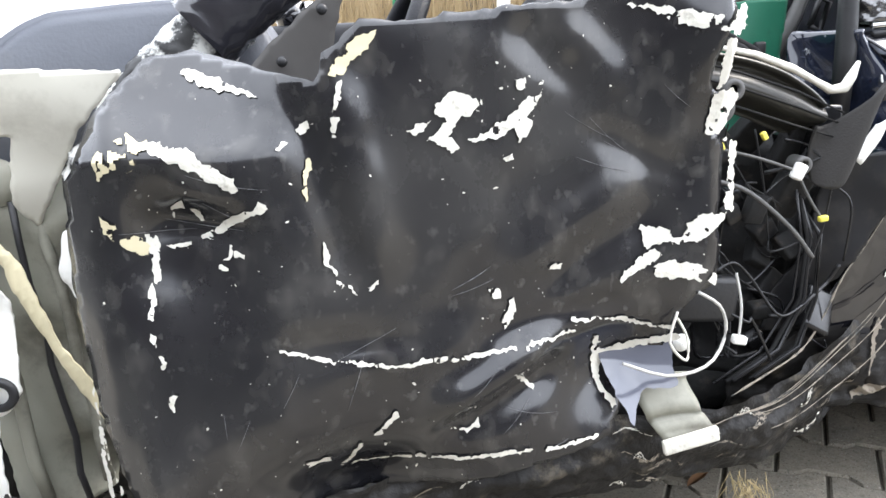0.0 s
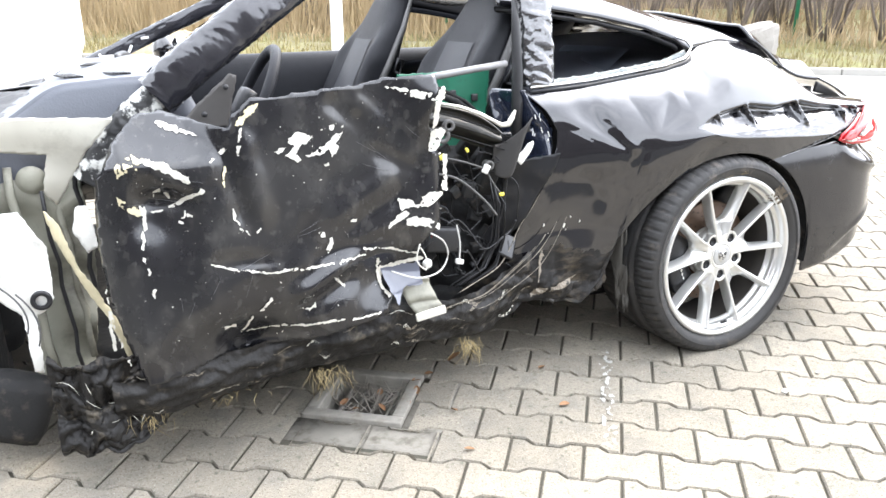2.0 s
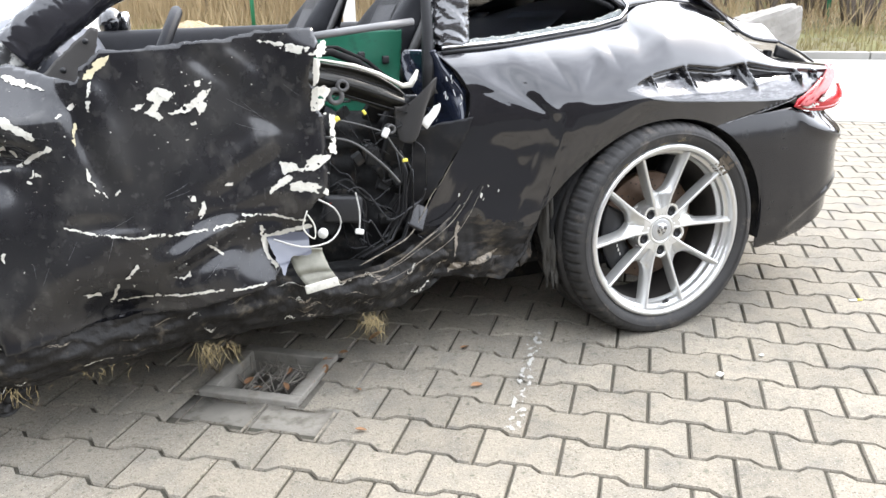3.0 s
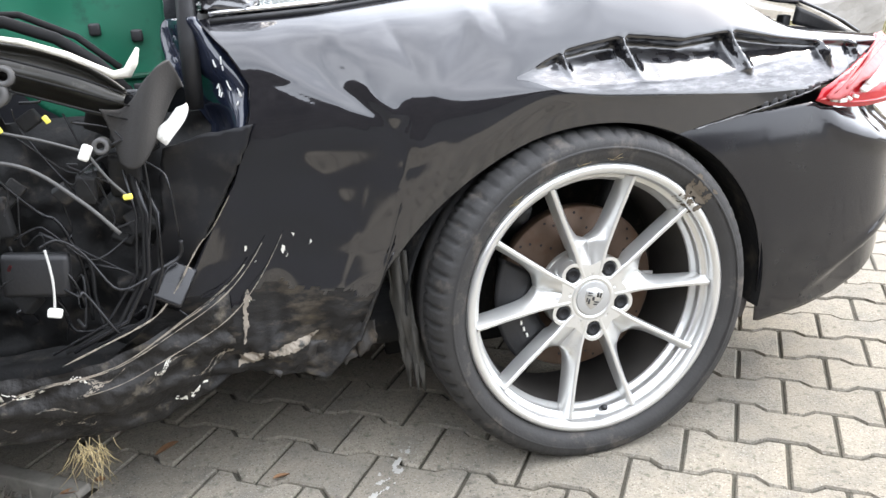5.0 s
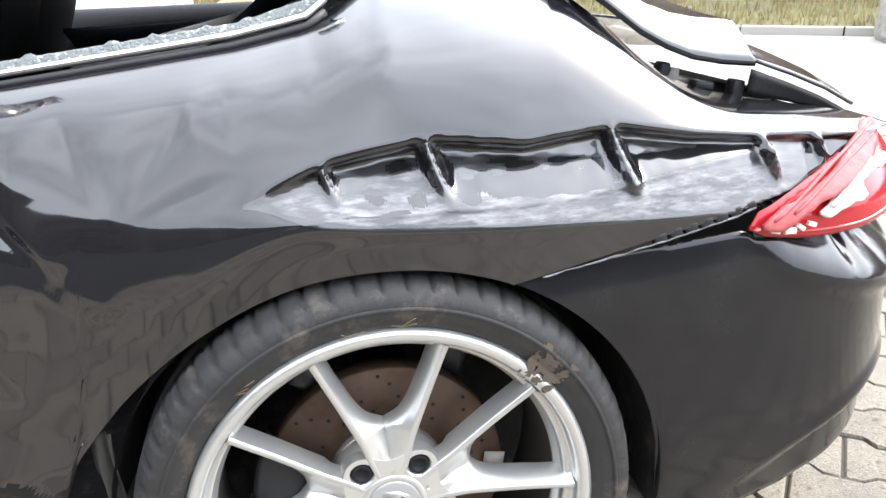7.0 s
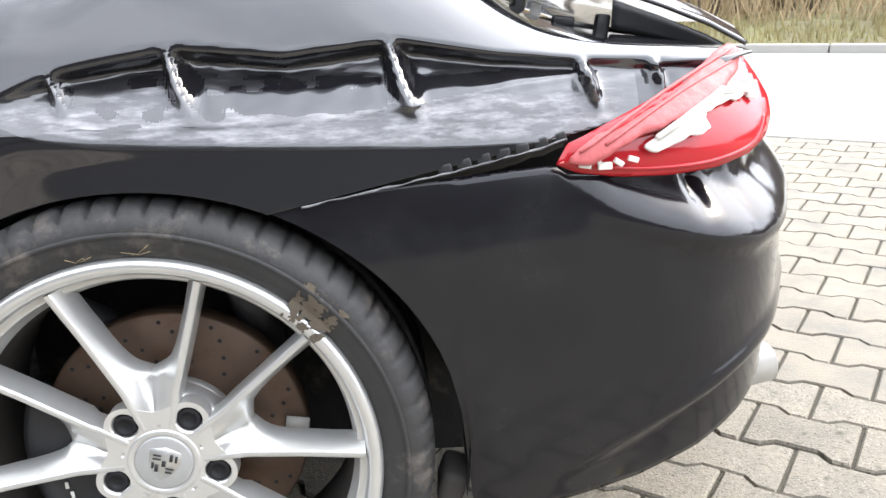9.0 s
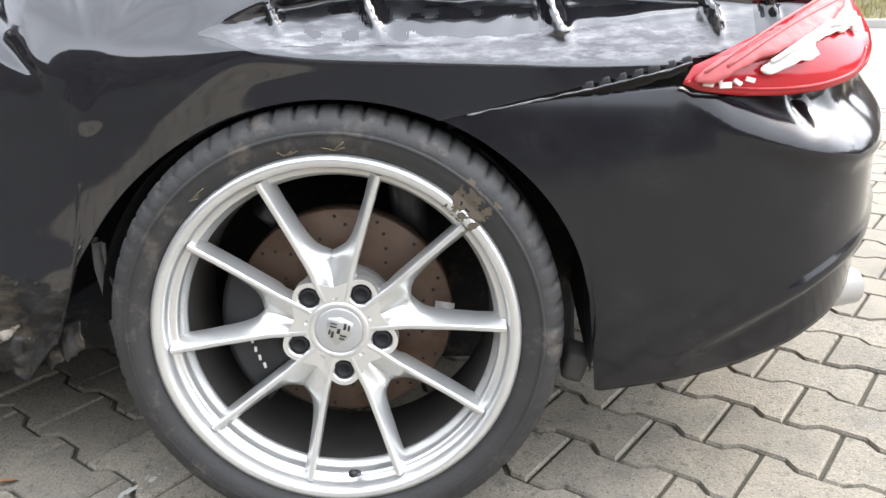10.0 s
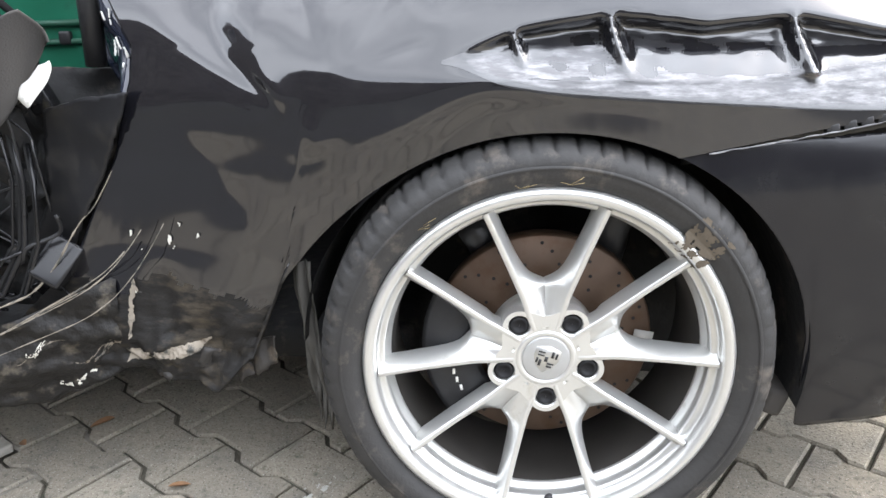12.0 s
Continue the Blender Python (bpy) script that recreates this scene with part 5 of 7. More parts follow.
part("spoiler_edge", sheet(far_edge_pt, 20, 4), SCUFF, lid, "grey scuffed edge along the tail")


def channel_pt(u, v):
    x = 0.32 + 0.40 * u
    return x, interp(x, QXT, QYT) - 0.004 + 0.16 * v, interp(x, QXT, QZT) - 0.004 - 0.018 * v + 0.01 * math.sin(3.1 * v)


part("lid_channel", sheet(channel_pt, 40, 8), BLACK, lid, "black channel below the lid")
for x, w, h in ((0.475, 0.016, 0.030), (0.535, 0.030, 0.014), (0.588, 0.018, 0.034)):
    bm = bmesh.new()
    box(bm, x, interp(x, QXT, QYT) + 0.035, interp(x, QXT, QZT) + 0.008, w, 0.03, h, 0.004, Matrix.Rotation(0.15, 3, "Y"))
    part("lid_bracket", bm, BLACK, lid)
bm = bmesh.new()
box(bm, 0.500, 0.345, 0.832, 0.016, 0.004, 0.018, 0.001, Matrix.Rotation(0.2, 3, "Y"))
part("lid_buffer", bm, WHITEP, lid, "small pale buffer in the gap")
bm = bmesh.new()
box(bm, 0.50, 0.95, 0.80, 0.42, 1.10, 0.05, 0.02, Matrix.Rotation(0.20, 3, "Y"))
part("lid_mechanism", bm, BLACK, lid, "black parts under the lid")
bm = bmesh.new()
box(bm, 0.42, 0.95, 0.51, 0.66, 0.94, 0.46, 0.05)
box(bm, -0.10, 0.95, 0.55, 0.60, 0.94, 0.50, 0.04)
part("rear_body_shell", bm, VOID, car)
bm = bmesh.new()
box(bm, -1.15, 0.95, 0.245, 1.85, 1.50, 0.07, 0.03)
box(bm, -0.62, 0.95, 0.47, 0.06, 1.50, 0.46, 0.02)
part("floor_pan", bm, VOID, car, "dark floor pan")


# ---- front end, pillars and cabin ----
def plate(name, outline, y, material, owner, label="", bend=0.01, thick=0.003, seed=1.0, lean=0.0):
    """A thin bent plate standing at depth y."""
    ob = part(name, patch(outline, lambda x, z: y + lean * (z - outline[0][1]) + bend * nz(x, seed, z, 9), 0.0, 0.006, 0.003, seed), material, owner, label)
    return solid(ob, thick)


plate("wing_stub", [(-2.06, 0.925), (-1.80, 0.905), (-1.87, 0.83), (-1.915, 0.76), (-1.955, 0.70), (-1.975, 0.74), (-1.955, 0.83), (-2.06, 0.845)], 0.03, SMOOTHP, car, "torn cream stub of the front wing", 0.02, 0.004, 2.0, -0.3)
plate("wing_edge", [(-1.975, 0.72), (-1.948, 0.68), (-1.92, 0.57), (-1.885, 0.50), (-1.85, 0.42), (-1.83, 0.33), (-1.845, 0.33), (-1.875, 0.44), (-1.915, 0.52), (-1.945, 0.60), (-1.965, 0.66)], -0.02, CREAM, car, "narrow cream flange of the torn wing", 0.012, 0.004, 3.0)
plate("hinge_pillar", [(-2.40, 0.82), (-1.90, 0.82), (-1.885, 0.60), (-1.90, 0.44), (-1.93, 0.26), (-2.06, 0.23), (-2.075, 0.45), (-2.10, 0.70), (-2.40, 0.72)], 0.13, BEIGE, car, "dusty grey-green inner pillar panel", 0.05, 0.006, 4.0)
plate("white_bracket", [(-2.30, 0.70), (-2.03, 0.71), (-1.985, 0.62), (-1.985, 0.50), (-2.005, 0.47), (-2.03, 0.46), (-2.035, 0.31), (-2.055, 0.32), (-2.06, 0.46), (-2.12, 0.52), (-2.30, 0.55)], 0.02, WHITEP, car, "white broken plastic bracket", 0.03, 0.006, 5.0)
for k, (x0, x1, z0, z1, r) in enumerate(((-1.955, -1.925, 0.80, 0.30, 0.008), (-1.985, -1.955, 0.74, 0.26, 0.005), (-2.05, -2.02, 0.80, 0.28, 0.010), (-1.905, -1.90, 0.78, 0.46, 0.006))):
    bm = bmesh.new()
    tube(bm, [(x0 + (x1 - x0) * q / 8 + 0.004 * math.sin(2.3 * q + k), 0.105 - 0.01 * (k % 2), z0 + (z1 - z0) * q / 8) for q in range(9)], r, 8)
    part("pressed_rib", bm, BEIGE if k % 2 == 0 else BLACK, car)
bm = bmesh.new()
lathe(bm, [(0.012, 0.0), (0.020, -0.004), (0.024, 0.0), (0.022, 0.02)], 24, Matrix.Translation((-2.012, 0.0, 0.50)))
part("rubber_bush", bm, BLACK, car)
bm = bmesh.new()
lathe(bm, [(0.0005, -0.012), (0.022, -0.012), (0.028, -0.004), (0.034, 0.0)], 24, Matrix.Translation((-2.0, 0.11, 0.765)))
part("pressed_dome", bm, BEIGE, car)
plate("hole_reinforcement", [(-1.915, 0.70), (-1.885, 0.70), (-1.875, 0.60), (-1.90, 0.585), (-1.925, 0.64)], 0.06, WHITEP, car, "white reinforcement showing through a hole", 0.01, 0.004, 8.0)


def crumple_pt(u, v):
    x, z = -2.02 + 0.24 * u, 0.12 + 0.24 * v
    return x, -0.03 - 0.07 * math.sin(math.pi * u) + 0.04 * nz(x, 0, z, 16) + 0.03 * abs(nz(x, 1, z, 34)) + 0.014 * abs(nz(x, 4, z, 80)), z + 0.03 * nz(x, 5, z, 20)


solid(part("crumpled_sill_end", sheet(crumple_pt, 70, 70), SILL, car, "crumpled muddy sill end with white scratches"), 0.004)
bm = bmesh.new()
rg = random.Random(11)
for k in range(10):
    p = Vector((-1.90 + rg.uniform(-0.07, 0.07), -0.11 + rg.uniform(-0.02, 0.02), 0.26 + rg.uniform(-0.07, 0.07)))
    tube(bm, bow(p, p + Vector((rg.uniform(-0.05, 0.05), 0.01, rg.uniform(-0.04, 0.04))), rg.uniform(-0.008, 0.012), 4, (0.4, 0, 1)), [0.0002, 0.0005, 0.0008, 0.0005, 0.0002], 5)
tagged(part("curled_paint", bm, PRIMER, sill, "curled white paint strips"), kind="stuff")
bm = bmesh.new()
box(bm, -2.38, 0.85, 0.48, 0.56, 1.15, 0.48, 0.10)
box(bm, -2.78, 0.55, 0.42, 0.50, 0.12, 0.16, 0.03)
box(bm, -2.78, 1.15, 0.42, 0.50, 0.12, 0.16, 0.03)
box(bm, -3.02, 0.85, 0.42, 0.08, 0.95, 0.16, 0.03)
part("front_body_shell", bm, VOID, car, "dark open front structure")
bm = bmesh.new()
box(bm, -2.20, 0.26, 0.37, 0.10, 0.22, 0.50, 0.03)
box(bm, -2.12, 0.10, 0.20, 0.16, 0.10, 0.18, 0.04, Matrix.Rotation(0.4, 3, "Y"))
part("dark_front_mechanism", bm, VOID, car)
for p, q in (((-2.06, -0.02, 0.53), (-2.03, -0.03, 0.40)), ((-2.09, -0.02, 0.55), (-2.05, -0.02, 0.43))):
    bm = bmesh.new()
    tube(bm, bow(p, q, 0.02, 8, (1, 0, 0)), 0.0022, 6)
    part("loose_wire", bm, GREYW, car)


def cowl_pt(u, v):
    x, y = -2.36 + 0.30 * u, 0.06 + 1.6 * v
    return x, y, 0.845 + 0.05 * u + 0.02 * nz(x, y, 0, 9) + 0.012 * nz(x, y, 3, 30)


solid(part("scuttle", sheet(cowl_pt, 20, 40), BLACK, car, "black broken scuttle below the missing windscreen"), 0.01)


def dash_pt(u, v):
    x, y = -2.08 + 0.52 * u, 0.13 + 1.46 * v
    z = 0.895 + 0.085 * smooth01(u / 0.35) - 0.16 * smooth01((u - 0.80) / 0.2)
    z += 0.045 * gauss(math.hypot((x + 1.72) * 1.4, y - 0.48), 0.19) - 0.02 * gauss(y - 0.85, 0.10) * u
    return x, y, z + 0.006 * math.sin(14 * y) * smooth01((u - 0.3) / 0.3) * (1 - smooth01((u - 0.7) / 0.2))


def dash_end_pt(u, v):
    x = -2.07 + 0.50 * u
    return x, 0.132 - 0.02 * math.sin(math.pi * v), dash_pt(u * 0.96, 0.0)[2] + 0.004 - 0.20 * v


solid(part("dash_end", sheet(dash_end_pt, 30, 10), DASH, car, "grey end face of the dashboard"), 0.01)
dash = solid(part("dashboard", sheet(dash_pt, 50, 70), DASH, car, "grey dashboard top with air vents, no windscreen"), 0.02)
for k, (x, y, w, rz) in enumerate(((-1.90, 0.36, 0.17, 0.25), (-1.78, 0.30, 0.10, 0.3), (-1.86, 1.00, 0.20, -0.1), (-1.72, 1.30, 0.14, -0.2))):
    bm = bmesh.new()
    z = dash_pt((x + 2.08) / 0.52, (y - 0.13) / 1.46)[2]
    for q in range(7):
        box(bm, x + 0.007 * (q - 3), y, z + 0.0015, 0.0035, w * 0.8, 0.004, 0.0, Matrix.Rotation(rz, 3, "Z"))
    part("air_vent", bm, BLACK, dash, "black slotted air vent", False)
bm = bmesh.new()
tube(bm, bow((-1.78, 0.74, 1.005), (-1.74, 1.02, 1.0), -0.01, 8, (0, 0, -1)), 0.014, 8)
part("dash_clock_pod", bm, BLACK, dash)
for k, (x, y) in enumerate(((-1.80, 0.62), (-1.93, 0.80), (-1.70, 0.95))):
    bm = bmesh.new()
    z = dash_pt((x + 2.08) / 0.52, (y - 0.13) / 1.46)[2] + 0.012
    box(bm, x, y, z, 0.035, 0.008, 0.02, 0.003, Matrix.Rotation(0.4 + k, 3, "Z"))
    part("glass_splinter", bm, WHITEP, dash, "pale splinter lying on the dashboard")


def steering_pt(u, v):
    a, b = 2 * math.pi * u, 2 * math.pi * v
    r = 0.180 + 0.017 * math.cos(b)
    return r * math.cos(a), 0.017 * math.sin(b), r * math.sin(a)


sw = part("steering_wheel", sheet(steering_pt, 60, 12), LEATHER, car, "black leather steering wheel")
sw.matrix_basis = pose(-1.42, 0.50, 0.865, 0, 0, 90) @ pose(0, 0, 0, 28, 0, 0)
bm = bmesh.new()
box(bm, 0, 0.02, 0, 0.10, 0.05, 0.09, 0.02)
for a in (0.0, math.pi, -math.pi / 2):
    tube(bm, [(0.04 * math.cos(a), 0.01, 0.04 * math.sin(a)), (0.17 * math.cos(a), 0.0, 0.17 * math.sin(a))], [0.02, 0.014], 8)
part("steering_hub", bm, BLACK, sw)

# mirror triangle of the door
plate("mirror_mount", [(-1.665, 0.882), (-1.530, 0.996), (-1.515, 0.99), (-1.545, 0.872), (-1.60, 0.870)], 0.0, mat("grey_bracket", (0.06, 0.056, 0.052), 0.5, vary=0.3, scale=20), car, "grey triangular mirror mount", 0.01, 0.012, 9.0)
for x, z in ((-1.545, 0.965), (-1.60, 0.905)):
    bm = bmesh.new()
    lathe(bm, [(0.0005, -0.012), (0.004, -0.012), (0.006, -0.010), (0.007, -0.004)], 18, Matrix.Translation((x, -0.01, z)))
    part("mount_bolt", bm, BLACK, car)


def pillar(pts, w0, w1, turn, name, material, label, wr=0.012, n=60):
    """A flattened, wrapped pillar along points."""
    def fn(u, v):
        p = Vector(spline(pts, u))
        d = (Vector(spline(pts, min(1, u + 0.02))) - Vector(spline(pts, max(0, u - 0.02)))).normalized()
        a = d.cross(Vector((0, 1, 0))).normalized()
        b = d.cross(a)
        t = 2 * math.pi * v
        k = 1 + wr / w0 * (0.5 * nz(u * 9 + v * 2, v * 4, 3, 2.0) + 0.8 * (0.35 - abs(nz(u * 16 + v * 14, v * 3, 1, 1.5))) + 0.5 * (0.35 - abs(nz(u * 34 - v * 20, v * 5, 2, 1.5))))
        ca, sa = math.cos(t), math.sin(t)
        return p + a * w0 * k * math.copysign(abs(ca) ** 0.6, ca) + b * w1 * k * math.copysign(abs(sa) ** 0.6, sa)
    return part(name, sheet(fn, 2 * n, 44), material, car, label)


pillar([(-1.87, 0.085, 0.75), (-1.81, 0.085, 0.835), (-1.745, 0.085, 0.900), (-1.66, 0.085, 0.965)], 0.042, 0.035, 0, "bare_pillar", mat("scraped_white_black", (0.03, 0.03, 0.03), 0.4, second=(0.62, 0.62, 0.58), mask=(0.46, 0.52), mscale=17, bump=0.003, bscale=25), "pillar foot with paint torn off to bare metal", 0.008, 30)
pillar([(-1.70, 0.08, 0.945), (-1.62, 0.08, 1.01), (-1.54, 0.09, 1.065), (-1.42, 0.11, 1.15), (-1.25, 0.16, 1.25), (-1.0, 0.25, 1.34)], 0.052, 0.042, 0, "wrapped_pillar", TAPE, "windscreen pillar wrapped in wrinkled black film", 0.006, 80)
pillar([(-2.00, 1.55, 0.90), (-1.88, 1.55, 0.955), (-1.665, 1.55, 1.05), (-1.36, 1.53, 1.18), (-1.1, 1.48, 1.27), (-0.9, 1.42, 1.31)], 0.030, 0.026, 0, "far_pillar", TAPE, "far windscreen pillar wrapped in black film", 0.008, 60)
for k, u in enumerate((0.18, 0.24, 0.31, 0.43, 0.5)):
    p = spline([(-2.00, 1.55, 0.90), (-1.88, 1.55, 0.955), (-1.665, 1.55, 1.05), (-1.36, 1.53, 1.18), (-1.1, 1.48, 1.27)], u)
    bm = bmesh.new()
    box(bm, p[0] + 0.01 * (k % 2), p[1] - 0.030, p[2] + 0.010 * (k % 3 - 1), 0.032 if k == 1 else 0.010, 0.003, 0.024 if k < 3 else 0.03, 0.002, Matrix.Rotation(0.6 + k, 3, "Y"))
    part("torn_sticker", bm, WHITEP, car)
pillar([(-0.62, 0.18, 0.90), (-0.615, 0.19, 0.98), (-0.61, 0.21, 1.08), (-0.60, 0.25, 1.18), (-0.58, 0.31, 1.26)], 0.052, 0.035, 0, "wrapped_centre_pillar", mat("silver_black_film", (0.035, 0.035, 0.037), 0.16, vary=0.5, scale=12, coat=1.0, cior=1.8, bump=0.010, bscale=30), "centre pillar wrapped in crinkled shiny film", 0.012, 50)
bm = bmesh.new()
tube(bm, [(-0.70, 0.15, 0.74), (-0.695, 0.15, 0.86), (-0.69, 0.16, 0.95), (-0.685, 0.18, 1.08), (-0.66, 0.25, 1.22)], [0.016, 0.018, 0.016, 0.014, 0.014], 8)
part("pillar_seal", bm, BLACK, car, "black door seal strip")


def jamb_pt(u, v):
    z = 0.895 - 0.23 * u
    xe = front_edge(z)
    x = xe - 0.105 * v * (0.6 + 0.6 * math.sin(math.pi * min(1, u * 1.2)) ) + 0.002
    y = 0.070 + 0.012 - 0.018 * math.sin(math.pi * v * 2.0) + 0.10 * v ** 1.4 + 0.010 * nz(x, 0, z, 18)
    return x, y + interp(z, [0.5, 0.7, 0.89], [0.02, 0.0, 0.055]), z


jamb = solid(part("door_jamb", sheet(jamb_pt, 40, 26), mat("blue_black_paint", (0.012, 0.016, 0.030), 0.12, coat=1.0, second=(0.45, 0.46, 0.46), mask=(0.66, 0.70), mscale=20), car, "glossy blue-black door jamb with white scratches"), 0.004)
bm = bmesh.new()
rg = random.Random(5)
for k in range(14):
    u, v = rg.uniform(0.25, 0.75), rg.choice((0.18, 0.30, 0.46)) + rg.uniform(-0.03, 0.03)
    p = Vector(jamb_pt(u, v)) + Vector((0, -0.004, 0))
    box(bm, p.x, p.y, p.z, 0.0025, 0.002, rg.uniform(0.004, 0.016), 0.001, Matrix.Rotation(rg.uniform(-0.4, 0.4), 3, "Y"))
tagged(part("scratch_mark", bm, WHITEP, jamb), kind="stuff")

# ---- inside the torn door ----
plate("green_panel", [(-1.03, 0.950), (-0.735, 0.950), (-0.745, 0.85), (-0.765, 0.70), (-0.90, 0.70), (-1.03, 0.80)], 0.26, GREEN, car, "dark green inner panel behind the door", 0.012, 0.006, 6.0)
for z in (0.795, 0.765):
    bm = bmesh.new()
    tube(bm, [(-0.95, 0.255, z), (-0.77, 0.25, z + 0.004)], 0.006, 6)
    part("panel_rib", bm, mat("dark_green", (0.008, 0.06, 0.035), 0.5), car)
for x, z in ((-0.86, 0.885), (-0.80, 0.775), (-0.79, 0.87)):
    bm = bmesh.new()
    box(bm, x, 0.248, z, 0.02, 0.012, 0.022, 0.004)
    part("panel_clip", bm, BLACK, car)
bm = bmesh.new()
tube(bm, [(-1.06, 0.06, 0.945), (-0.95, 0.09, 0.955), (-0.84, 0.12, 0.964), (-0.735, 0.145, 0.972)], 0.010, 8)
part("window_guide", bm, mat("grey_rail", (0.16, 0.16, 0.16), 0.4), car, "grey metal window guide rail")


BEAM_TOP = [(-1.06, 0.897), (-0.985, 0.880), (-0.92, 0.864), (-0.864, 0.842), (-0.82, 0.813), (-0.795, 0.790)]
BEAM_LOW = [(-1.07, 0.800), (-0.99, 0.800), (-0.915, 0.777), (-0.86, 0.752), (-0.83, 0.745), (-0.806, 0.752)]


def beam_pt(u, v):
    a, b = spline(BEAM_TOP, u), spline(BEAM_LOW, u)
    x, z = a[0] + (b[0] - a[0]) * v, a[1] + (b[1] - a[1]) * v
    return x, 0.040 + 0.016 * math.sin(2.5 * math.pi * v + 0.4) + 0.03 * v + 0.006 * nz(x, 0, z, 14), z


solid(part("door_beam", sheet(beam_pt, 50, 24), mat("dark_olive_metal", (0.022, 0.021, 0.017), 0.35, vary=0.4, scale=12, second=(0.10, 0.095, 0.08), mask=(0.60, 0.75), mscale=24), car, "dark olive inner door beam, bent downwards"), 0.005)
for o in (0.0, 0.022, 0.05):
    bm = bmesh.new()
    tube(bm, [(-1.03, 0.036, 0.872 - o), (-0.95, 0.030, 0.848 - o), (-0.86, 0.026, 0.815 - o), (-0.78, 0.026, 0.778 - o * 0.8)], [0.0012, 0.002, 0.002, 0.001], 6)
    part("beam_rib", bm, SEAL, car)
bm = bmesh.new()
EDGE = [(-1.04, 0.03, 0.897), (-0.992, 0.03, 0.887), (-0.93, 0.03, 0.873), (-0.869, 0.03, 0.849), (-0.83, 0.03, 0.828), (-0.806, 0.028, 0.814), (-0.785, 0.026, 0.816), (-0.774, 0.026, 0.832), (-0.764, 0.026, 0.853)]
tube(bm, EDGE, [0.002, 0.0035, 0.005, 0.006, 0.005, 0.007, 0.009, 0.008, 0.003], 6)
part("torn_white_edge", bm, PRIMER, car, "white torn metal edge")
bm = bmesh.new()
tube(bm, [(-1.05, 0.10, 0.905), (-0.97, 0.11, 0.905), (-0.90, 0.12, 0.875), (-0.84, 0.12, 0.83), (-0.80, 0.12, 0.78)], [0.008, 0.010, 0.010, 0.009, 0.008], 10)
tube(bm, [(-1.05, 0.12, 0.92), (-0.95, 0.13, 0.915), (-0.87, 0.135, 0.875), (-0.81, 0.135, 0.82)], 0.006, 8)
part("rubber_seal", bm, SEAL, car, "black loose rubber seal")


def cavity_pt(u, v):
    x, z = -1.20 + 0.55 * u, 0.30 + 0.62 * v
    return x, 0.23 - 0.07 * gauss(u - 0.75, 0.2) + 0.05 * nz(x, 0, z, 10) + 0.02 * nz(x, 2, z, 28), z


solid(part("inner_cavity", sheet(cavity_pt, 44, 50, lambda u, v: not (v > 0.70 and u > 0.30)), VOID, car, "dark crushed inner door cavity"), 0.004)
rg = random.Random(23)
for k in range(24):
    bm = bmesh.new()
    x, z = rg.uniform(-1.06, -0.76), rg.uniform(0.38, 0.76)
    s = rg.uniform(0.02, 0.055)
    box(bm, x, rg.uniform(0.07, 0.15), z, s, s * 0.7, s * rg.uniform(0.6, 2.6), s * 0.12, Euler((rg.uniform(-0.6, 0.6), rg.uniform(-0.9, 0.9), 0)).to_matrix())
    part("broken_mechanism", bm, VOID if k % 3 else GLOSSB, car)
for k in range(26):
    bm = bmesh.new()
    p = Vector((rg.uniform(-1.05, -0.86), rg.uniform(0.03, 0.10), rg.uniform(0.45, 0.80)))
    way = [p]
    for _ in range(4):
        p = p + Vector((rg.uniform(-0.02, 0.075), rg.uniform(-0.02, 0.02), rg.uniform(-0.10, 0.035)))
        way.append(Vector((min(-0.75, p.x), min(0.11, max(0.02, p.y)), max(0.37, p.z))))
    tube(bm, [spline(way, q / 18) for q in range(19)], rg.choice((0.0012, 0.0018, 0.0025, 0.0035)), 6)
    part("cable", bm, GLOSSB if k % 2 else BLACK, car)
for k in range(5):
    bm = bmesh.new()
    o = 0.019 * k + 0.006 * math.sin(9 * k)
    tube(bm, [(-0.83 + o * 0.4, 0.07 + 0.006 * k, 0.70 - o), (-0.815 + o * 0.5, 0.06, 0.58), (-0.83 + o * 0.6, 0.05, 0.48), (-0.89 + o, 0.04, 0.40), (-0.98 + o, 0.02, 0.365)], 0.0025 + 0.0012 * (k % 3), 6)
    part("folded_trim", bm, SEAL if k % 2 else GLOSSB, car)
GREYL = mat("pale_grey_wire", (0.46, 0.45, 0.42), 0.5)
WIRES = [([(-1.0, 0.02, 0.745), (-0.93, 0.015, 0.725), (-0.865, 0.01, 0.70)], 0.0025, GREYW), ([(-0.865, 0.01, 0.70), (-0.84, 0.01, 0.655), (-0.81, 0.015, 0.615)], 0.0025, GREYW),
         ([(-1.02, 0.02, 0.70), (-0.95, 0.01, 0.68), (-0.88, 0.0, 0.62), (-0.835, 0.0, 0.565)], 0.0035, GREYW), ([(-1.07, -0.09, 0.565), (-1.03, -0.08, 0.535), (-1.015, -0.07, 0.49), (-1.05, -0.09, 0.455), (-1.12, -0.11, 0.455), (-1.19, -0.115, 0.485)], 0.0024, GREYL),
         ([(-0.955, 0.01, 0.55), (-0.95, 0.0, 0.50), (-0.955, -0.005, 0.45)], 0.0022, GREYL), ([(-1.10, -0.09, 0.53), (-1.085, -0.09, 0.50), (-1.09, -0.1, 0.47), (-1.115, -0.1, 0.50), (-1.10, -0.09, 0.54)], 0.002, PRIMER)]
for pts, r, m in WIRES:
    bm = bmesh.new()
    tube(bm, [spline(pts, q / 16) for q in range(17)], r, 6)
    part("loose_wire", bm, m, car)
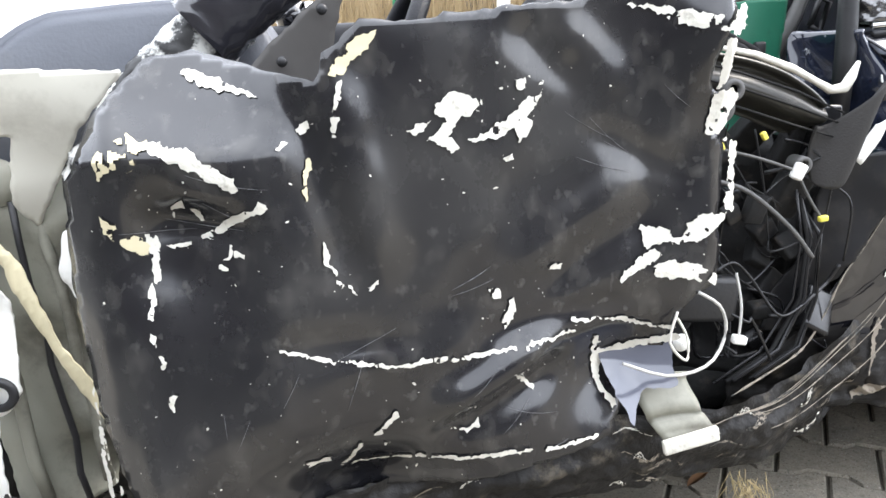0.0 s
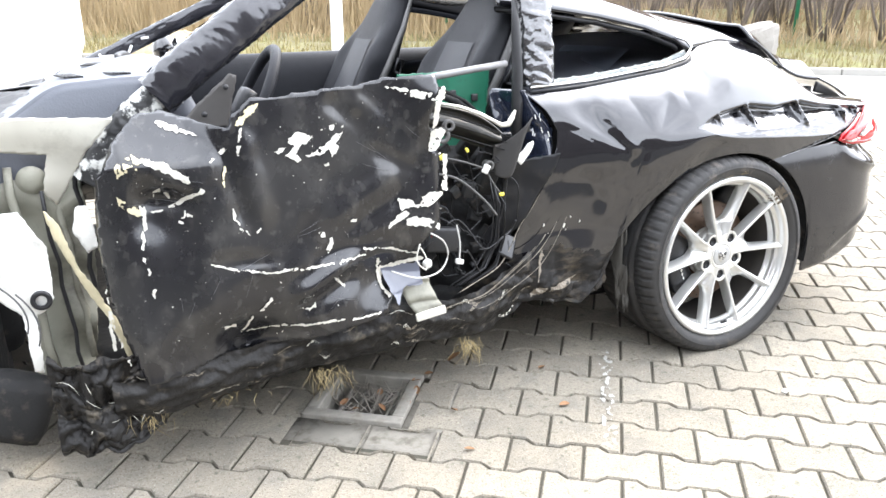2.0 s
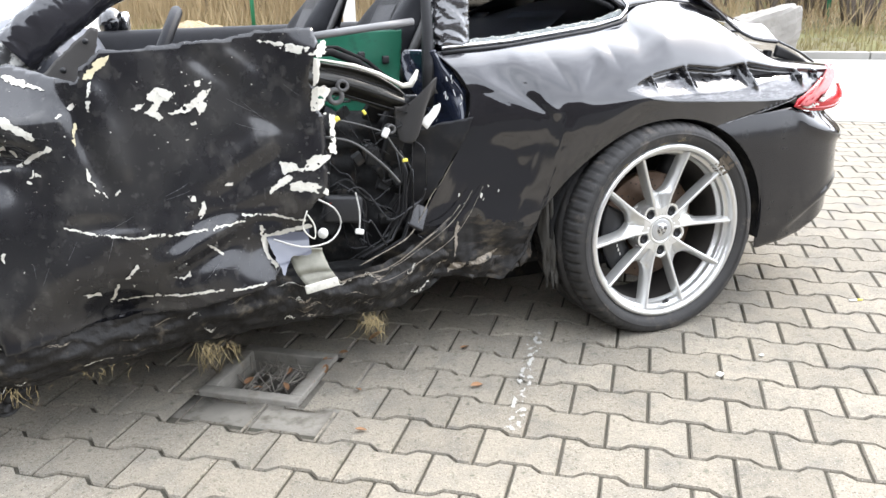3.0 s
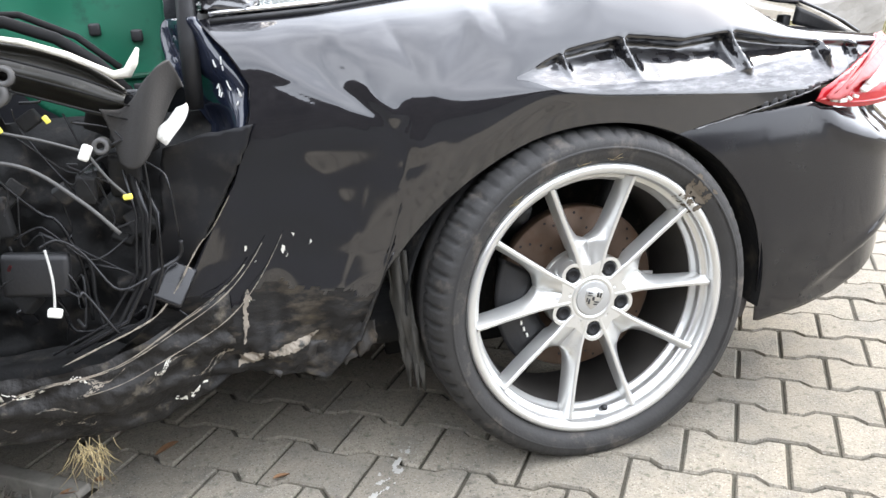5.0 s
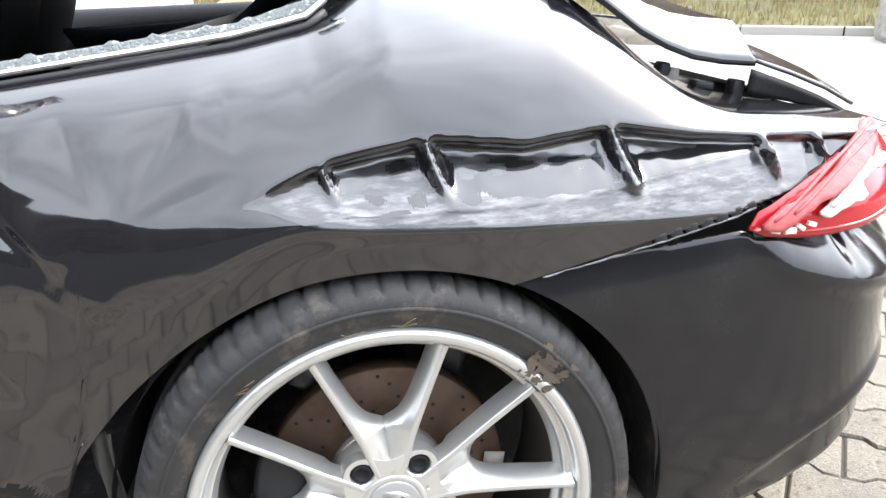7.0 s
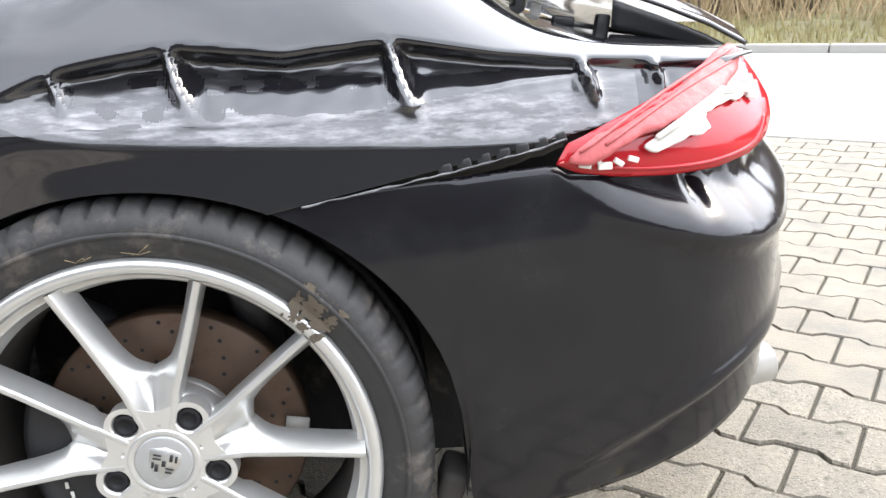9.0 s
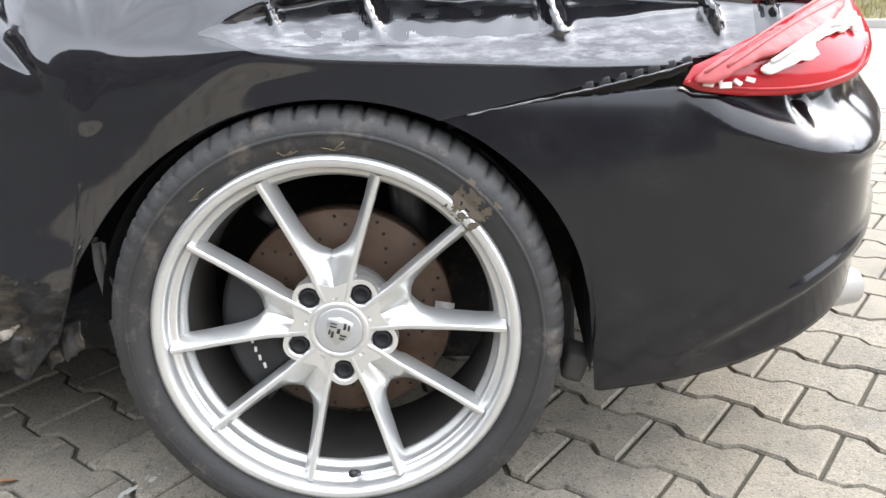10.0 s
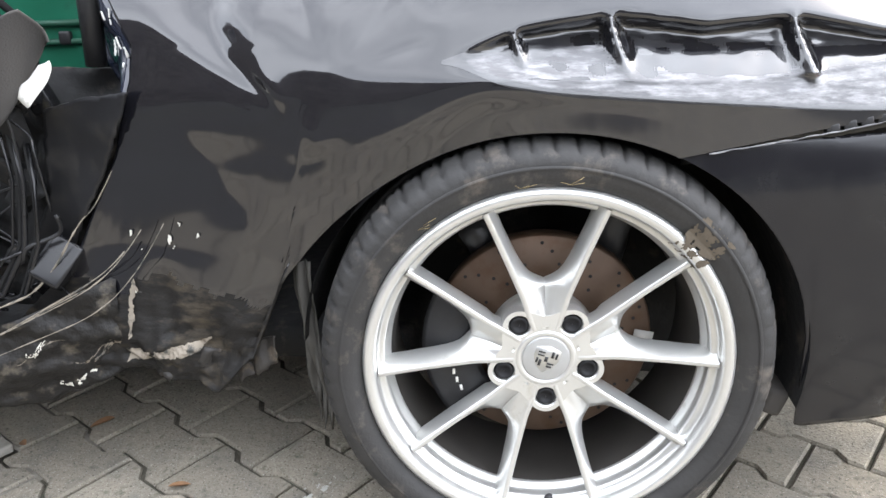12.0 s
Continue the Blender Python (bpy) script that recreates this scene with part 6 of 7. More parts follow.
for x, y, z, m, s in ((-0.865, 0.005, 0.70, WHITEP, 0.016), (-0.815, 0.01, 0.622, YEL, 0.009), (-0.99, 0.018, 0.743, YEL, 0.012), (-0.915, 0.02, 0.755, YEL, 0.008), (-1.03, 0.04, 0.60, REDW, 0.012), (-1.02, 0.04, 0.52, REDW, 0.010), (-0.955, -0.006, 0.447, WHITEP, 0.014)):
    bm = bmesh.new()
    box(bm, x, y, z, s * 1.6, s, s, s * 0.25, Matrix.Rotation(0.5 + 20 * x, 3, "Y"))
    part("plug", bm, m, car)
for x, z, r in ((-0.985, 0.80, 0.022), (-0.965, 0.825, 0.016), (-0.845, 0.705, 0.013)):
    bm = bmesh.new()
    lathe(bm, [(r * 0.45, -0.004), (r * 0.55, -0.010), (r, -0.010), (r * 1.05, 0.0), (r, 0.02)], 24, Matrix.Translation((x, 0.03, z)))
    part("guide_roller", bm, GREYW, car)
def flap_pt(u, v):
    x = -0.835 + 0.115 * u + 0.015 * v
    z = 0.745 + 0.050 * u - 0.018 * math.sin(5 * u) - (0.070 + 0.025 * math.sin(4 * u + 1)) * v
    return x, 0.015 + 0.022 * math.sin(6 * u + 3 * v) + 0.02 * v * v, z + 0.02


solid(part("cloth_flap", sheet(flap_pt, 30, 20), mat("grey_cloth", (0.04, 0.038, 0.036), 0.9, bump=0.001, bscale=300), car, "dark grey torn cloth flap"), 0.003)
plate("paper_label", [(-0.765, 0.715), (-0.725, 0.75), (-0.700, 0.765), (-0.705, 0.74), (-0.745, 0.695)], 0.03, WHITEP, car, "white paper label", 0.01, 0.001, 12.0)


# the torn-off front of the side panel behind the opening
TORN = [(-0.758, 0.685), (-0.684, 0.703), (-0.603, 0.717), (-0.633, 0.653), (-0.661, 0.605), (-0.701, 0.541), (-0.741, 0.483), (-0.779, 0.434), (-0.803, 0.403), (-0.848, 0.406), (-0.827, 0.481), (-0.781, 0.541), (-0.772, 0.63)]
solid(part("torn_inner_panel", patch(TORN, lambda x, z: 0.075 + 0.012 * nz(x, 2, z, 12) - 0.25 * (x + 0.70), 0.0, 0.006, 0.004, 61.0), mat("dusty_inner_panel", (0.013, 0.013, 0.014), 0.4, vary=0.4, scale=16, spec=0.3, second=(0.035, 0.032, 0.028), mask=(0.5, 0.75), mscale=14, rough2=0.7), car, "dusty black inner side panel, torn along its edge"), 0.004)
bm = bmesh.new()
TEAR = [(-0.645, 0.072, 0.618), (-0.694, 0.070, 0.543), (-0.720, 0.066, 0.516), (-0.738, 0.062, 0.492), (-0.768, 0.052, 0.446), (-0.804, 0.038, 0.407), (-0.843, 0.022, 0.390), (-0.893, 0.010, 0.374), (-0.962, -0.005, 0.352)]
tube(bm, [spline(TEAR, q / 60) for q in range(61)], [0.0010 + 0.0026 * max(0.0, nz(q * 0.4, 7, 0, 1.0) + 0.25) * smooth01((q - 12) / 20) for q in range(61)], 6)
part("torn_pale_edge", bm, SCRAPED, car, "pale torn edge of the inner panel")
bm = bmesh.new()
box(bm, -0.985, 0.05, 0.50, 0.105, 0.03, 0.075, 0.010, Matrix.Rotation(0.12, 3, "Y"))
part("plastic_cover", bm, BLACK, car, "dull black plastic cover")


# ---- seats ----
def seat(y, dx, name, label):
    root = new(name)
    root.parent = car
    root.matrix_basis = pose(dx, 0, 0)
    tagged(root, label=label)

    def back(u, v):
        z = 0.50 + 0.80 * v
        t = 2 * math.pi * u
        w = interp(z, [0.5, 0.75, 0.95, 1.08, 1.16, 1.24, 1.30], [0.23, 0.25, 0.245, 0.19, 0.145, 0.13, 0.06])
        d = interp(z, [0.5, 0.8, 1.0, 1.2, 1.30], [0.085, 0.075, 0.065, 0.055, 0.02])
        cx = -1.20 + 0.36 * (v ** 1.15)
        sx = math.copysign(abs(math.cos(t)) ** 0.6, math.cos(t))
        sy = math.copysign(abs(math.sin(t)) ** 0.6, math.sin(t))
        side = 0.045 * smooth01((abs(sy) - 0.55) / 0.4) * smooth01((1.10 - z) / 0.15) if sx < 0.3 else 0.0
        return cx + d * sx - side, y + w * sy, z
    part("backrest", sheet(back, 48, 36), LEATHER, root)

    def insert(u, v):
        z = 0.60 + 0.42 * v
        cx = -1.20 + 0.36 * (((z - 0.5) / 0.8) ** 1.15)
        return cx - interp(z, [0.5, 0.8, 1.0, 1.2], [0.085, 0.075, 0.065, 0.055]) - 0.012 * math.sin(math.pi * u) * math.sin(math.pi * v), y + 0.30 * (u - 0.5) * (1 - 0.25 * v), z
    part("backrest_insert", sheet(insert, 16, 16), mat("grey_leather", (0.022, 0.023, 0.027), 0.5, bump=0.001, bscale=260), root)
    bm = bmesh.new()
    box(bm, -1.38, y, 0.46, 0.50, 0.50, 0.16, 0.05)
    part("cushion", bm, LEATHER, root)
    for s in (-1, 1):
        bm = bmesh.new()
        tube(bm, [(-1.10, y + s * 0.255, 0.78), (-1.02, y + s * 0.25, 0.92), (-0.94, y + s * 0.215, 1.06), (-0.885, y + s * 0.165, 1.17)], [0.012, 0.014, 0.012, 0.008], 8)
        part("shell_edge", bm, GREYW, root, "pale seat shell edge")
    bm = bmesh.new()
    tube(bm, [(-1.0, y - 0.27, 0.90), (-0.985, y - 0.272, 0.95), (-0.965, y - 0.272, 0.94), (-0.98, y - 0.27, 0.89), (-1.0, y - 0.27, 0.90)], 0.006, 8)
    part("release_handle", bm, BLACK, root)
    return root


seat(0.60, 0.36, "seat", "black leather sports seat beside the open door")
seat(1.30, 0.22, "seat", "black leather sports seat on the far side")


def far_door_pt(u, v):
    t = v * math.pi
    return -1.82 + 1.72 * u, 1.66 - 0.075 * math.cos(t) * (1.0 if t < math.pi / 2 else 0.6), 0.58 + 0.385 * math.sin(t) ** 0.35 - 0.012 * (u - 0.3)


part("far_door", sheet(far_door_pt, 40, 20), LEATHER, car, "dark far door seen through the cabin")
bm = bmesh.new()
box(bm, -0.95, 1.72, 0.45, 2.0, 0.08, 0.5, 0.03)
part("far_side_body", bm, PAINT, car)
def far_wing_pt(u, v):
    x = -3.10 + 1.25 * u
    top = interp(x, [-3.1, -2.9, -2.5, -2.1, -1.85], [0.62, 0.76, 0.86, 0.90, 0.90])
    t = v * math.pi * 0.5
    side = interp(x, [-3.1, -2.8, -2.4, -1.85], [1.60, 1.78, 1.84, 1.80])
    return x, 1.32 + (side - 1.32) * math.sin(t) ** 0.8, 0.36 + (top - 0.36) * math.cos(t) ** 0.45


solid(part("far_front_wing", sheet(far_wing_pt, 40, 24), PAINT, car, "black far front wing"), 0.004)
# far mirror
def mirror_pt(u, v):
    a, b = 2 * math.pi * u, math.pi * (v - 0.5)
    return -1.58 + 0.055 * math.cos(b) * math.cos(a), 1.74 + 0.09 * math.cos(b) * math.sin(a), 0.995 + 0.065 * math.sin(b)


mir = part("door_mirror", sheet(mirror_pt, 28, 14), PAINT, car, "black far door mirror")
bm = bmesh.new()
box(bm, -1.53, 1.735, 0.995, 0.01, 0.13, 0.09, 0.02, Matrix.Rotation(0.15, 3, "Z"))
part("mirror_glass", bm, CHROME, mir)
def rear_trim_pt(u, v):
    x = -0.72 + 0.92 * u
    return x, 1.60 - 0.28 * v ** 2, 0.62 + (interp(x, [-0.66, -0.25, -0.05, 0.2], [0.30, 0.31, 0.40, 0.46])) * v


solid(part("far_rear_trim", sheet(rear_trim_pt, 20, 12), mat("dark_blue_trim", (0.04, 0.045, 0.055), 0.5), car, "dark inner side trim"), 0.01)
# rear seats
for y in (0.62, 1.28):
    def rear_pt(u, v, y=y):
        t = math.pi * v
        return -0.42 + 0.28 * u + 0.05 * math.sin(t), y + 0.22 * (2 * v - 1), 0.76 + 0.22 * u + 0.05 * math.sin(t) * math.sin(math.pi * min(1, u * 1.1))
    part("rear_seat_back", sheet(rear_pt, 20, 20), mat("blue_grey_leather", (0.075, 0.085, 0.105), 0.4, bump=0.001, bscale=240), car, "blue-grey rear seat back")
def shelf_pt(u, v):
    return -0.50 + 0.62 * u, 0.30 + 1.3 * v, 0.84 + 0.13 * u + 0.05 * math.sin(math.pi * v)


part("rear_shelf", sheet(shelf_pt, 20, 20), DASH, car, "dark rear shelf")

# torn lower edge of the rear side panel
RUSTY = mat("torn_dirty_metal", (0.03, 0.027, 0.024), 0.5, vary=0.5, scale=20, second=(0.13, 0.10, 0.07), mask=(0.56, 0.70), mscale=28, rough2=0.8, bump=0.003, bscale=60)
rg = random.Random(31)
for k in range(8):
    x = -0.68 + 0.032 * k
    w, h = rg.uniform(0.03, 0.06), rg.uniform(0.03, 0.055)
    z = quarter_bottom(x) + rg.uniform(0.03, 0.07)
    ob = part("torn_shred", patch([(x - w / 2, z), (x + w / 2, z + rg.uniform(-0.01, 0.02)), (x + w * rg.uniform(0.2, 0.5), z - h * 0.5), (x + w * rg.uniform(-0.3, 0.3), z - h), (x - w * 0.4, z - h * rg.uniform(0.3, 0.6))], lambda px, pz: interp(px, QX, QY0) - 0.006 + 0.03 * nz(px, k, pz, 22) - 0.2 * (0.28 - pz), 0.0, 0.005, 0.006, 40.0 + k), RUSTY, quarter)
    solid(ob, 0.002)


# ---- drain ----
drain = thing("drain", "rusty square street drain filled with dry twigs", "drain", at=pose(DX, DY, 0, 0, 0, -32.06))
def frame_mesh():
    bm = bmesh.new()
    for sx, sy, w, h in ((0, 0.131, 0.30, 0.038), (0, -0.131, 0.30, 0.038), (0.131, 0, 0.038, 0.224), (-0.131, 0, 0.038, 0.224)):
        box(bm, sx, sy, -0.016, w, h, 0.05, 0.005)
    return bm


part("drain_frame", frame_mesh(), CASTI, drain, "worn grey cast frame")
MORTAR = mat("dirty_mortar", (0.21, 0.195, 0.165), 0.95, vary=0.25, scale=14, bump=0.003, bscale=70, second=(0.10, 0.09, 0.07), mask=(0.5, 0.65), mscale=12)
for sx, sy, w, h in ((0, 0.21, 0.56, 0.115), (0, -0.21, 0.56, 0.115), (0.215, 0, 0.125, 0.304), (-0.215, 0, 0.125, 0.304)):
    bm = bmesh.new()
    box(bm, sx, sy, -0.018, w, h, 0.024)
    part("mortar_bed", bm, MORTAR, drain, "dirty mortar round the frame")
bm = bmesh.new()
for sx, sy, w, h in ((0, 0.115, 0.24, 0.010), (0, -0.115, 0.24, 0.010), (0.115, 0, 0.010, 0.22), (-0.115, 0, 0.010, 0.22)):
    box(bm, sx, sy, -0.125, w, h, 0.20, 0.002)
part("drain_wall", bm, CASTI, drain)
bm = bmesh.new()
box(bm, 0, 0, -0.22, 0.24, 0.24, 0.02)
part("drain_floor", bm, VOID, drain)
for k in range(4):
    bm = bmesh.new()
    box(bm, -0.075 + 0.05 * k, 0, -0.045, 0.008, 0.22, 0.016, 0.002)
    part("grate_bar", bm, CASTI, drain)
rg = random.Random(8)
bm = bmesh.new()
for k in range(64):
    p = Vector((rg.uniform(-0.10, 0.10), rg.uniform(-0.10, 0.10), rg.uniform(-0.05, -0.012)))
    a = rg.uniform(0, math.pi)
    l = rg.uniform(0.03, 0.11)
    tube(bm, bow(p, (max(-0.108, min(0.108, p.x + l * math.cos(a))), max(-0.108, min(0.108, p.y + l * math.sin(a))), rg.uniform(-0.035, 0.008)), 0.008, 4), rg.choice((0.001, 0.0016, 0.0022)), 4)
tw = part("drain_twigs", bm, mat("grey_twigs", (0.26, 0.235, 0.20), 0.9, vary=0.4, scale=30), None)
tw.matrix_world = pose(DX, DY, 0, 0, 0, -32.06)
tagged(tw, "grey dry twigs lying in the drain", "twigs", kind="stuff")


def leaf(x, y, z, s, a, label="curled orange-brown dry leaf on the paving"):
    def fn(u, v):
        w = math.sin(math.pi * min(0.999, max(0.001, u))) ** 0.7
        return s * (u - 0.5) * 2, s * 0.45 * w * (v - 0.5) * 2, 0.25 * s * (2 * v - 1) ** 2 * w + 0.2 * s * (u - 0.5) ** 2
    ob = part("dry_leaf", sheet(fn, 8, 4), OLEAF, None)
    ob.matrix_world = pose(x, y, z, rg.uniform(-20, 20), rg.uniform(-20, 20), a)
    return tagged(ob, label, "leaf", "dry leaves")


for x, y, s, a in ((-1.03, 0.16, 0.022, 20), (-1.05, 0.10, 0.02, 80), (-0.98, 0.19, 0.016, 140), (-1.10, 0.03, 0.015, 60), (-0.86, 0.27, 0.028, 15), (-0.665, -0.135, 0.020, 10), (-1.02, -0.255, 0.016, 170), (-0.62, 0.10, 0.02, 30), (-0.985, -0.05, 0.018, 100)):
    leaf(x, y, 0.006, s, a)
for x, y, a in ((-1.27, 0.15, 30), (-1.17, 0.08, 100), (-1.15, 0.17, 60), (-1.25, 0.10, 140)):
    leaf(x, y, -0.02, 0.02, a, "orange dry leaf in the drain")
bm = bmesh.new()
box(bm, 0.012, -0.30, 0.004, 0.022, 0.016, 0.006, 0.002, Matrix.Rotation(0.5, 3, "Z"))
ob = part("paper_scrap", bm, WHITEP, None)
tagged(ob, "small white paper scrap on the paving", "litter")
bm = bmesh.new()
box(bm, 0.20, -0.24, 0.004, 0.014, 0.010, 0.005, 0.002)
ob = part("paper_scrap", bm, mat("glass_bit", (0.6, 0.62, 0.58), 0.3), None)
tagged(ob, "tiny pale glass crumb on the paving", "litter")
butt = thing("cigarette_butt", "white and tan cigarette end on the paving", "litter", at=pose(0.765, 0.0, 0.005, 0, 90, -10))
bm = bmesh.new()
tube(bm, [(0, 0, -0.014), (0, 0, 0.014)], 0.004, 10)
part("paper_tube", bm, WHITEP, butt)
bm = bmesh.new()
tube(bm, [(0, 0, 0.0142), (0, 0, 0.034)], 0.0042, 10)
part("filter", bm, YEL, butt)


def paint_line(u, v):
    t = u
    x = -0.655 + 0.30 * t
    y = -0.375 + 0.52 * t
    return x + 0.85 * 0.045 * (v - 0.5), y - 0.5 * 0.045 * (v - 0.5), 0.0022


pl = part("paint_mark", sheet(paint_line, 110, 14, lambda u, v: nz(u * 11, v * 1.2, 0, 2.4) + 0.25 * nz(u * 60, v * 6, 0, 3) > 0.12 + 0.5 * abs(v - 0.5)), WPAINT, None, "", False)
tagged(pl, "worn white paint line across the paving", "marking", kind="structure")

# ---- surroundings ----
ED, EU = Vector((0.5307, 0.8475, 0)), Vector((0.8475, -0.5307, 0))
ORG = Vector((PX, PY, 0))


def place(d, u, z=0.0):
    p = ORG + ED * d + EU * u
    return p.x, p.y, z


def strip(d0, d1, z0, z1, name, material, label, cat="ground", nu=60, nd=8, wob=0.0, u0=-60, u1=60):
    def fn(u, v):
        d = d0 + (d1 - d0) * v
        uu = u0 + (u1 - u0) * u
        h = z0 + (z1 - z0) * v
        p = place(d, uu)
        return p[0], p[1], h + wob * nz(p[0], p[1], 0, 1.3) * (1 if 0 < v else 0)
    ob = part(name, sheet(fn, nu, nd), material, None)
    return tagged(ob, label, cat, kind="structure")


# invented dark ground, out of view, so the lower side panels reflect less
DARKGROUND = mat("added_dark_ground", (0.045, 0.044, 0.042), 0.9, vary=0.3, scale=60, bump=0.003, bscale=140, second=(0.036, 0.036, 0.026), mask=(0.45, 0.7), mscale=0.8)
strip(-40, -1.06, 0.0, 0.0, "reflected_ground", DARKGROUND, "unseen dark ground added beside the paving to dim panel reflections", "ground")
strip(4.86, 9.25, 0.004, 0.004, "road", CONC, "pale concrete roadway with faint joints", "road")
for d in (4.84, 6.6):
    bm = bmesh.new()
    c = place(d, 0)
    box(bm, c[0], c[1], 0.004, 80, 0.09 if d > 5 else 0.12, 0.012, 0.003, Matrix.Rotation(PANG, 3, "Z"))
    ob = part("road_edge_strip", bm, mat("light_concrete", (0.50, 0.49, 0.45), 0.9, scale=6), None)
    tagged(ob, "flush concrete edge strip in the roadway", "kerb", kind="structure")
kerb = thing("kerb", "weathered concrete kerb along the grass verge", "kerb", kind="structure")
bm = bmesh.new()
box(bm, 0, 0, 0.02, 0.985, 0.12, 0.14, 0.012)
KM = link("kerb_stone", bm, CONC, False)
for k in range(-16, 17):
    o = new("kerb_stone", KM)
    o.parent = kerb
    p = place(9.3, k * 1.0 + 3)
    o.matrix_basis = pose(p[0], p[1], 0.0, 0, 0, math.degrees(PANG))
strip(9.36, 30, 0.08, 0.5, "verge", SOIL, "patchy winter grass verge", "ground", 120, 40, 0.12)
rg = random.Random(3)


def blades(name, n, d0, d1, u0, u1, h0, h1, material, label, cat, w=0.012, lean=0.3):
    """Many thin blades as one mesh."""
    vs, fs = [], []
    for k in range(n):
        d = d0 + (d1 - d0) * rg.random() ** 1.3
        u = rg.uniform(u0, u1)
        p = Vector(place(d, u, 0.08 + 0.02 * max(0.0, d - 9.4)))
        h = rg.uniform(h0, h1)
        a = rg.uniform(0, math.pi)
        s = Vector((math.cos(a), math.sin(a), 0)) * w * rg.uniform(0.5, 1.2)
        t = Vector((rg.uniform(-lean, lean), rg.uniform(-lean, lean), 1)) * h
        b = len(vs)
        vs += [p - s, p + s, p + t * 0.55 + s * 0.8, p + t * 0.55 - s * 0.8, p + t]
        fs += [(b, b + 1, b + 2, b + 3), (b + 3, b + 2, b + 4)]
    me = bpy.data.meshes.new(name)
    me.from_pydata(vs, [], fs)
    me.materials.append(material)
    return tagged(new(name, me), label, cat, kind="stuff")


blades("grass", 9000, 9.4, 12.5, -12, 12, 0.05, 0.16, GRASS, "short yellow-green winter grass", "grass", 0.012)
blades("dead_grass", 9000, 11.6, 19, -14, 14, 0.15, 0.55, REED, "pale dead grass before the bushes", "grass", 0.012, 0.5)
blades("reeds", 5000, 12.5, 18, -13, -2.0, 0.6, 1.7, REED, "tall dry reeds", "reeds", 0.010, 0.25)
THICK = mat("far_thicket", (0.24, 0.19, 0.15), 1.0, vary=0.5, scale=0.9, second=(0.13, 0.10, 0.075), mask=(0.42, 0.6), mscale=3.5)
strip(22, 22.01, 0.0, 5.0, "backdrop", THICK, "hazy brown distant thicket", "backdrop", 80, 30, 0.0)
# added sheet behind the camera, never in view: darkens what the panels reflect
strip(-9, -9.01, -0.02, 5.0, "backdrop", mat("unseen_dark_backdrop", (0.085, 0.08, 0.078), 1.0, vary=0.5, scale=0.9, second=(0.03, 0.027, 0.025), mask=(0.42, 0.6), mscale=3.5), "unseen dark sheet added behind the camera for the paint to reflect", "backdrop", 80, 30, 0.0)


def shrub(seed, height, stems, name="bare_shrub"):
    """A bare bush: forked stems, then thin twigs."""
    r = random.Random(seed)
    root = thing(name, "bare grey-brown winter bush with thin upright twigs", "bush", "bare bushes")
    bt, bw = bmesh.new(), bmesh.new()
    for k in range(stems):
        a = r.uniform(0, 2 * math.pi)
        p = Vector((0.25 * math.cos(a) * r.random(), 0.25 * math.sin(a) * r.random(), 0))
        tip = Vector((math.cos(a) * height * r.uniform(0.1, 0.4), math.sin(a) * height * r.uniform(0.1, 0.4), height * r.uniform(0.65, 1.0)))
        pts = [p.lerp(tip, q / 5) + Vector((r.uniform(-0.06, 0.06), r.uniform(-0.06, 0.06), 0)) * (q > 0) for q in range(6)]
        tube(bt, pts, [0.028 * (1 - 0.16 * q) for q in range(6)], 5)
        for q in range(2, 6):
            for _ in range(5):
                b = pts[q]
                d = Vector((r.uniform(-1, 1), r.uniform(-1, 1), r.uniform(0.2, 1.4))).normalized() * height * r.uniform(0.10, 0.26)
                e = b + d + Vector((0, 0, 0.05))
                tube(bw, [b, b.lerp(e, 0.5) + Vector((r.uniform(-0.03, 0.03),) * 3), e], [0.009, 0.006, 0.003], 3, False)
                for _ in range(3):
                    c = b.lerp(e, r.uniform(0.3, 0.95))
                    tube(bw, [c, c + Vector((r.uniform(-1, 1), r.uniform(-1, 1), r.uniform(0, 1.3))).normalized() * height * r.uniform(0.05, 0.12)], [0.005, 0.002], 3, False)
    part("stem", bt, BARK, root)
    part("crown", bw, TWIG, root)
    return root


base = [shrub(40 + k, 3.2 + 0.5 * (k % 3), 9) for k in range(4)]
for k, b in enumerate(base):
    p = place(13.4 + 0.7 * (k % 2), -6 + 4.0 * k, 0.1)
    b.matrix_basis = pose(*p, 0, 0, 40 * k)
for k in range(62):
    d = rg.choice((12.6, 13.6, 14.8, 16.2, 18.0)) + rg.uniform(-0.4, 0.4)
    u = rg.uniform(-13.5, 13.5)
    if d < 14.5 and u < -3.2:
        d += 4.5
    p = place(d, u, 0.08)
    s = rg.uniform(0.7, 1.25)
    o = copy_thing(base[k % 4], pose(*p, 0, 0, rg.uniform(0, 360)) @ Matrix.Diagonal((s, s, s * rg.uniform(0.9, 1.2), 1)))
    o.matrix_basis = pose(*p, 0, 0, rg.uniform(0, 360)) @ Matrix.Diagonal((s, s, s, 1))

# stone block, mound, posts, wall
def boulder(u, v):
    a, b = 2 * math.pi * u, math.pi * (v - 0.5)
    c = Vector((math.cos(b) * math.cos(a), math.cos(b) * math.sin(a), math.sin(b)))
    m = max(abs(c.x), abs(c.y), abs(c.z))
    c = c / m ** 0.75
    k = 1 + 0.10 * nz(c.x, c.y, c.z, 1.7) + 0.04 * nz(c.x, c.y, c.z, 5)
    return c.x * 0.40 * k, c.y * 0.30 * k, (c.z * 0.30 * k + 0.25) + 0.10 * c.x


st = part("stone_block", sheet(boulder, 40, 24), STONE, None, "", False)
p = place(9.75, 1.35)
st.matrix_world = pose(5.35, 6.35, 0.05, 0, 0, -20)
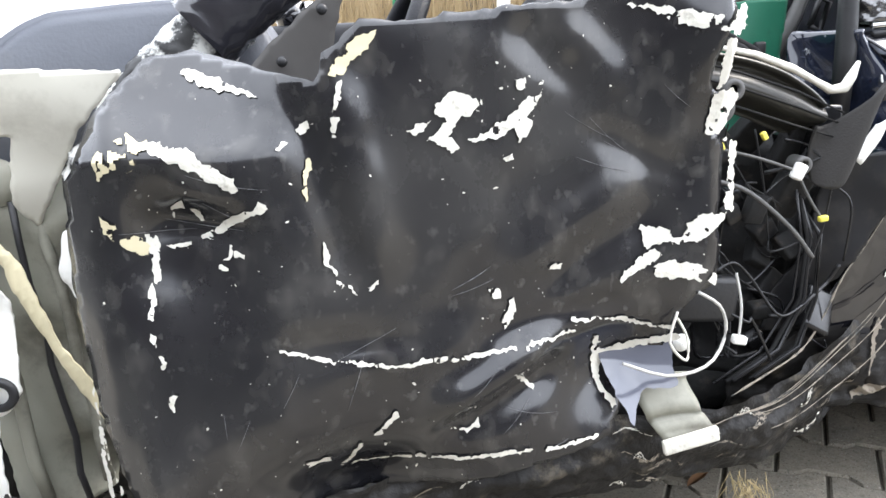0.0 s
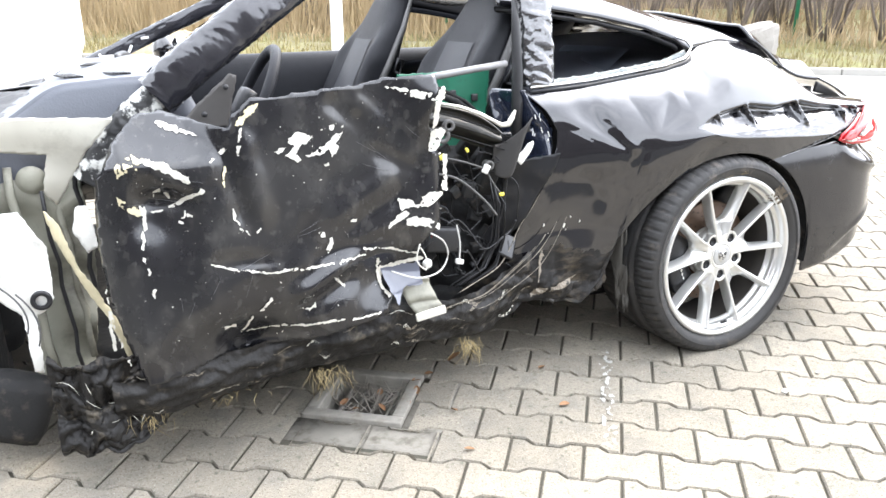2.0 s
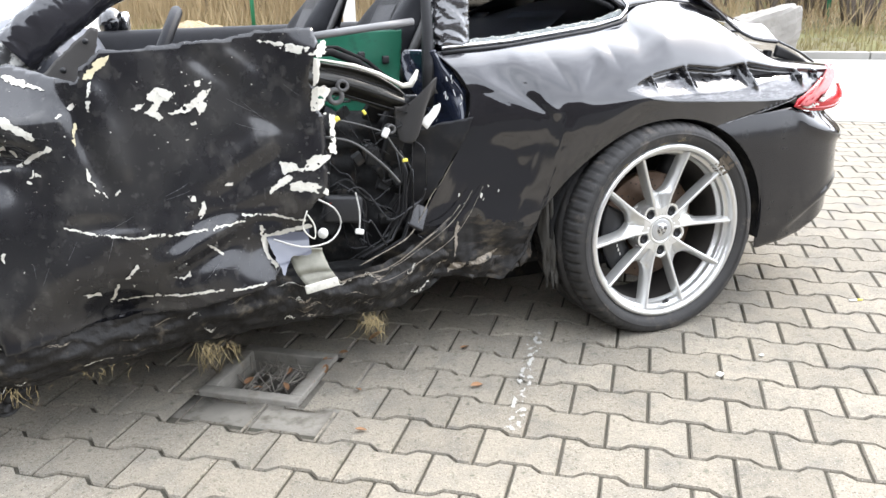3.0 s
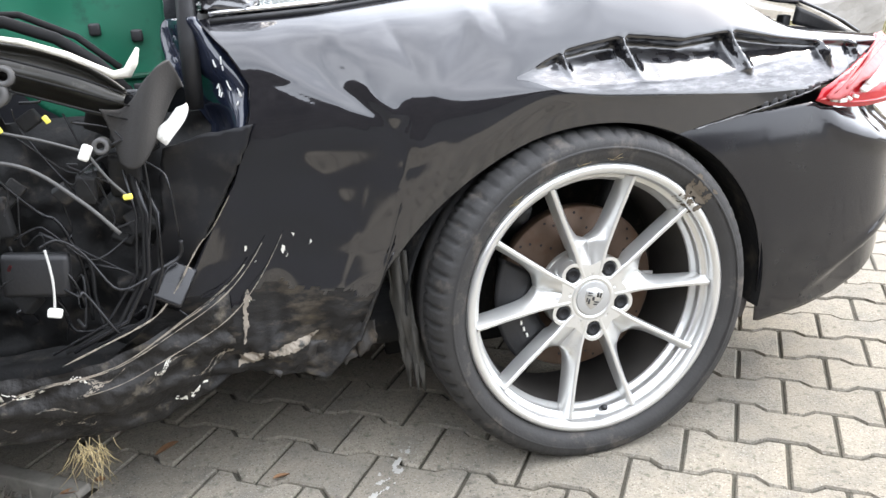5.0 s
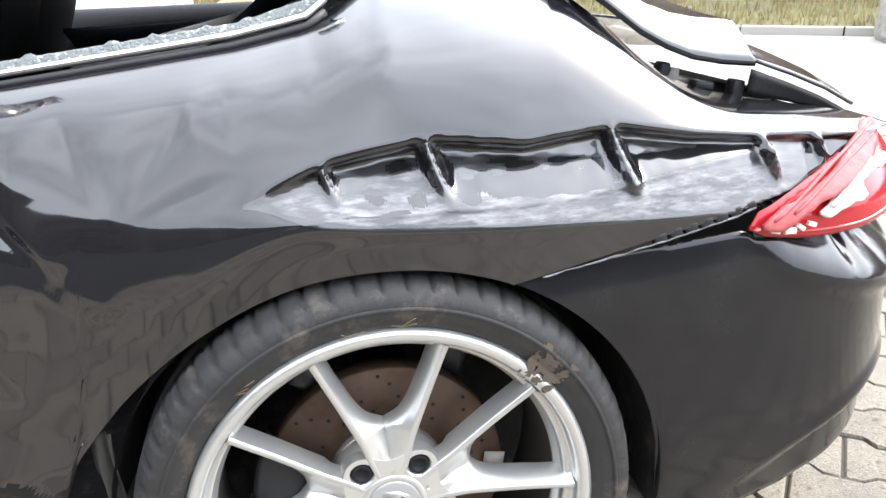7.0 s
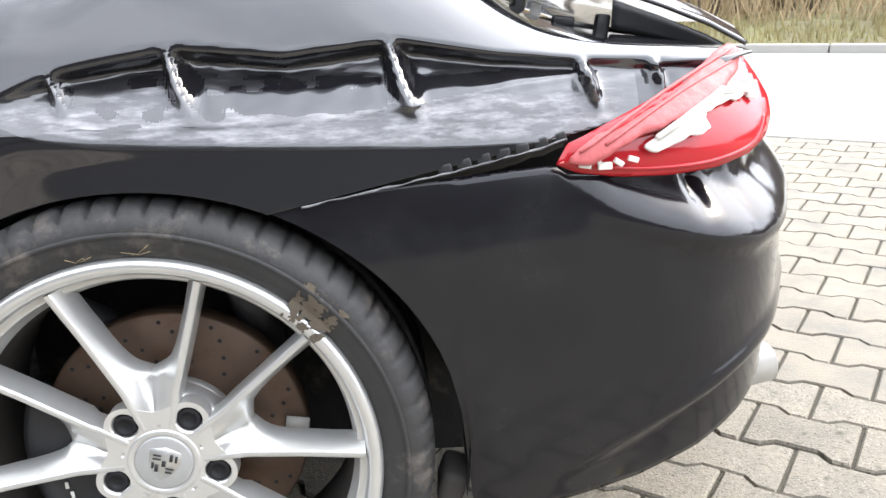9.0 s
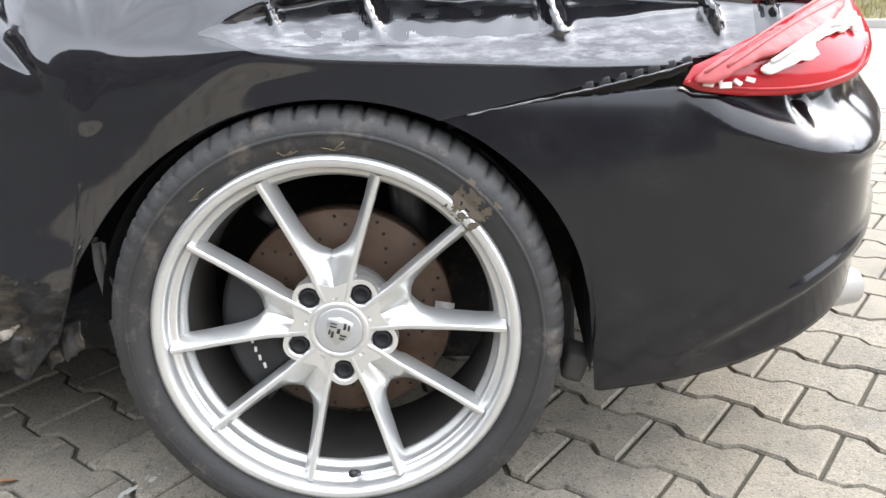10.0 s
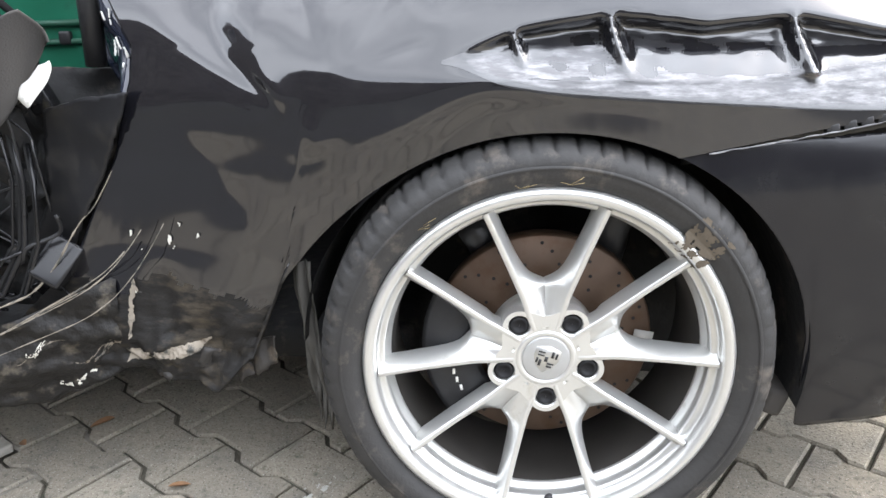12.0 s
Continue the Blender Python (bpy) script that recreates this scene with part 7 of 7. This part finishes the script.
tagged(st, "large grey stone block on the verge", "stone")


def mound_pt(u, v):
    a, r = 2 * math.pi * u, v
    h = 0.50 * (1 - r * r) ** 1.2
    x, y = 1.0 * r * math.cos(a), 0.8 * r * math.sin(a)
    return x, y, h + 0.06 * nz(x, y, 1, 6) * (1 - r) + 0.02 * nz(x, y, 2, 22) - 0.03


mo = part("earth_mound", sheet(mound_pt, 50, 24), mat("gravelly_earth", (0.33, 0.26, 0.16), 0.95, vary=0.4, scale=25, bump=0.02, bscale=30), None, "", False)
mo.matrix_world = pose(-1.25, 9.6, 0.05)
tagged(mo, "heap of brown gravelly earth", "mound")


def post(name, x, y, r, h, material, label, cat):
    root = thing(name, label, cat)
    bm = bmesh.new()
    tube(bm, [(0, 0, 0), (0, 0, h * 0.5), (0, 0, h)], r, 14)
    part("shaft", bm, material, root)
    bm = bmesh.new()
    tube(bm, [(0, 0, h), (0, 0, h + 0.02), (0, 0, h + 0.03)], [r * 1.15, r * 1.15, r * 0.5], 14)
    part("cap", bm, material, root)
    root.matrix_basis = pose(x, y, 0.05)
    return root


post("lamp_mast", 0.78, 8.9, 0.085, 6.5, WALLW, "white painted steel mast on the verge", "mast")
post("fence_post", 9.0, 9.3, 0.035, 1.6, POSTG, "green painted fence post", "fence")
post("fence_post", -0.2, 12.5, 0.035, 1.7, POSTG, "green fence post among reeds", "fence")
post("fence_post", 3.6, 12.2, 0.035, 1.7, POSTG, "green fence post before the bushes", "fence")
wallb = thing("white_building", "plain white rendered building beyond the car", "building")
bm = bmesh.new()
box(bm, -9.4, 11.0, 2.6, 13.6, 4.0, 5.2, 0.02)
part("wall", bm, WALLW, wallb)
bm = bmesh.new()
box(bm, -9.4, 11.0, 5.26, 13.9, 4.3, 0.12, 0.02)
part("roof_edge", bm, BLACK, wallb)


# ---- paving: last in the file ----
pavement = thing("pavement", "grey interlocking concrete paving with worn joints", "paving", kind="structure")


def bone():
    """A wavy-sided paving block, bevelled at its upper edge."""
    half = [(0.0965, 0.0775), (0.0658, 0.0775), (0.0398, 0.0550), (-0.0398, 0.0550), (-0.0658, 0.0775), (-0.0965, 0.0775)]
    ring = half + [(-x, -y) for x, y in half]
    return ring


def paver_mesh(name):
    bm = bmesh.new()
    ring = bone()
    lo = [bm.verts.new((x, y, -0.03)) for x, y in ring]
    mid = [bm.verts.new((x, y, -0.005)) for x, y in ring]
    hi = [bm.verts.new((x * 0.962, y * 0.950, 0.0)) for x, y in ring]
    n = len(ring)
    for a, b in ((lo, mid), (mid, hi)):
        for k in range(n):
            bm.faces.new((a[k], a[(k + 1) % n], b[(k + 1) % n], b[k]))
    bm.faces.new(hi)
    return link(name, bm, PAVER, False)


PAVE = paver_mesh("paver")


def drain_local(x, y):
    a, b = x + 1.204, y - 0.135
    c, s = math.cos(PANG), math.sin(PANG)
    return a * c + b * s, -a * s + b * c


def cut_paver(u, v):
    """A block cut back along the drain frame, or None where nothing is left."""
    x, y = lattice(u, v)
    px, py = drain_local(x, y)
    bm = bmesh.new()
    n = len(bone())
    rings = [[bm.verts.new((px + a * s, py + b * s, z)) for a, b in bone()] for s, z in ((1.0, -0.03), (1.0, -0.004), (0.965, 0.0))]
    for r0, r1 in zip(rings, rings[1:]):
        for k in range(n):
            bm.faces.new((r0[k], r0[(k + 1) % n], r1[(k + 1) % n], r1[k]))
    bm.faces.new(rings[2])
    # keep the largest side that clears the frame
    room = [(-(px - 0.098), (-0.156, 0, 0), (1, 0, 0)), (px + 0.098, (0.156, 0, 0), (-1, 0, 0)), (-(py - 0.078), (0, -0.156, 0), (0, 1, 0)), (py + 0.078, (0, 0.156, 0), (0, -1, 0))]
    far, co, no = max(room)
    if far < 0.156 + 0.025:
        bm.free()
        return None
    bmesh.ops.bisect_plane(bm, geom=bm.verts[:] + bm.edges[:] + bm.faces[:], plane_co=co, plane_no=no, clear_outer=True)
    return link("cut_paver", bm, PAVER, False)


cells = []
for v in range(-7, 35):
    for k in range(-40, 54):
        u = k + (0.0 if v % 2 else 0.5)
        x, y = lattice(u, v)
        px, py = drain_local(x, y)
        if abs(px) < 0.245 and abs(py) < 0.225:
            me = cut_paver(u, v)
            if me:
                o = new("paver", me)
                o.parent = pavement
                o.matrix_basis = pose(-1.204, 0.135, 0, 0, 0, math.degrees(PANG))
            continue
        if -7.0 < x < 9.0:
            cells.append((math.hypot((x + 0.3) * 0.7, y + 0.25), x, y))
cells.sort()
rng = random.Random(4)
far_v, far_f = [], []
ring = bone()
for n, (d, x, y) in enumerate(cells):
    m = Matrix.Translation((x, y, ground_z(x, y) + rng.uniform(-0.0022, 0.0012))) @ Matrix.Rotation(PANG + rng.uniform(-0.008, 0.008), 4, "Z") @ Matrix.Rotation(rng.uniform(-0.006, 0.006), 4, "X")
    if n < 300:
        o = new("paver", PAVE)
        o.parent = pavement
        o.matrix_basis = m
    else:
        b0 = len(far_v)
        for s, z in ((1.0, -0.02), (1.0, -0.004), (0.962, 0.0)):
            far_v += [m @ Vector((px * s, py * s, z)) for px, py in ring]
        q = len(ring)
        for lay in (0, 1):
            far_f += [(b0 + lay * q + k, b0 + lay * q + (k + 1) % q, b0 + (lay + 1) * q + (k + 1) % q, b0 + (lay + 1) * q + k) for k in range(q)]
        far_f.append(tuple(b0 + 2 * q + k for k in range(q)))
me = bpy.data.meshes.new("outer_pavers")
me.from_pydata(far_v, [], far_f)
me.materials.append(mat("concrete_paver_outer", (0.224, 0.200, 0.158), 0.9, vary=0.22, scale=5, bump=0.002, bscale=170, second=(0.155, 0.146, 0.128), mask=(0.45, 0.72), mscale=7))
outer = new("outer_pavers", me)
outer.parent = pavement
tagged(outer, kind="stuff")
